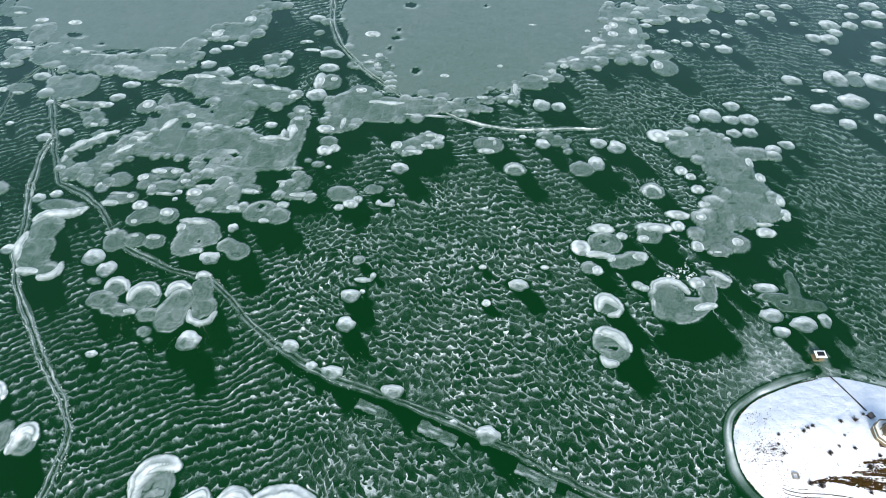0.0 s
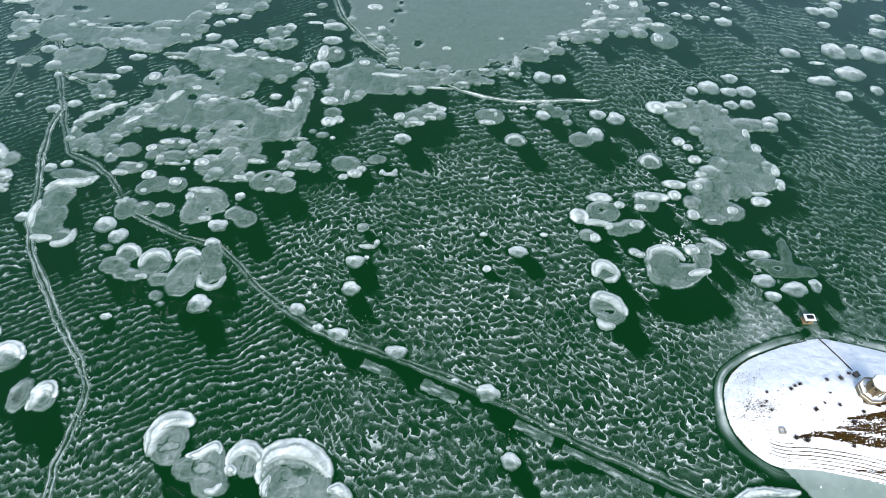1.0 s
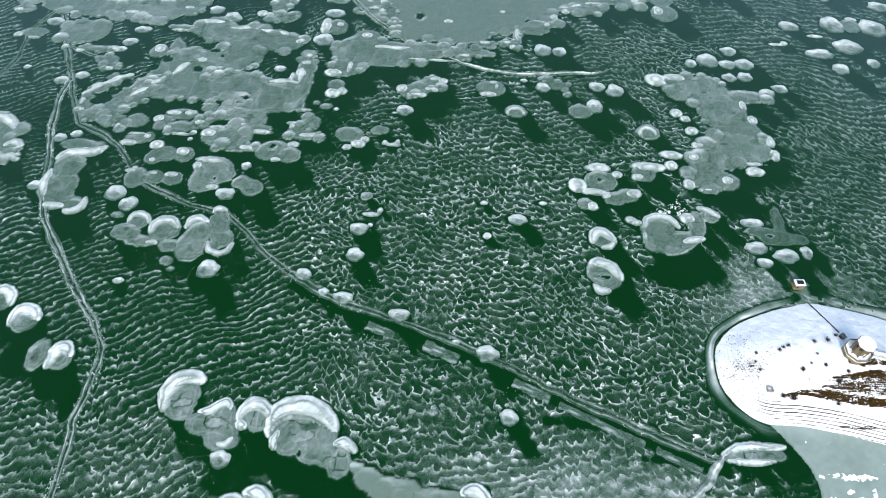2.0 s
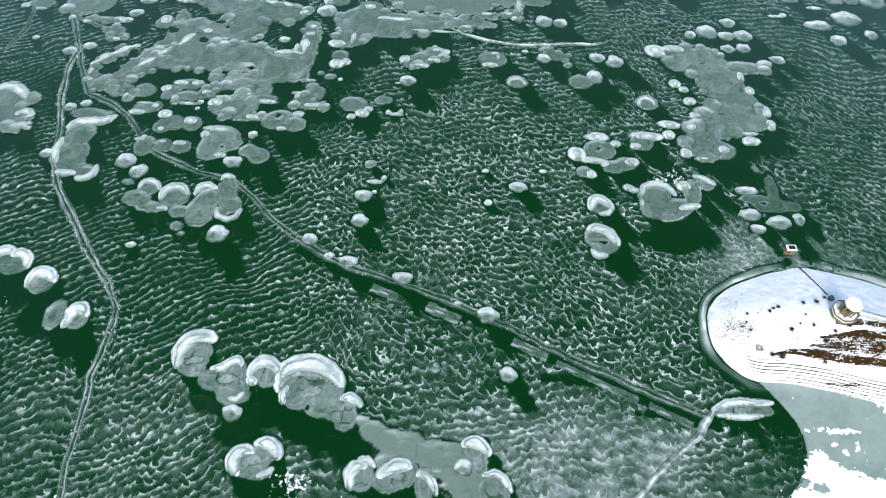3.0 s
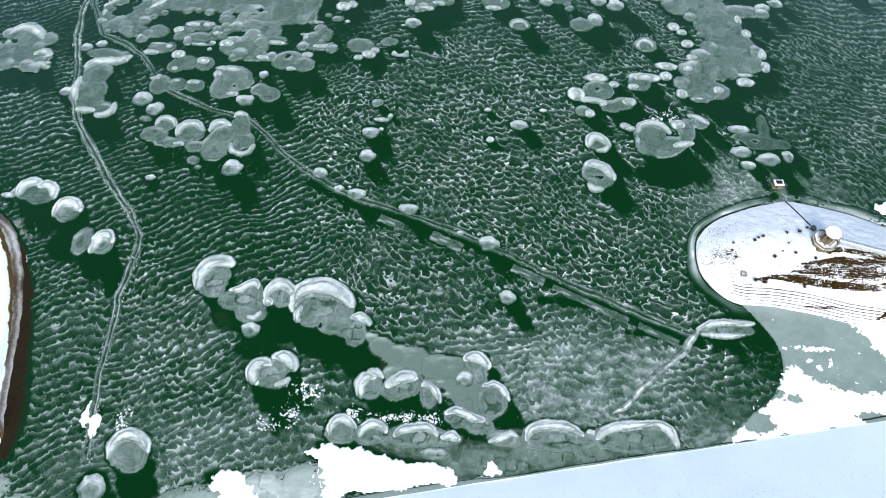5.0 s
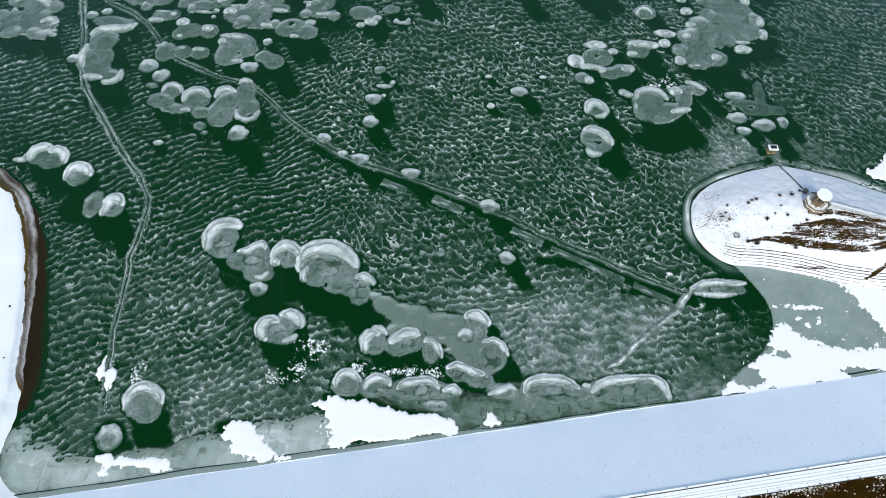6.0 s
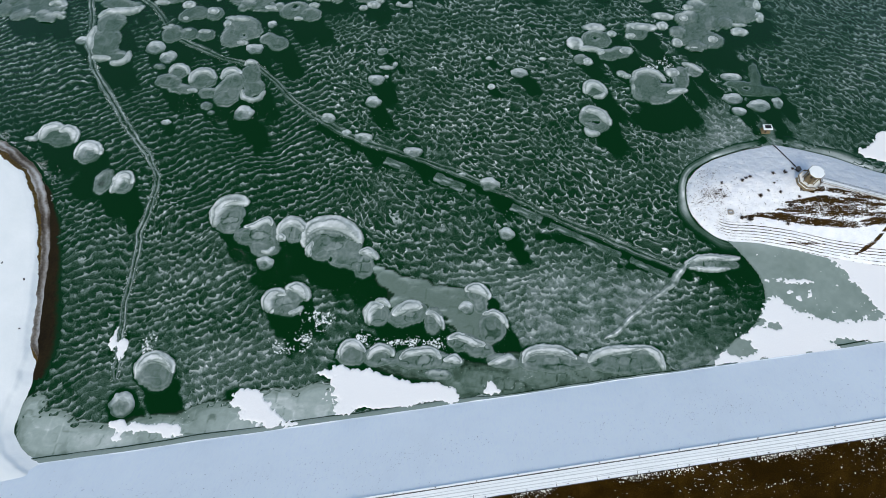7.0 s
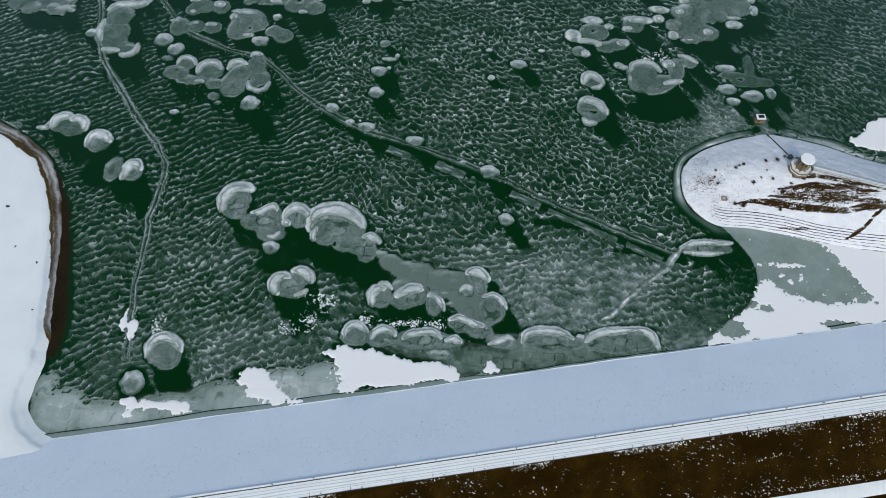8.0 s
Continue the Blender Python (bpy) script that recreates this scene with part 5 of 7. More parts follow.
ice_floe([(-44.1, -1.9, 6.2, 5.2), (-47.5, -3.1, 3.3, 3.3)], [trail(3.1, -48.7, -4.7, -48.9, -0.4, -46.5, 2.7, -42.6, 2.6, -38.9, -0.5)])
ice_floe([(-33.4, -2, 6.1, 4.7)], [trail(3.3, -37, -3.3, -35.6, 0.2, -32, 1.9, -28, 0.8, -26.4, -1)])
ice_floe([(-14.5, -1.5, 10.4, 4.7), (-3.8, -1.6, 8, 3.3), (-20.3, -2.4, 4.7, 4.2)], [trail(3.1, -22.9, -2.6, -21.3, -0.1, -15.9, 1.3, -9.6, 2.2, -6, -0.8), trail(3.1, -4.1, -1.6, -0.4, -0.4, 2.6, -1.6)])
ice_floe([(-27.3, -3.4, 4.7, 2.4)], [], [(-26.3, -1.9, 3.3, 0.2)])
ice_floe([(-5.7, -7.9, 6.1, 2.5)])
ice_floe([(20.9, -0.1, 8, 3.3)], [trail(2.1, 14.8, -1.6, 19.4, -0, 23.6, 2.4, 26, 1.2)])
ice_floe([(41.5, 1.6, 11.4, 5.0), (33.4, 1.2, 5.6, 4.6), (52.6, 2.2, 6.0, 3.4)], [trail(3.5, 29.8, 0.2, 31.4, 4.2, 35.4, 6.0, 41.2, 6.6, 47.5, 6.2, 52.6, 3.8)])
ice_floe([(72.6, 4.0, 14.8, 5.8), (63.6, 3.0, 7.4, 4.4), (82.6, 5.2, 6.6, 5.2)], [trail(3.4, 57.9, 2.6, 61.4, 6.0, 67.4, 8.0, 73.4, 9.2, 80.1, 10.4), trail(3.0, 80.1, 10.6, 85.6, 9.6, 88.8, 6.2, 89.6, 2.2)])
snow_mound(56.1, 4.5, 2.6, 2.2)
ice_floe([(-217, 102.4, 5.7, 6.1), (-209.8, 98.8, 5.7, 4.7), (-205.2, 100.6, 4.3, 5.4)], [trail(4.8, -219.6, 98.7, -220, 104.2, -216.3, 106.7, -211.7, 105.6), trail(4.3, -211.8, 104.2, -207.8, 105.9, -203.7, 102.8, -202.5, 98)])
ice_floe([(-192.6, 91.4, 6.7, 6.2)], [trail(5, -197.5, 88.9, -197.7, 94.3, -194.5, 96.6, -189.9, 94.9, -187, 91.8)])
ice_floe([(-169.5, 74.9, 5.4, 5.6)], [trail(4.9, -173.7, 70.7, -171.7, 74.7, -172, 79.1, -168.4, 80.1, -165.9, 75.8)])
snow_mound(-179, 164.4, 5.8, 5.2)
ice_floe([(-161.5, 147.6, 5.4, 4.9)], [trail(2.5, -165.9, 146.9, -165.5, 150.9, -162.6, 152.5, -158, 151.1, -155.5, 146.9)])
ice_floe([(-146, 144.2, 7, 6.9), (-148.9, 142.5, 5, 4.8)], [trail(3.9, -152.6, 141.5, -153, 146.4, -149.4, 149.5, -144.7, 149.2, -140.6, 145.2)])
ice_floe([(-131.7, 147.3, 6.2, 4.9)], [trail(3.7, -136.7, 145.5, -135.6, 149.9, -132, 151.6, -127.5, 149.7)])
ice_floe([(-120.5, 146.5, 4.5, 9), (-117.1, 140.7, 5, 5.5), (-122.8, 151.6, 4.5, 4.3), (-120.8, 135.5, 3.9, 3.3)], [trail(2.2, -123.8, 138.1, -122.5, 133.4, -117.6, 131.7, -113.5, 133.3, -112.0, 138.0)])
ice_floe([(-123.2, 156.6, 4, 2.9)], [trail(2.6, -126.2, 155.7, -124.6, 158.4, -120.3, 157.6)])
snow_mound(-119.7, 123, 5.7, 5.1)
ice_floe([(-127.4, -15.7, 7.9, 7.3), (-123.9, -18, 5.4, 6.5)], [trail(4.2, -133.8, -18.9, -134.1, -14.3, -131.6, -10.9, -127.2, -10.1, -122.6, -11.8, -119.5, -15.7)])
snow_mound(-136.9, -30.6, 5.6, 5.8)
ice_floe([(64.9, 153.6, 5.6, 4.9)], [trail(4.2, 60.3, 151.1, 61.1, 156.1, 64, 158.1, 67.8, 155.9, 70.4, 152.6), trail(1.9, 64.5, 148.7, 68.4, 149, 71.5, 152.7)])
ice_floe([(63.6, 134.7, 7.6, 7.2), (65.4, 129.6, 5.9, 4.5)], [trail(4.6, 58.4, 138.2, 60.7, 139.7, 65, 139.3, 69.1, 136.3, 72, 131.4), trail(2.7, 59.4, 127.2, 61.4, 124.2, 66.1, 124.6)], [(64.5, 132.1, 2.2, 0.6)])
ice_floe([(92.8, 160, 8.5, 8.6), (103.4, 155.8, 7.9, 5.6), (111.7, 165, 4.6, 8.7), (97.2, 150.5, 7.8, 4.1), (119.8, 171.6, 4.6, 4.4), (89.2, 152.7, 4.5, 4.9)], [trail(2.8, 86.2, 161.5, 88, 167.4, 93.9, 169.6, 99.4, 168.2, 103.2, 162.8), trail(2.6, 114.1, 176, 119.1, 174.9, 123.6, 170.8), (108.6, 169.3, 4.6, 3.7), trail(3.1, 104.4, 154.4, 109.6, 156.2, 114.2, 157.3), (79.9, 166.1, 3.2, 2.2), (82.6, 164.8, 2.9, 1.8), (86.1, 157.3, 1.4, 3.5)])
shore_ice([(-9.2, -7.4, 14, 3.2), (11.8, -7.4, 16.3, 5.1), (16.6, -10, 18.5, 7.3), (37.3, -5.3, 18.6, 6.9), (53.6, -3.2, 18.7, 6.1), (72.2, -1.3, 14, 4.7), (-0, -5.1, 9.4, 4.2), (3.9, -12.1, 6.5, 5.9), (26.0, -0.5, 8.0, 4.4), (-22.0, -5.6, 10.0, 3.0), (57.0, 2.0, 7.0, 4.6), (86.0, 0.6, 8.0, 5.0)], 0.37)
snow_patch([(-85.6, -23.5, 6.8, 2.9), (-81.3, -27.1, 5.8, 3.4), (-76.9, -29.7, 4.8, 3.3), (-73, -31.8, 2.9, 2.8), (-73.4, -34.7, 3.8, 0.9), (-65.9, -33.4, 5.3, 0.5), (-87.1, -25.6, 5.3, 2.9), (-83, -30.9, 2.9, 1.9)])
snow_patch([(-49.2, -9, 3.5, 2.5), (-53.1, -11.3, 3.5, 1.3), (-45, -11.7, 6.9, 3.5), (-37.1, -14.8, 11.8, 6), (-38.7, -20.7, 11.7, 3.9), (-29.6, -15.5, 12.3, 5.5), (-19.6, -16.2, 11, 4.5), (-8.7, -15.1, 6.9, 3.7), (-2.5, -15.8, 3.9, 2.5), (-24.1, -20.6, 12.2, 2.4), (-44, -26.6, 4.8, 1.9), (-43, -17.1, 4.9, 5.9), (-0.4, -17.7, 3.4, 1.5)])
snow_patch([(16.4, -11.8, 1.5, 2.3), (18.9, -13.1, 2.4, 0.7)])
ICE_BLOBS += [(-80.1, 40.6, 15.3, 7.7), (-98.8, 43.3, 9.2, 6.1), (-55.7, 33.4, 12.1, 5.4), (-86.7, 29.1, 7.5, 4.2), (-14.2, 8.2, 14.9, 2.9), (-72.3, 7.7, 5.8, 4.4), (-39.2, 5.8, 5.3, 2.4), (23, 8.2, 3.3, 4.9), (15.1, 25.2, 3, 3.6), (-186.7, 72.3, 8.1, 6.8)]
ICE_BLOBS += [(-197.8, 142.5, 7.9, 10.4), (70.7, 128.9, 6.4, 9.6), (98.1, 135.7, 13.6, 7.2)]



# ---- the eastern shore between headland and dam ----
EQ, EN = ribbon([(119, 74), (124.1, 67.2), (131.8, 58.7), (136.9, 50.8), (138.8, 42.8), (137.8, 36.1), (134.3, 29.4), (130.3, 24.1), (121.0, 17.1), (112, 9)], 1.0)


def east_distance(x, y):
    """Metres east of the edge of the green ice."""
    best, signed = np.full(len(x), 1e9), np.zeros(len(x))
    for (px, py), (nx, ny) in zip(EQ, EN):
        dx, dy = x - px, y - py
        r = np.hypot(dx, dy)
        take = r < best
        best[take] = r[take]
        signed[take] = np.where(dx * nx + dy * ny > 0, 1.0, -1.0)[take] * r[take]
    return signed


def east_ice(x, y):
    g = east_distance(x, y) + (wave(x, y, 1.6, 33) - 0.5) * 0.5
    s = 0.565 + 0.07 * (wave(x, y, 7, 34) - 0.5) + 0.04 * (wave(x, y, 1.6, 35) - 0.5) - 0.14 * ease(0.9, 0.0, g) + 0.05 * ease(60, 66, y)
    return np.where(g > 0, 0.06 + 0.03 * ease(0, 0.8, g), -0.05), (g > 0) & (dam_side(x, y) > 33.2), {"snow": s, "even": np.full(len(x), 0.75)}


def east_snow(x, y):
    g = east_distance(x, y) - 0.9
    north = np.interp(x, [128, 137, 140.5, 144.5, 147, 155, 163, 174, 190], [33, 34.5, 39.5, 40.5, 36.0, 33.0, 30.8, 30.6, 32.5])
    g = np.minimum(g, (north - y) * 0.55)
    g = np.maximum(g, ((x - 172) * 0.86 + (y - 56.0) * 0.55 - 3.0) * 0.5)
    for bx, by, rx, ry in ((132.5, 28.2, 4.2, 2.2), (140.5, 25.5, 3.4, 1.7), (123.5, 14.6, 6.5, 4.6), (171, 20.5, 6.5, 1.8), (160, 10.6, 9, 1.4)):
        g = np.minimum(g, (np.hypot((x - bx) / rx, (y - by) / ry) - 1) * min(rx, ry))
    # scraps of snow thin out northward
    loose = ease(14.0, 1.0, y - north) * ease(1.5, 5.0, east_distance(x, y))
    g = np.maximum(g, -1.05 + 0.35 * loose)
    for bx, by, rx, ry in ((153, 48.2, 8.5, 1.0), (145, 47.5, 4, 0.7), (158.5, 42.6, 0.8, 2.0), (153.5, 40.0, 2.2, 1.6), (149.5, 42.6, 1.4, 0.8)):
        g = np.maximum(g, (1 - np.hypot((x - bx) / rx, (y - by) / ry)) * min(rx, ry))
    g = g + ragged(x, y, 1.1, 1.2) + (wave(x, y, 0.8, 52) - 0.5) * 1.1
    head, _ = peninsula_height(x, y)
    return np.where(g > 0, 0.14 + 0.12 * ease(0, 0.8, g) + 0.04 * wave(x, y, 4, 48), -0.05), (g > 0) & (dam_side(x, y) > 33.2) & (head < 0.3), {"snow": 0.88 + 0.4 * ease(0, 0.5, g)}


shore = sheet("shore_ice", 108, 300, 0, 74, 0.6, east_ice, SHORE)
tagged(shore, "smooth grey ice frozen between headland and dam", "ice", kind="structure")
shore_snow = sheet("snow_cover", 112, 300, 4, 66, 0.36, east_snow, ICE)
tagged(shore_snow, "bright snow with torn edges on the shore ice", "snow", kind="structure")


# ---- cracks across the ice ----
def ice_crack(points, width, snow, label, seams=2, tall=0.30, whole=False):
    """A refrozen crack: a band of rough frost with raised seams along it."""
    q, n = ribbon(points, 0.7)
    q = q + n * ((wave(q[:, 0], q[:, 1], 5, 61) - 0.5) * 1.0)[:, None]
    wide = width * (0.7 + 0.6 * wave(q[:, 0], q[:, 1], 8, 62))
    end = np.minimum(1.0, np.minimum(np.arange(len(q)), np.arange(len(q))[::-1]) / 8.0)
    if whole:
        end = end ** 0.5
    at = (q[0, 0], q[0, 1], 0)

    def band(name, middle, share, height, much, parent):
        cross = np.linspace(-1, 1, 9)
        verts, snows = [], []
        for c in cross:
            p = q + n * ((middle + share * c) * wide / 2 * end)[:, None]
            lump = wave(p[:, 0], p[:, 1], 1.4, 63) * 0.6 + wave(p[:, 0], p[:, 1], 5.0, 60) * 0.5
            top = (1 - abs(c) ** 2) ** (0.5 if whole else 1.0)
            verts.append(np.column_stack([p, np.where(abs(c) > 0.99, -0.03, (0.22 if whole else 0.03) + height * top * (0.35 + lump))]))
            torn = 0.62 + 0.62 * ease(0.2, 0.95, lump) + 0.25 * (wave(p[:, 0], p[:, 1], 0.9, 37, 3.0) - 0.5) if whole else 0.62 + 0.50 * ease(0.25, 0.95, lump) + 0.55 * (wave(np.arange(len(q)) * 0.7, np.full(len(q), (middle + share * c) * 9.0), 0.9, 37, 9.0) - 0.5)
            snows.append(np.clip(much * (0.35 + 0.65 * top) * torn, 0, 1))
        return mesh_object(name, np.concatenate(verts), grid_faces(len(q), 9), ICE, parent, {"snow": np.concatenate(snows)}, True, at)
    ob = band("ice_crack", 0.0, 1.0, 0.06, snow * (0.92 if whole else 0.78), None)
    for k in range(seams):
        band("seam", -0.42 + 0.84 * k / (seams - 1) if seams > 1 else 0.0, 0.17 if seams > 1 else 0.42, tall, snow * 1.15, ob)
    for _ in range(1 if seams == 2 and not whole else 0):
        band("refrozen_gap", 0.0, 0.13, 0.02, 0.50 if whole else 0.16, ob).location.z = 0.08
    return tagged(ob, label, "ice crack", "cracks in the ice")


def shore_ring(points, width, label):
    """A soft rim of grey ice frozen round the headland."""
    q, n = ribbon(points, 0.7)
    across = np.linspace(0.0, 1.0, 15)
    verts, snows = [], []
    along = np.arange(len(q)) * 0.7
    wide = width * (0.55 + 0.9 * wave(along, along * 0, 13, 57))
    fade = np.minimum(1.0, np.minimum(along, along[::-1]) / 9.0)
    for c in across:
        p = q + n * ((c - 0.16) * wide)[:, None]
        streak = wave(along, np.full(len(q), c * 40.0), 4.0, 58, 4.0)
        verts.append(np.column_stack([p, np.full(len(q), 0.07 - 0.10 * (c > 0.99))]))
        patch = (0.72 + 0.35 * wave(p[:, 0], p[:, 1], 4.0, 31) + 0.15 * wave(p[:, 0], p[:, 1], 0.9, 32)) * (0.45 + 0.55 * ease(74, 84, p[:, 1]))
        snows.append(patch * (0.78 * ease(0.06, 0.20, c) * ease(1.0, 0.40, c) * (0.55 + 0.6 * streak)) * (0.7 + 0.4 * wave(along, along * 0 + 9, 14, 59)) * fade + 0.03)
    ob = mesh_object("shore_ice", np.concatenate(verts), grid_faces(len(q), 15), ICE, None, {"snow": np.concatenate(snows), "even": np.full(len(q) * 15, 0.6)})
    return tagged(ob, label, "ice", kind="structure")


LONG_CRACK = [(-289, 350), (-287, 336), (-279, 321), (-264, 304.4), (-258.5, 290.8), (-250.3, 275.3), (-240.7, 255.9), (-229.7, 233.3), (-216.8, 210.6), (-200.2, 203.7), (-187.5, 194.8), (-176, 180.7), (-165.1, 170.8), (-140.4, 159.7), (-118.9, 155.6), (-106.7, 145.4), (-96, 134.2), (-77.8, 121.3), (-56.3, 110.8), (-31.5, 103.5), (-3.1, 94.5), (19.5, 85), (37, 76.3), (73.4, 61.5), (98.3, 51.5), (104, 50.5)]
WEST_CRACK = [(-236.4, 248), (-236.4, 232.8), (-233, 215.7), (-228.3, 199.7), (-220.7, 181.2), (-217.7, 163.7), (-206.9, 144.7), (-190.6, 124.8), (-178, 109.1), (-161.9, 92.3), (-154, 81), (-152, 66.5), (-153.4, 51), (-150.7, 32.6), (-149.4, 15.1), (-145.8, -6.7), (-142.5, -22)]
ice_crack(LONG_CRACK, 5.0, 0.43, "long refrozen crack with raised frosty seams")
ice_crack(WEST_CRACK, 5.0, 0.58, "winding refrozen crack with frosty white edges")
ice_crack([(105.5, 54.0), (100.4, 48.4), (95.6, 40.8), (89.4, 35.6), (82.6, 30.4), (76.0, 22.6), (70.6, 16.8), (65, 13.2)], 3.2, 0.67, "short pale pressure ridge across the ice", 1, 0.35, True)
ice_floe([(107.5, 52.2, 4.5, 2.2), (114.5, 53.6, 7.5, 3.4), (122.5, 54.6, 6.5, 2.6)], [trail(2.7, 104.0, 53.0, 109.4, 56.0, 116.4, 57.4, 123, 57.0, 129, 58.0), trail(1.8, 105.6, 51.2, 111, 51.0, 117, 51.2, 124, 52.2)])
ice_crack([(-268, 318), (-279, 289.3), (-276.5, 270.8), (-274.8, 260.8), (-280, 240)], 5.0, 0.40, "refrozen crack with raised frosty seams")
ice_crack([(-106, 430), (-105, 405.5), (-99.7, 370.2), (-91.3, 347.8), (-72.5, 321.8), (-42.8, 293.4)], 5.5, 0.60, "refrozen crack with thick white seams", 2, 0.6)
ice_crack([(-17, 281.5), (3.5, 272.8), (26.3, 270.1), (52.3, 273.5), (72, 274.5)], 4.0, 0.78, "curved white pressure ridge in the ice", 1, 0.8)
ice_crack([(-250, 276), (-240, 271), (-225, 265.5)], 3.5, 0.5, "short refrozen crack with frosty edges")


def frost_slab(x0, y0, x1, y1, width):
    """A flat, straight-edged slab of frosted ice beside the long crack."""
    q = np.array([(x0, y0), (x1, y1)], dtype=float)
    way = (q[1] - q[0]) / np.hypot(*(q[1] - q[0]))
    side = np.array((-way[1], way[0]))
    long = np.hypot(*(q[1] - q[0]))

    def shape(x, y):
        s, d = (x - q[0, 0]) * way[0] + (y - q[0, 1]) * way[1], (x - q[0, 0]) * side[0] + (y - q[0, 1]) * side[1]
        g = np.minimum(np.minimum(s, long - s), width / 2 - np.abs(d)) + ragged(x, y, 0.6, 0.6)
        return np.where(g > 0, 0.05 + 0.08 * ease(0, 0.5, g), -0.05), g > 0, {"snow": 0.31 + 0.42 * ease(0, 0.8, g) * ease(0.25, 0.95, wave(s, d, 1.0, 64, 5.0)) - 0.1 * wave(x, y, 3, 65)}
    ob = sheet("frost_slab", min(x0, x1) - width, max(x0, x1) + width, min(y0, y1) - width, max(y0, y1) + width, 0.5, shape, ICE, None, ((x0 + x1) / 2, (y0 + y1) / 2, 0))
    ICE_BLOBS.append(((x0 + x1) / 2, (y0 + y1) / 2, long / 2, width / 2))
    return tagged(ob, "flat grey slab of frosted ice beside the crack", "ice slab", "slabs along the crack")


shore_ring([(131, 65.6), (123, 66.1), (117.5, 69.2), (112.0, 73.4), (109.4, 77.2), (107.6, 82), (106.9, 88.4), (107.6, 96), (109.4, 102), (112, 105.6), (115.5, 108.6), (123, 113.9), (138, 120.6), (150, 124.9)], 5.0, "pale ring of shore ice round the headland")
shore_ring([(160, 125.4), (168, 123.6), (184, 120), (200, 113.8), (213, 110.6), (250, 102)], 6.0, "pale ring of shore ice along the headland")
for px, py in ribbon([(131, 65.6), (117, 68.5), (109.0, 76.5), (105.5, 88), (108, 103), (123, 115.5), (150, 127)], 3.0)[0]:
    ICE_BLOBS.append((float(px), float(py), 1.5 + 3.0 * float(py < 84), 1.5 + 3.0 * float(py < 84)))

# the ice south of the long crack lies bare
for cx, cy in ribbon(LONG_CRACK, 3.0)[0]:
    if cy < 122:
        ICE_BLOBS.append((cx - 0.5, cy - 3.4, 3.0, 2.2))

frost_slab(-42.0, 99.6, -29.5, 95.0, 4.2)
frost_slab(-16.0, 91.8, -1.0, 86.0, 5.0)
frost_slab(22.5, 77.6, 37.2, 71.0, 4.2)
frost_slab(41.0, 69.0, 74.0, 55.0, 3.2)
frost_slab(78.5, 53.2, 95.0, 46.2, 3.0)


# ---- snow ripples on the open ice ----
ICE_BLOBS += [(127, 60, 9, 5), (132, 52, 6, 5), (161.5, 131.2, 4.5, 3.0), (158.6, 143.8, 4.0, 4.5), (163, 153, 2.5, 5.0)]   # dark openings by the float house


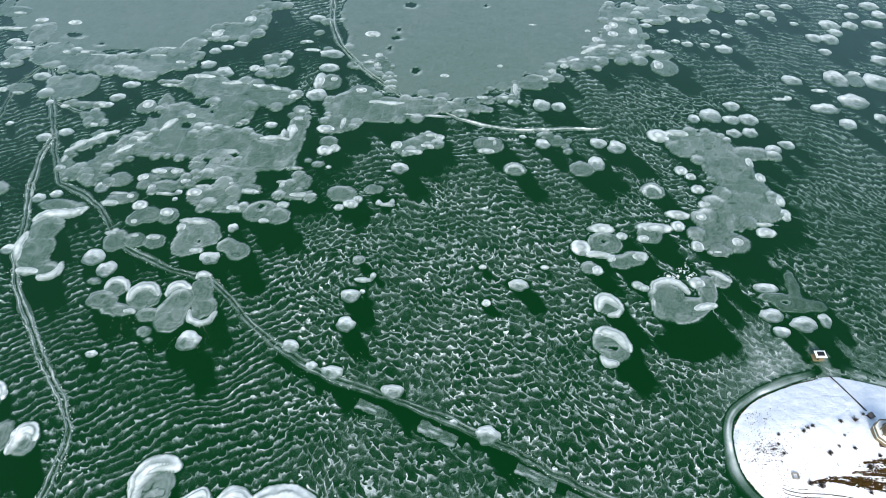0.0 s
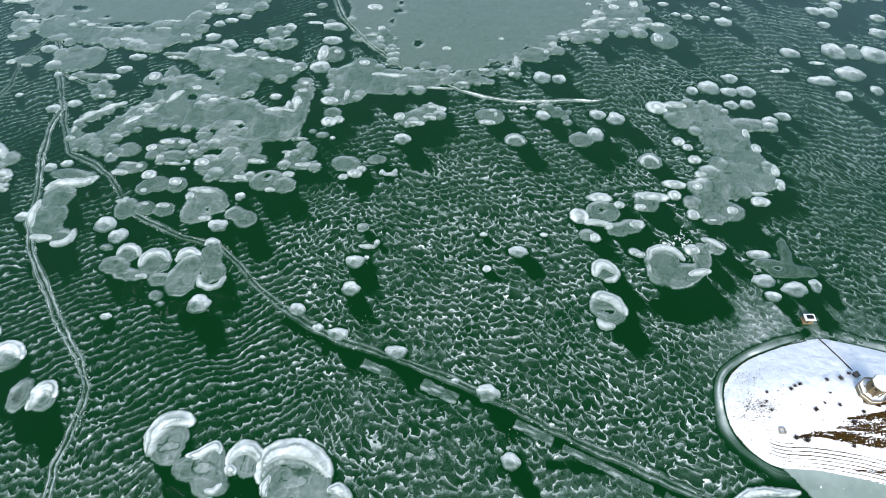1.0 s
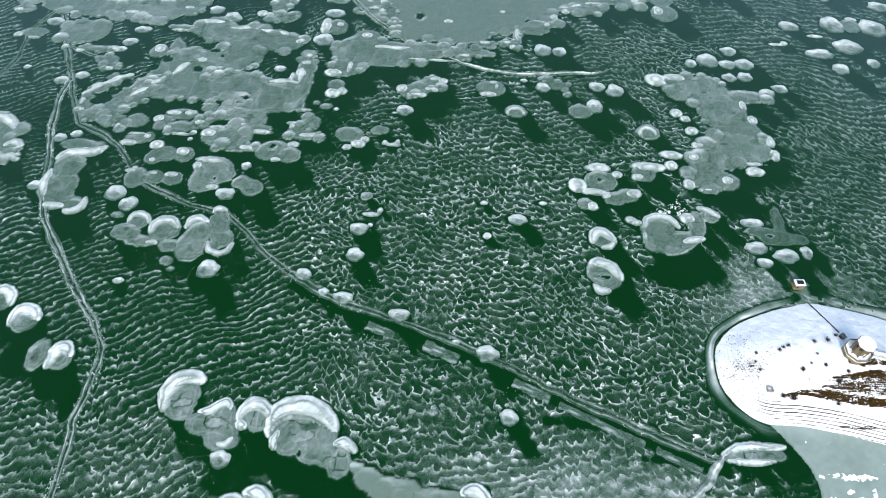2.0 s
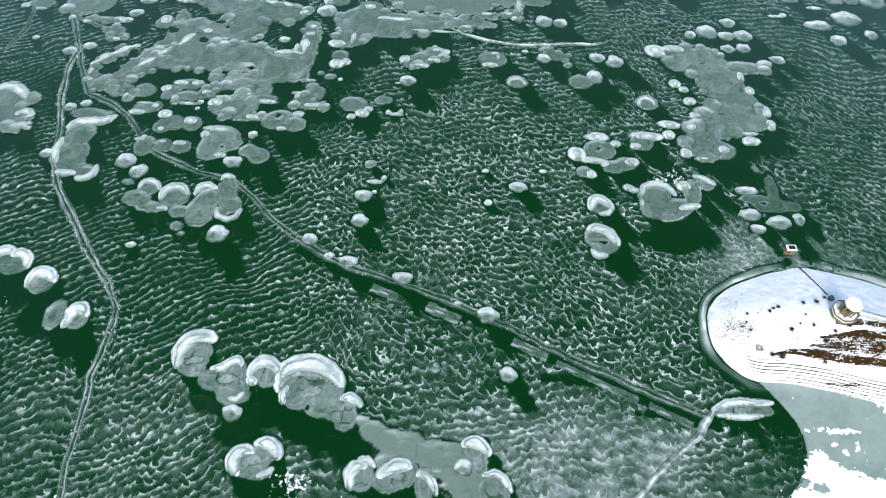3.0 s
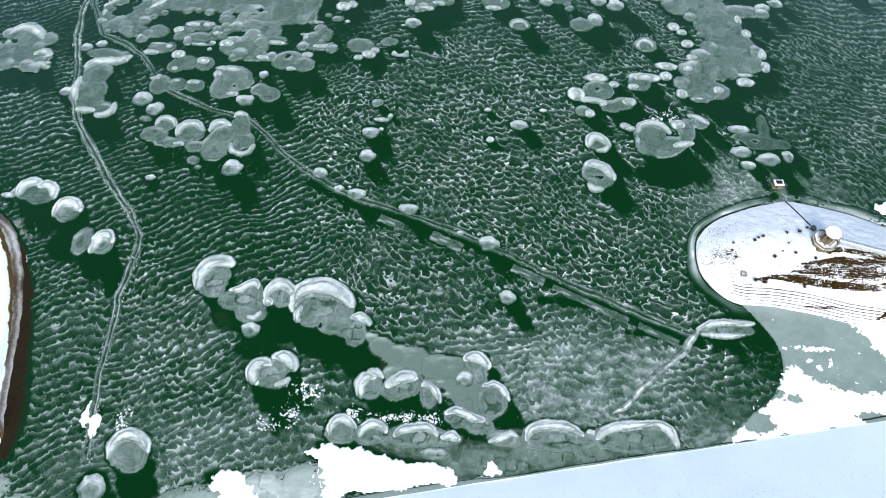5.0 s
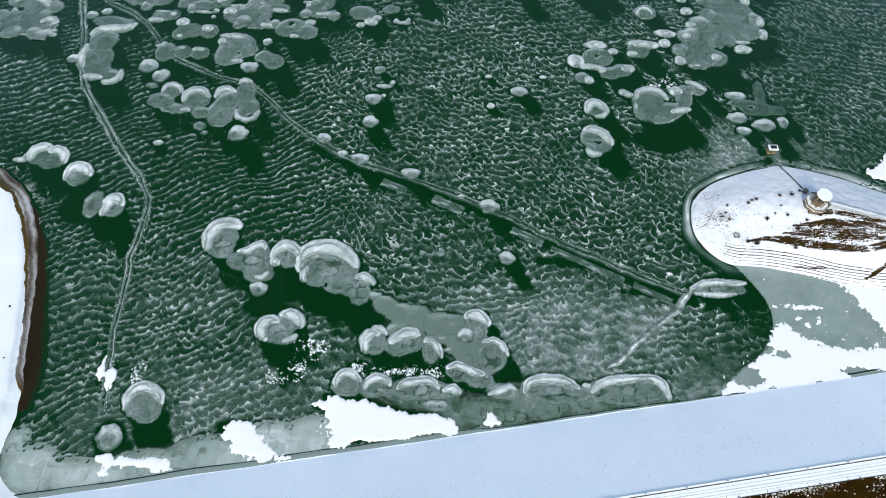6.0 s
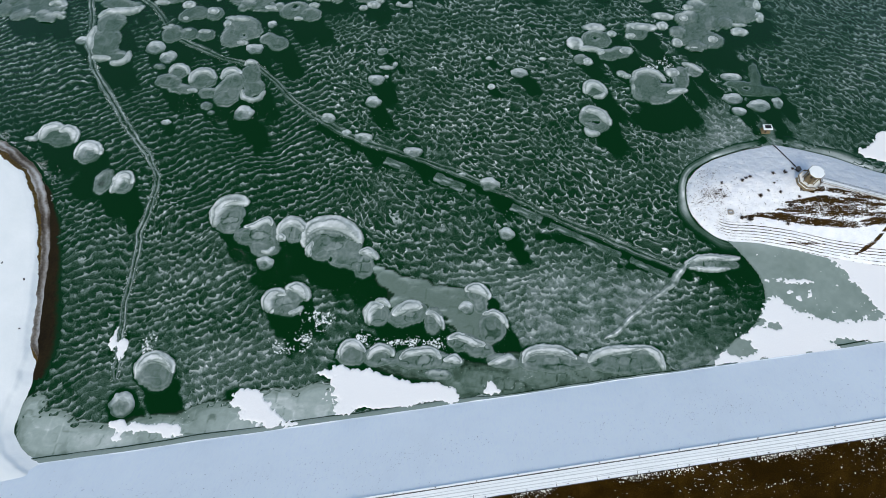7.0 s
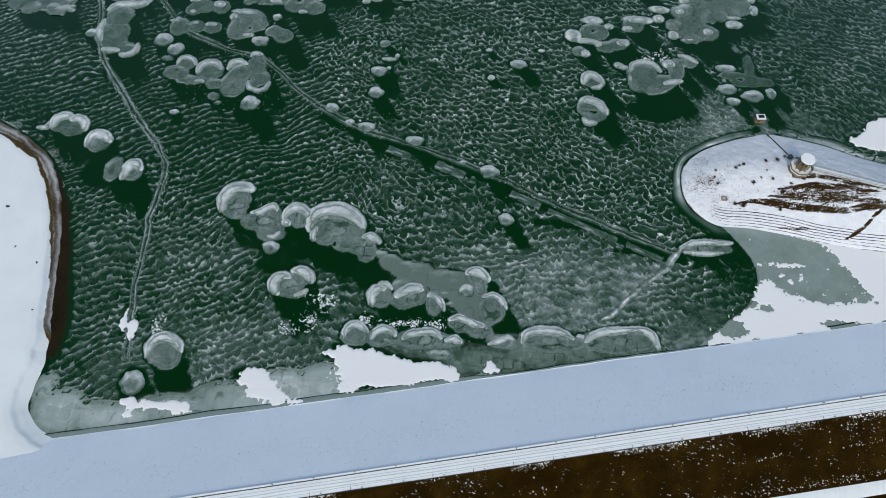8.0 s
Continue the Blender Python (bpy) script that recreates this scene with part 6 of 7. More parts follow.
def ripple_field(x0, x1, y0, y1, step):
    nx, ny = int((x1 - x0) / step), int((y1 - y0) / step)
    gx, gy = x0 + step * np.arange(nx), y0 + step * np.arange(ny)
    x, y = np.meshgrid(gx, gy)
    # swept-bare ice round the floes and in their lee
    bare = np.zeros((ny, nx))

    def window(ax, bx, ay, by):
        return slice(max(0, int((ay - y0) / step)), max(0, int((by - y0) / step) + 1)), slice(max(0, int((ax - x0) / step)), max(0, int((bx - x0) / step) + 1))
    for bx, by, rx, ry in ICE_BLOBS:
        k = window(bx - rx - 5, bx + rx + 5, by - ry - 5, by + ry + 5)
        if x[k].size:
            g = (np.hypot((x[k] - bx) / rx, (y[k] - by) / ry) - 1) * min(rx, ry)
            bare[k] = np.maximum(bare[k], ease(1.3, -0.1, g + (wave(x[k], y[k], 3, 29) - 0.5) * 1.6))
    for bx, by, rx, ry in SCOURS:
        r = min(rx, ry, 9.0)
        long = min(34.0, 5.9 * r)
        k = window(bx - r - 3, bx + r + long, by - r - long, by + r + 3)
        if x[k].size:
            dx, dy = x[k] - bx, y[k] - by
            s, d = dx * WIND[0] + dy * WIND[1], dx * 0.83 + dy * 0.56
            wide = r * (1.05 - 0.35 * np.clip(s / long, 0, 1))
            wob = (wave(x[k], y[k], 4, 71) - 0.5) * 2.6
            bare[k] = np.maximum(bare[k], ease(1.4, -0.6, np.abs(d) - wide + wob) * ease(-r, 0, s) * ease(long, long * 0.72, s + wob * 2))
    # rows of scalloped crests across the wind: long and even in the lee wedge in the west, short and jagged in the middle
    left = ease(-52, -92, x + 0.2 * (y - 100)) * ease(46, 76, y + 12 * (wave(x, y, 20, 65) - 0.5))
    far = ease(170, 270, y)
    south = ease(66, 36, y + 14 * (wave(x, y, 24, 66) - 0.5))
    lean = np.radians(11)
    u = x * np.sin(lean) - y * np.cos(lean) - 0.22 * np.maximum(x - 150, 0) * ease(150, 210, x) * ease(70, 150, y)
    u = u + 0.34 * (x + 60) * ease(-40, -100, x)
    v = x * np.cos(lean) + y * np.sin(lean)
    row = u / 4.15 + 1.9 * wave(x, y, 30, 73) + 1.1 * wave(x, y, 13, 70) + 0.5 * wave(x, y, 5.5, 76)
    along = v / 4.1 + 2.2 * wave(x, y, 24, 75) + 0.9 * wave(x, y, 8, 74)
    calmer = ease(0.40, 0.70, wave(x, y, 34, 68) + 0.30 * far)
    jag = np.clip(0.78 - 0.44 * left - 0.30 * south - 0.34 * calmer * far - 0.10 * calmer, 0.2, 0.8)
    strength = ease(0.22, 0.62, wave(x, y, 7.5, 77, 1.5) * 0.35 + wave(x, y, 22, 78) * 0.65)
    thin = wave(x, y, 11, 79) * 0.45 + wave(x, y, 2.6, 80) * 0.55
    beyond = ease(0.0, 4.0, ((x - 62) * 39 - (y - 14) * 42) / 57.3) * ease(4, 12, y)
    corner = ease(1.0, 0.35, np.hypot((x - 106) / 24, (y - 11 - 0.5 * (x - 106)) / 13))
    smear = np.clip(1.05 * ease(40, 6, np.hypot((x - 50) / 2.4, (y - 24) / 1.0)) * (1 - 0.7 * beyond) + 0.45 * ease(20, 4, np.abs(y - 8 - 0.22 * x)) * ease(-175, -130, x) * ease(112, 84, x) + 1.0 * ease(44, 12, np.hypot((x - 146) / 1.3, y - 118)) + 0.9 * corner, 0, 1)
    quiet = 0.7 * ease(-40, -90, x) * ease(150, 190, y) * ease(0.5, 0.75, wave(x, y, 45, 81))
    calm = np.maximum(0.75 * ease(1.0, 0.35, np.hypot((x - 136) / 16, (y - 42) / 17)), 0.40 * ease(1.0, 0.3, np.hypot((x - 118) / 34, (y - 24) / 22)))
    cover = (1 - bare) * (1 - quiet) * (1 - calm)
    film = 0.025 + (0.13 + 0.06 * south * ease(-165, -120, x)) * thin * (1 - 0.6 * left)
    s = cover * (film + smear * (0.07 + 0.17 * thin + 0.14 * (wave(x, y, 0.9, 36) - 0.5) + 0.12 * wave(x, y, 1.8, 40, 2.0)))
    crests = cover * (0.56 + 0.27 * strength) * (1 - 0.50 * smear) * (1 - 0.65 * corner) * (1 - 0.12 * left - 0.18 * south * ease(20, -30, x)) * (1 - 0.2 * far) * (1 - 0.16 * ease(-140, -165, x) * ease(150, 120, y)) * (1 - 0.22 * ease(120, 175, x) * ease(90, 130, y))
    soft = np.clip(0.10 - 0.10 * left + 0.42 * south + 0.5 * smear, 0, 1.1)
    # the crests stand a hand high
    k = np.floor(row + 0.34)
    lane = along + 3.0 * ((k * 0.7549) % 1.0)
    d = row - k - 0.8 * jag * np.abs(np.sin(np.pi * lane))
    crest = np.where(d < 0, np.exp(-(d / 0.10) ** 2), np.exp(-(d / 0.24) ** 2))
    z = 0.012 + cover * crest * (0.05 + 0.16 * strength)
    # nothing lies under the land
    dam_gap = dam_side(x, y) < 33.0
    head, _ = peninsula_height(x.ravel(), y.ravel())
    east_side = np.full(x.shape, -1.0)
    close = (x > 105) & (y < 78)
    if close.any():
        east_side[close] = east_distance(x[close], y[close])
    bank_side = np.full(x.shape, -99.0)
    close = (x < -150) & (y < 135)
    if close.any():
        bank_side[close] = west_distance(x[close], y[close])
    land = dam_gap | (bank_side > -1.5) | (head.reshape(x.shape) > -0.05) | ((x > 108) & (y < 75) & (east_side > 0.6))
    keep = (cover > 0.12) & ~land
    z = np.where(cover > 0.06, z, -0.02)
    return x, y, z, {"snow": s.ravel(), "row": row.ravel(), "along": along.ravel(), "jag": jag.ravel(), "soft": soft.ravel(), "crests": crests.ravel()}, keep


def snow_ripples(x0, x1, y0, y1, step, label):
    x, y, z, fields, keep = ripple_field(x0, x1, y0, y1, step)
    verts, faces, attributes = kept(np.stack([x.ravel(), y.ravel(), z.ravel()], axis=1), grid_faces(x.shape[1], x.shape[0]), keep.ravel(), fields)
    ob = mesh_object("snow_ripples", verts, faces, RIPPLES, None, attributes)
    return tagged(ob, label, "snow", kind="stuff")


snow_ripples(-300, 262, -58, 210, 0.5, "wind-blown ripples of thin snow on green ice")
snow_ripples(-420, 345, 209.5, 520, 0.9, "fine distant ripples of blown snow on ice")


# ---- the intake tower and its footbridge ----
TX, TY = 161.1, 95.4


def prism(bm, sides, r, z0, z1, x=0.0, y=0.0, turn=0.0, r1=None):
    m = pose(x, y, (z0 + z1) / 2, 0, 0, turn)
    bmesh.ops.create_cone(bm, cap_ends=True, segments=sides, radius1=r, radius2=r if r1 is None else r1, depth=z1 - z0, matrix=m)


tower = thing("intake_tower", (TX, TY, 9.0), "octagonal concrete intake tower with a snow-covered flat roof", "tower")


def tower_part(name, build, material, label="", bevel=0.0):
    bm = bmesh.new()
    build(bm)
    return part(name, bm, material, tower, label, bevel)


tower_part("base", lambda bm: prism(bm, 8, 6.9, -1.5, 4.2, turn=22.5), MASONRY)
tower_part("terrace", lambda bm: prism(bm, 8, 7.1, 4.2, 4.6, turn=22.5), SNOW, "snow-covered terrace slab")
chamber = tower_part("chamber", lambda bm: prism(bm, 8, 3.3, 4.6, 11.2, turn=22.5), MASONRY)
for k in range(8):
    a = math.radians(45 * k + 22.5)
    box_part("column", (4.1 * math.cos(a), 4.1 * math.sin(a), 7.9), (0.45, 0.45, 6.6), MASONRY, tower, math.degrees(a))
    b = math.radians(45 * k + 45)
    box_part("parapet", (6.45 * math.cos(b), 6.45 * math.sin(b), 5.1), (0.25, 5.2, 1.0), MASONRY, tower, math.degrees(b))
    box_part("window", (3.08 * math.cos(b), 3.08 * math.sin(b), 9.2), (0.08, 1.3, 1.6), DARK, chamber, math.degrees(b), "dark window opening")
tower_part("eaves", lambda bm: prism(bm, 8, 4.95, 11.2, 11.65, turn=22.5), MASONRY)
tower_part("roof", lambda bm: prism(bm, 8, 4.75, 11.65, 12.05, turn=22.5, r1=4.5), SNOW, "snow-covered flat roof")

tower.scale = (0.76, 0.76, 0.94)

lodge = thing("stair_head", (159.2, 103.4, 8.6), "dark gabled stair head beside the tower", "shed")
bm = bmesh.new()
boxes(bm, [((0, 0, 1.2), (2.2, 2.6, 2.4), 20)])
part("wall", bm, DARK, lodge, "", 0.04)
bm = bmesh.new()
for side in (-1, 1):
    bmesh.ops.create_cube(bm, size=1, matrix=pose(0, 0, 0, 0, 0, 20) @ pose(0.75 * side, 0, 2.75, 0, 32 * side, 0) @ Matrix.Diagonal((1.9, 3.2, 0.14, 1)))
part("roof", bm, STONE, lodge, "dark sloping roof")

lodge.scale = (0.72, 0.72, 0.8)

# the footbridge leads east to the crest's level
bridge = thing("footbridge", (TX + 5, TY - 1.2, 15.0), "long narrow footbridge with snow on its deck", "bridge")
BW = Vector((198.3 - TX - 5, 86.1 - TY + 1.2, 0.0)).normalized()
bturn = math.degrees(math.atan2(BW.y, BW.x))
BLONG = 120.0
box_part("deck", tuple(BW * BLONG / 2 + Vector((0, 0, -0.2))), (BLONG, 2.2, 0.4), CONCRETE, bridge, bturn)
box_part("snow_layer", tuple(BW * BLONG / 2 + Vector((0, 0, 0.06))), (BLONG, 1.9, 0.12), SNOW, bridge, bturn, "snow lying on the deck")
BS = Vector((-BW.y, BW.x, 0))
for side in (-1, 1):
    for z in (0.55, 1.1):
        box_part("rail", tuple(BW * BLONG / 2 + BS * side * 1.05 + Vector((0, 0, z))), (BLONG, 0.07, 0.07), RUST, bridge, bturn, bevel=0)
    for k in range(41):
        box_part("post", tuple(BW * (k * 3.0) + BS * side * 1.05 + Vector((0, 0, 0.55))), (0.09, 0.09, 1.1), RUST, bridge, bturn, bevel=0)
for k in range(6):
    box_part("pier", tuple(BW * (16 + k * 20.0) + Vector((0, 0, -3.4))), (0.8, 1.8, 6.0), CONCRETE, bridge, bturn)
for k in range(14):
    p = BW * (20 + k * 3.0)
    box_part("brace", tuple(p + Vector((0, 0, 0.6))), (3.2, 0.10, 0.10), RUST, bridge, bturn + 38, bevel=0)

# a narrow flight of steps from the tower down to the ice
stairs = thing("steps", (157.2, 104.5, 10.0), "narrow dark flight of steps down the snowy slope", "steps")
A, B = Vector((159.4, 106.4, 0)), Vector((155.2, 124.4, 0))
for k in range(34):
    p = A.lerp(B, k / 33)
    h, _ = peninsula_height(np.array([p.x]), np.array([p.y]))
    box_part("step", (p.x - 157.2, p.y - 104.5, float(h[0]) + 0.22 - 10.0), (0.42, 0.62, 0.30), DARK, stairs, -6, bevel=0)

# the float house on the ice
hut = thing("float_house", (152.3, 133.2, 0.0), "small timber hut with a snowy roof on the ice", "hut")
box_part("float", (0, 0, 0.3), (5.2, 4.0, 0.6), TIMBER, hut, 4)
hut_wall = box_part("wall", (0, 0, 2.0), (4.2, 3.0, 2.9), TIMBER, hut, 4)
hut_roof = box_part("roof", (0, 0, 3.62), (5.6, 4.1, 0.34), SNOW, hut, 4, "roof covered with white snow")
box_part("hatch", (0.2, 0.25, 3.86), (3.7, 2.3, 0.18), DARK, hut_roof, 4, "dark open roof hatch")
box_part("door", (-0.6, -1.6, 1.6), (0.95, 0.10, 1.95), DARK, hut_wall, 4)
hut.scale = (0.84, 0.84, 0.9)

frame_box = thing("marker_frame", (125.8, 79.6, 5.0), "small square concrete well frame in the snow", "well")
for dx, dy, a, b in ((0, 1.0, 2.4, 0.3), (0, -1.0, 2.4, 0.3), (1.05, 0, 0.3, 1.7), (-1.05, 0, 0.3, 1.7)):
    box_part("side", (dx, dy, 0.3), (a, b, 1.0), CONCRETE, frame_box)



# ---- along the dam's crest ----
def crest_run(name, d0, d1, z0, z1, material, label, category, s0=-90.0, s1=250.0):
    """A long low kerb or strip on the crest."""
    rows = []
    s = np.arange(s0, s1 + 1, 2.0)
    for d, z in ((d0, z0), (d0, z1), (d1, z1), (d1, z0)):
        x, y = dam_place(s, d)
        rows.append(np.stack([x, y, np.full(len(s), z)], axis=1))
    ob = mesh_object(name, np.concatenate(rows), grid_faces(len(s), 4), material, None, None, False)
    return tagged(ob, label, category, kind="structure")


crest_run("kerb", 0.10, 0.55, CREST_Z - 0.3, CREST_Z + 0.25, CONCRETE, "low concrete parapet along the dam crest", "parapet")
crest_run("trim", 0.06, 0.60, CREST_Z + 0.25, CREST_Z + 0.33, SNOW, "snow lying along the parapet", "snow")
crest_run("gutter", -0.42, -0.08, CREST_Z, CREST_Z + 0.10, STONE, "dark bare gutter beside the parapet", "gutter")
crest_run("edging", -5.95, -5.72, CREST_Z - 0.2, CREST_Z + 0.12, STONE, "dark stone edging of the crest road", "edging")
PACKED = plain_material("packed_snow", (0.50, 0.54, 0.55), (0.74, 0.77, 0.78), 0.5, 0.6)
for d, wide in ((-1.55, 0.22), (-2.55, 0.35), (-3.75, 0.30), (-4.55, 0.2)):
    s = np.arange(-90, 251, 2.0)
    wob = (wave(s, s * 0, 16, int(-d * 10)) - 0.5) * 0.35
    rows = []
    for k in (-0.5, 0.5):
        x, y = dam_place(s, d + wob + k * wide)
        z = np.interp(d + wob, [-5.75, -4.6, -3.0, -1.2, 0.36], [CREST_Z, CREST_Z + 0.05, CREST_Z + 0.12, CREST_Z + 0.08, CREST_Z + 0.02]) + 0.03
        rows.append(np.stack([x, y, z], axis=1))
    tagged(mesh_object("wheel_track", np.concatenate(rows), grid_faces(len(s), 2), PACKED), "grey wheel track pressed into the snow", "track", kind="structure")

turn = math.degrees(math.atan2(ALONG[1], ALONG[0]))
first = None
for k in range(20):
    for d in (0.32, -5.35):
        x, y = dam_place(-52 + k * 15.4 + (2.2 if d < 0 else 0), d)
        base = CREST_Z + (0.3 if d > 0 else 0.0)
        if first is None:
            first = thing("bollard", (x, y, base), "short dark steel bollard on the dam crest", "bollard", "bollards along the crest")
            box_part("shaft", (0, 0, 0.45), (0.28, 0.28, 0.9), DARK, first, turn)
            box_part("cap", (0, 0, 0.94), (0.36, 0.36, 0.10), RUST, first, turn)
        else:
            copy_thing(first, pose(x, y, base))
# thin dark bars added for the posts' tick shadows; no drains are known here
grate = None
for k in range(20):
    x, y = dam_place(-54 + k * 15.4, -4.95)
    if grate is None:
        grate = thing("shadow_tick", (x, y, CREST_Z + 0.05), "narrow dark bar for a post's tick shadow across the road edge", "grate", "drains along the crest")
        box_part("bar", (0, 0, 0), (0.16, 1.5, 0.05), DARK, grate, turn - 4)
        box_part("rim", (0, -0.78, 0), (0.3, 0.1, 0.08), RUST, grate, turn - 4)
    else:
        copy_thing(grate, pose(x, y, CREST_Z + 0.05))


# ---- scattered small stuff ----
def scatter(name, places, sizes, material, label, category, tall=0.7, attributes=None, seed=5):
    """Many small uneven lumps as one mesh: a low five-sided stone at each place."""
    rs = np.random.RandomState(seed)
    p, sz = np.asarray(places, dtype=float), np.asarray(sizes, dtype=float)
    n = len(p)
    a = np.linspace(0, 2 * np.pi, 6)[:5][None, :] + rs.rand(n, 1) * 6
    r = sz[:, None] * (0.6 + 0.7 * rs.rand(n, 5))
    low = np.stack([p[:, 0:1] + r * np.cos(a), p[:, 1:2] + r * np.sin(a), np.repeat(p[:, 2:3] - 0.04, 5, axis=1)], axis=2)
    high = np.stack([p[:, 0:1] + 0.6 * r * np.cos(a), p[:, 1:2] + 0.6 * r * np.sin(a), p[:, 2:3] + sz[:, None] * tall * (0.7 + 0.6 * rs.rand(n, 5))], axis=2)
    verts = np.concatenate([low, high], axis=1).reshape(-1, 3)
    base = (np.arange(n) * 10)[:, None]
    quads = [base + np.array([k, (k + 1) % 5, 5 + (k + 1) % 5, 5 + k])[None, :] for k in range(5)]
    quads += [base + np.array([5, 6, 7, 8])[None, :], base + np.array([5, 8, 9, 9])[None, :]]
    faces = np.concatenate(quads)
    tri = faces[:, 2] == faces[:, 3]
    me = bpy.data.meshes.new(name)
    me.from_pydata([tuple(v) for v in verts], [], [tuple(f[:3]) if t else tuple(f) for f, t in zip(faces.tolist(), tri)])
    me.materials.append(material)
    if attributes is not None:
        me.attributes.new("snow", "FLOAT", "POINT").data.foreach_set("value", np.full(len(me.vertices), attributes, dtype=np.float32))
    return tagged(new(name, me), label, category, kind="stuff")


rs = np.random.RandomState(11)


def face_height(d):
    return np.interp(d, [0.35, 33.4], [CREST_Z, 0.12])


# tufts and stones that poke through the snow of the dam's face
s, d = rs.uniform(-190, 230, 11000), np.clip(rs.normal(11.5, 5.5, 11000), 1.0, 29)
patchy = rs.rand(11000) < 0.16 + 0.34 * ease(0.35, 0.75, wave(s, d, 9, 90, 4.0))
s, d = s[patchy], d[patchy]
x, y = dam_place(s, d)
scatter("stubble", np.stack([x, y, face_height(d) + 0.05], axis=1), 0.04 + 0.09 * rs.rand(len(x)) ** 3, STONE, "dark stubble poking through the dam's snow", "stubble", 1.0)

# clods of snow caught in the dry grass
s = rs.uniform(-60, 240, 5200)
lane = rs.choice([0, 1, 2, 3], 5200, p=[0.60, 0.10, 0.15, 0.15])
d = np.select([lane == 0, lane == 1, lane == 2], [-6.1 - rs.exponential(0.75, 5200), -16 + rs.normal(0, 0.6, 5200), -27.5 + rs.normal(0, 0.9, 5200)], rs.uniform(-45, -7, 5200))
keep = (rs.rand(5200) < np.where(lane == 3, 0.28, 1.0) * ease(0.38, 0.80, wave(s, d * 3, 9, 91, 1.5))) & (np.abs(d + 32.5) > 2.8)
s, d = s[keep], d[keep]
x, y = dam_place(s, d)
z = np.interp(d, [-60, -48, -35.5, -34.8, -30.2, -29.4, -18, -8, -6.3, -5.7], [-14.5, -6, 1.9, 2.3, 2.4, 2.9, 10.9, 16.6, 17.75, 17.98])
scatter("snow_clods", np.stack([x, y, z + 0.26], axis=1), 0.06 + 0.27 * rs.rand(len(x)) ** 2.4, CLOD, "small clods of snow caught in dry grass", "snow", 0.6)

# frost crystals along the cracks and where the wind has torn the ripples
spots, sizes = [], []
for line, count, wide in ((WEST_CRACK, 3200, 2.0), (LONG_CRACK, 2200, 2.0)):
    q, n = ribbon(line, 0.5)
    k = rs.randint(0, len(q), count)
    thick = rs.rand(count) < ease(0.35, 0.7, wave(q[k, 0], q[k, 1], 14, 92))
    off = np.where(rs.rand(count) < 0.6, 1.0, -1.0) * np.abs(rs.normal(wide * 0.75, 0.5, count))
    p = q[k] + n[k] * off[:, None]
    spots.append(np.column_stack([p, np.full(count, 0.08)])[thick])
    sizes.append((0.06 + 0.20 * rs.rand(count) ** 4)[thick])
for bx, by, rx, ry in SCOURS:
    if by < 150 and rs.rand() < 0.5:
        r = min(rx, ry, 9.0)
        long = min(34.0, 5.5 * r)
        m = int(5 * r)
        e = rs.normal(long * 0.85, 3.5, m)
        f = rs.uniform(-1.1, 1.1, m) * r
        p = np.stack([bx + WIND[0] * e + 0.83 * f, by + WIND[1] * e + 0.56 * f, np.full(m, 0.08)], axis=1)
        h, _ = peninsula_height(p[:, 0], p[:, 1])
        ok = (h < -0.3) & (dam_side(p[:, 0], p[:, 1]) > 35) & (p[:, 0] > -180)
        spots.append(p[ok])
        sizes.append((0.04 + 0.12 * rs.rand(m) ** 3)[ok])
q, n = WQ[WQ[:, 1] > 62], WN[WQ[:, 1] > 62]
k = rs.randint(0, len(q), 2600)
p = q[k] + n[k] * (1.0 + np.abs(rs.normal(0, 2.2, 2600)))[:, None]
clump = rs.rand(2600) < ease(0.5, 0.75, wave(p[:, 0], p[:, 1], 5, 94))
spots.append(np.column_stack([p, np.full(2600, 0.06)])[clump])
sizes.append((0.05 + 0.26 * rs.rand(2600) ** 4)[clump])
scatter("frost_crystals", np.concatenate(spots), np.concatenate(sizes), SNOW, "glinting white frost crystals on dark ice", "frost", 0.8)


def frost_spray(cx, cy, rx, ry):
    """Torn scraps of white frost where a bare patch ends."""
    def shape(x, y):
        r = np.hypot((x - cx) / rx, (y - cy) / ry)
        g = 1.6 * (wave(x, y, 1.6, 96) - 0.5) + 1.9 * (wave(x, y, 0.5, 97) - 0.5) - 0.64 + 1.0 * (1 - r)
        return np.where(g > 0, 0.06 + 0.10 * ease(0, 0.3, g), -0.05), (g > 0) & (r < 1.4), {"snow": 0.45 + 0.5 * ease(0, 0.5, g)}
    ob = sheet("frost_spray", cx - rx * 1.4, cx + rx * 1.4, cy - ry * 1.4, cy + ry * 1.4, 0.2, shape, ICE)
    return tagged(ob, "torn scraps of white frost on bare ice", "frost", kind="stuff")


for spray in ((-61, 13, 7, 5), (-41, 5, 6, 3.5), (-22, 5, 10, 2.6), (-6, 5.5, 6, 2.4), (-75, -1.5, 7, 4), (-66, 3, 4, 5), (97, 172, 5, 3), (104, 175, 4, 5), (-134, -4, 3.5, 4.5), (17, 2.5, 4, 2)):
    frost_spray(*spray)

# stubble on the tip of the headland
m = 3600
x, y = rs.normal(119, 6.5, m), rs.normal(88, 9.0, m)
more = 900
x, y = np.concatenate([x, rs.uniform(128, 200, more)]), np.concatenate([y, rs.uniform(72, 96, more)])
h, t = peninsula_height(x, y)
ok = (h > 0.6) & (rs.rand(len(x)) < 0.12 + 0.8 * ease(0.4, 0.7, wave(x, y, 5, 93)))
scatter("stubble", np.stack([x, y, h + 0.02], axis=1)[ok], (0.06 + 0.17 * rs.rand(len(x)) ** 2.5)[ok], TWIG, "dry brown stubble in thin snow", "stubble", 1.0, seed=6)


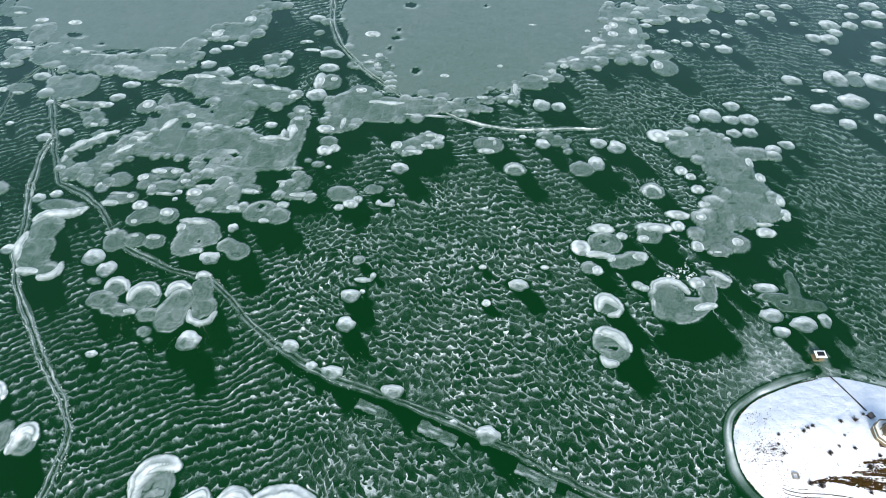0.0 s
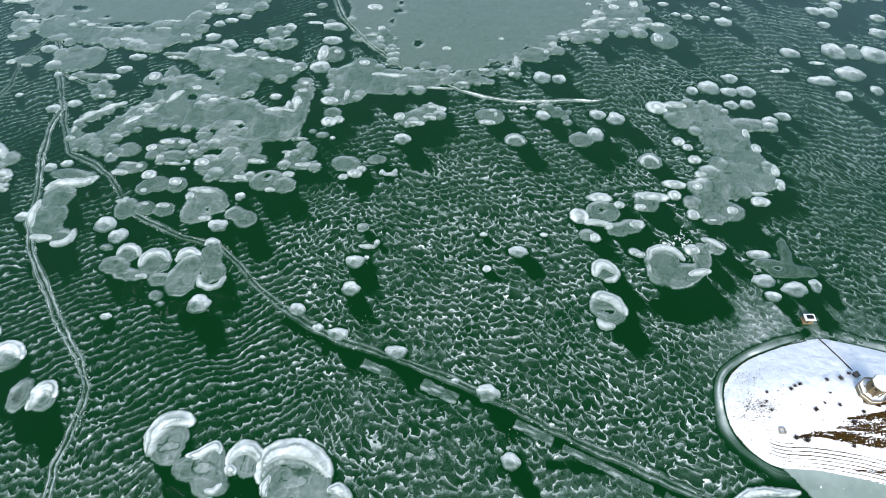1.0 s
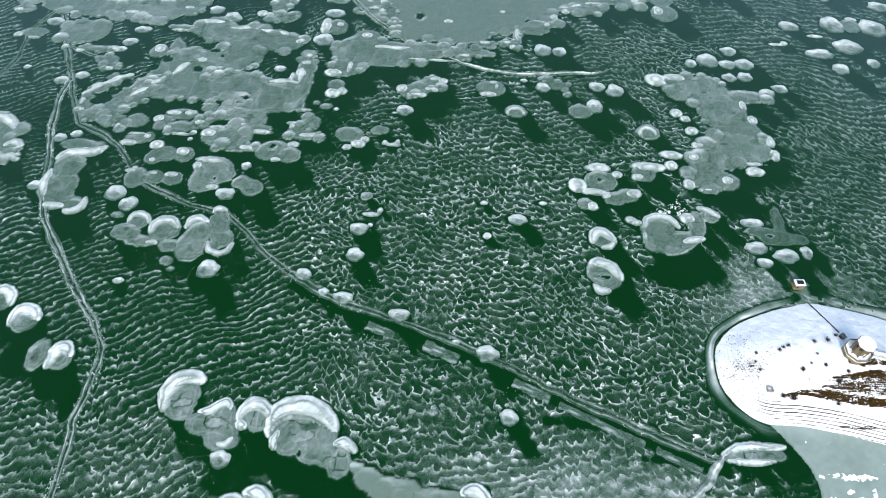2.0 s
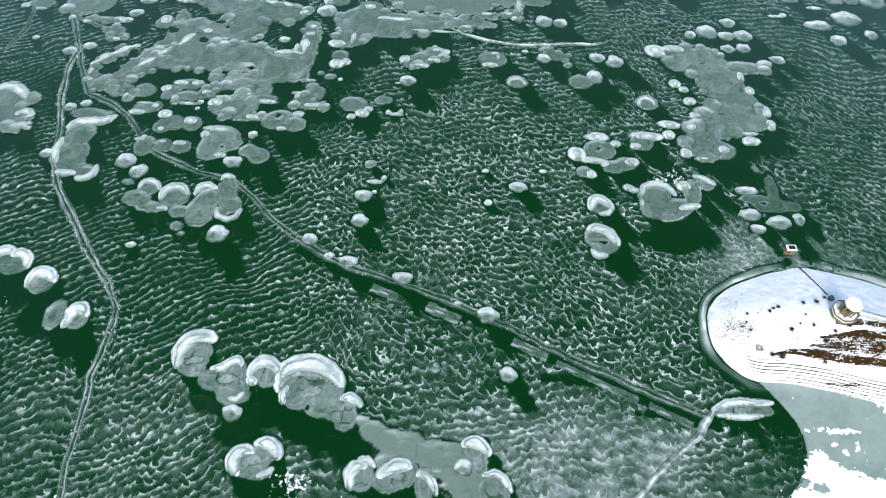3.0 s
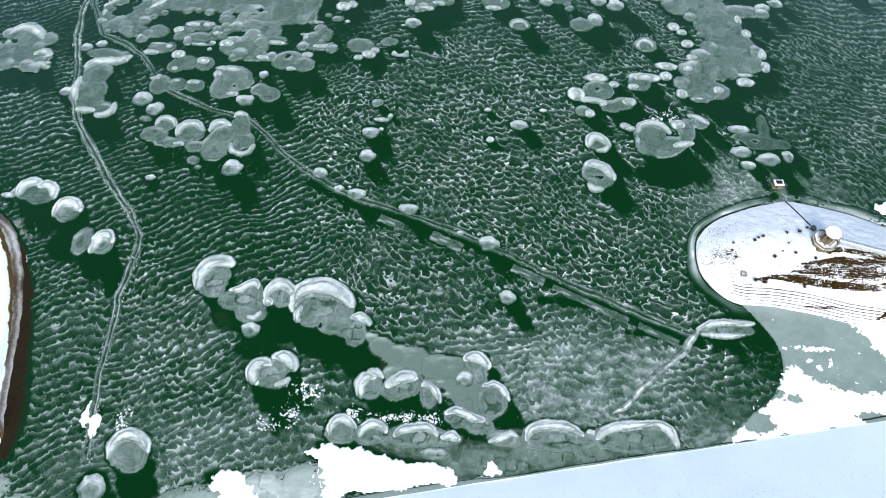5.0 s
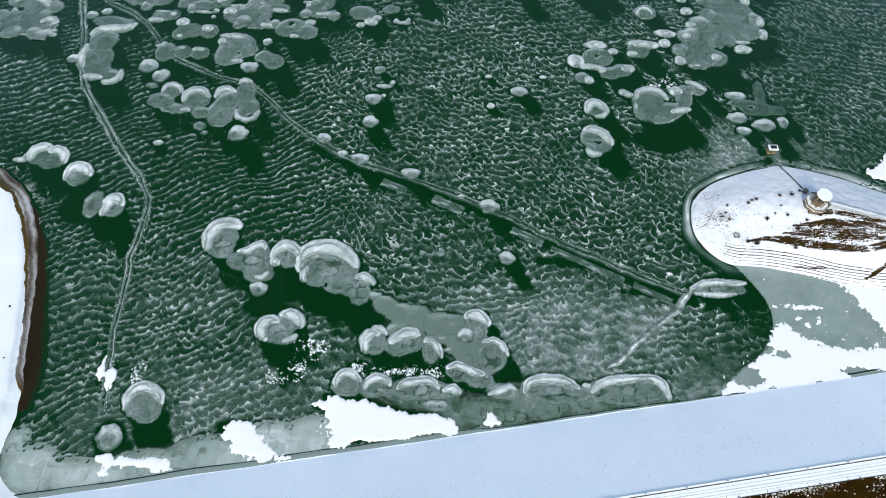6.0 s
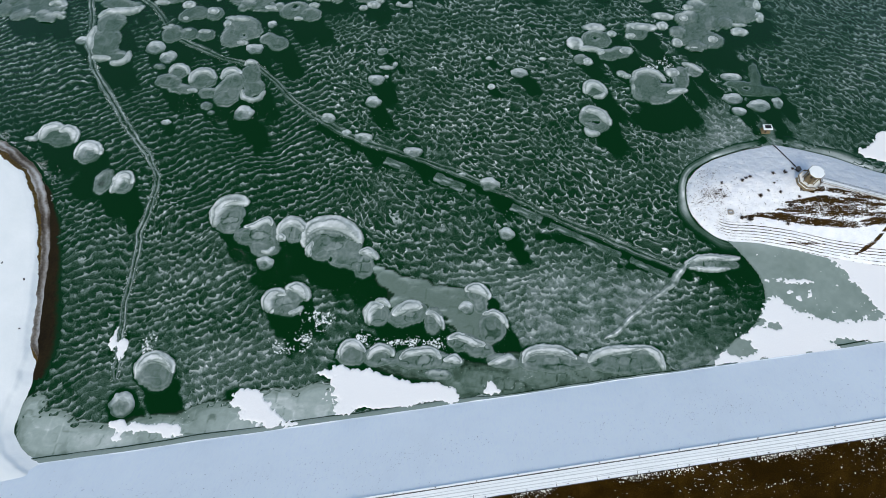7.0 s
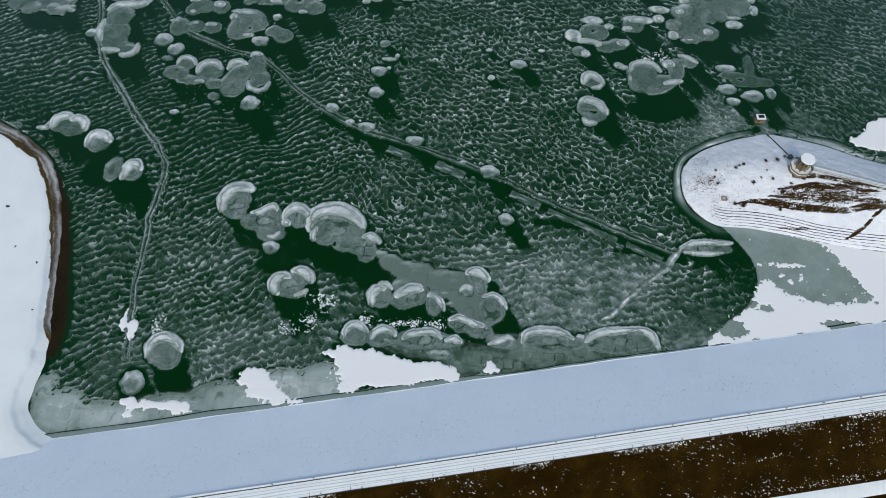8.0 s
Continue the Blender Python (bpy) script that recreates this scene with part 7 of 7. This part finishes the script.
# a few dark stones lie on the snow of the western bank
for k, (x, y, size) in enumerate(((-221.3, 48.0, 0.75), (-209.4, 27.2, 0.45), (-196.6, 20.1, 0.55), (-189.8, -2.8, 0.4))):
    h, _, _ = west_shape(np.array([x]), np.array([y]))
    bm = bmesh.new()
    bmesh.ops.create_icosphere(bm, subdivisions=2, radius=1.0)
    pick = random.Random(40 + k)
    for vert in bm.verts:
        vert.co *= pick.uniform(0.8, 1.15)
    me = bpy.data.meshes.new("stone")
    bm.to_mesh(me)
    bm.free()
    me.materials.append(STONE)
    ob = new("stone", me)
    ob.matrix_basis = pose(x, y, float(h[0]) + 0.15 * size, 0, 0, 63 * k) @ Matrix.Diagonal((size * 1.3, size * 0.8, size * 0.6, 1))
    tagged(ob, "small dark stone half buried in bank snow", "stone", "stones on the bank")


# ---- bushes on the headland ----
def bush_mesh(seed):
    pick = random.Random(seed)
    bm = bmesh.new()
    for _ in range(70):
        a, tilt, long = pick.uniform(0, 360), pick.uniform(5, 65), pick.uniform(0.8, 1.5)
        m = pose(pick.uniform(-0.3, 0.3), pick.uniform(-0.3, 0.3), 0, 0, 0, a) @ pose(0, 0, 0, 0, tilt, 0) @ Matrix.Translation((0, 0, long / 2))
        bmesh.ops.create_cone(bm, cap_ends=False, segments=3, radius1=0.055, radius2=0.015, depth=long, matrix=m)
        for _ in range(2):
            n = m @ pose(0, 0, pick.uniform(-0.1, 0.35) * long, pick.uniform(-50, 50), pick.uniform(-50, 50), 0) @ Matrix.Translation((0, 0, 0.25))
            bmesh.ops.create_cone(bm, cap_ends=False, segments=3, radius1=0.035, radius2=0.01, depth=0.55, matrix=n)
    me = bpy.data.meshes.new("bush")
    bm.to_mesh(me)
    bm.free()
    me.materials.append(TWIG)
    return me


BUSHES = [(147.0, 100.7, 1.0), (152.6, 101.7, 1.1), (157.0, 104.3, 0.9), (146.3, 94.7, 0.6), (143.4, 90.6, 0.7), (148.7, 89.9, 0.9), (139.8, 88.1, 1.2), (152.7, 83.7, 1.4), (132.2, 96.3, 1.0), (136.1, 98.4, 1.0),
          (134.0, 97.6, 0.8), (131.0, 77.4, 1.2), (135.0, 76.8, 1.4), (151.8, 75.3, 1.0), (156.7, 87.5, 0.9), (164.8, 87.3, 1.0), (122.9, 94.8, 0.8), (123.2, 87.6, 0.8), (122.0, 91.0, 0.7)]
SHRUBS = [bush_mesh(k) for k in range(3)]
for k, (x, y, size) in enumerate(BUSHES):
    h, _ = peninsula_height(np.array([x]), np.array([y]))
    ob = new("bush", SHRUBS[k % 3])
    ob.matrix_basis = pose(x, y, float(h[0]) - 0.05, 0, 0, 47 * k) @ Matrix.Diagonal((size, size, size * 0.9, 1))
    tagged(ob, "small leafless brown bush in the snow", "bush", "bushes on the headland")


# along the dam's foot: a lip of snow, a strip of grey ice and a thin dark gap
def foot_strip(name, rows_of, material, label, category, attributes=None, s0=-190.0, s1=260.0):
    s = np.arange(s0, s1, 1.0)
    rows = []
    for d, z in rows_of(s):
        x, y = dam_place(s, d)
        rows.append(np.stack([x, y, z + 0 * s], axis=1))
    ob = mesh_object(name, np.concatenate(rows), grid_faces(len(s), len(rows)), material, None, None if attributes is None else {k: np.full(len(s) * len(rows), v) for k, v in attributes.items()})
    return tagged(ob, label, category, kind="structure")


def foot_wander(s):
    return (wave(s, s * 0, 22, 95) - 0.5) * 1.9 + (wave(s, s * 0, 6, 96) - 0.5) * 0.7


def foot_edge(s):
    return 33.9 + 1.5 * ease(45, 15, s) + 1.2 * ease(150, 175, s) + 0.6 * foot_wander(s)


foot_strip("trim", lambda s: [(32.85 + 0.3 * foot_wander(s), 0.32), (33.0 + 0.3 * foot_wander(s), 0.34 + 0.22 * ease(0.3, 0.7, wave(s, s * 0, 4, 99))), (33.12 + 0.3 * foot_wander(s), 0.50), (33.3 + 0.3 * foot_wander(s), 0.2)], FACE_SNOW, "white lip of snow along the waterline", "snow")
foot_strip("ice_foot", lambda s: [(33.1, 0.28), (33.6, 0.28), (foot_edge(s), 0.24), (foot_edge(s) + 0.3, 0.0)], SHORE, "narrow strip of grey ice at the dam's foot", "ice", {"snow": 0.57, "even": 0.4})
foot_strip("shore_gap", lambda s: [(foot_edge(s) - 0.12 - 0.22 * ease(0.3, 0.7, wave(s, s * 0, 13, 97)), 0.275), (foot_edge(s) + 0.06 + 0.3 * ease(30, 60, s) * wave(s, s * 0, 5, 98), 0.27)], SHORE, "dark wet gap in the ice along the dam", "gap", {"snow": 0.07, "even": 0.6})
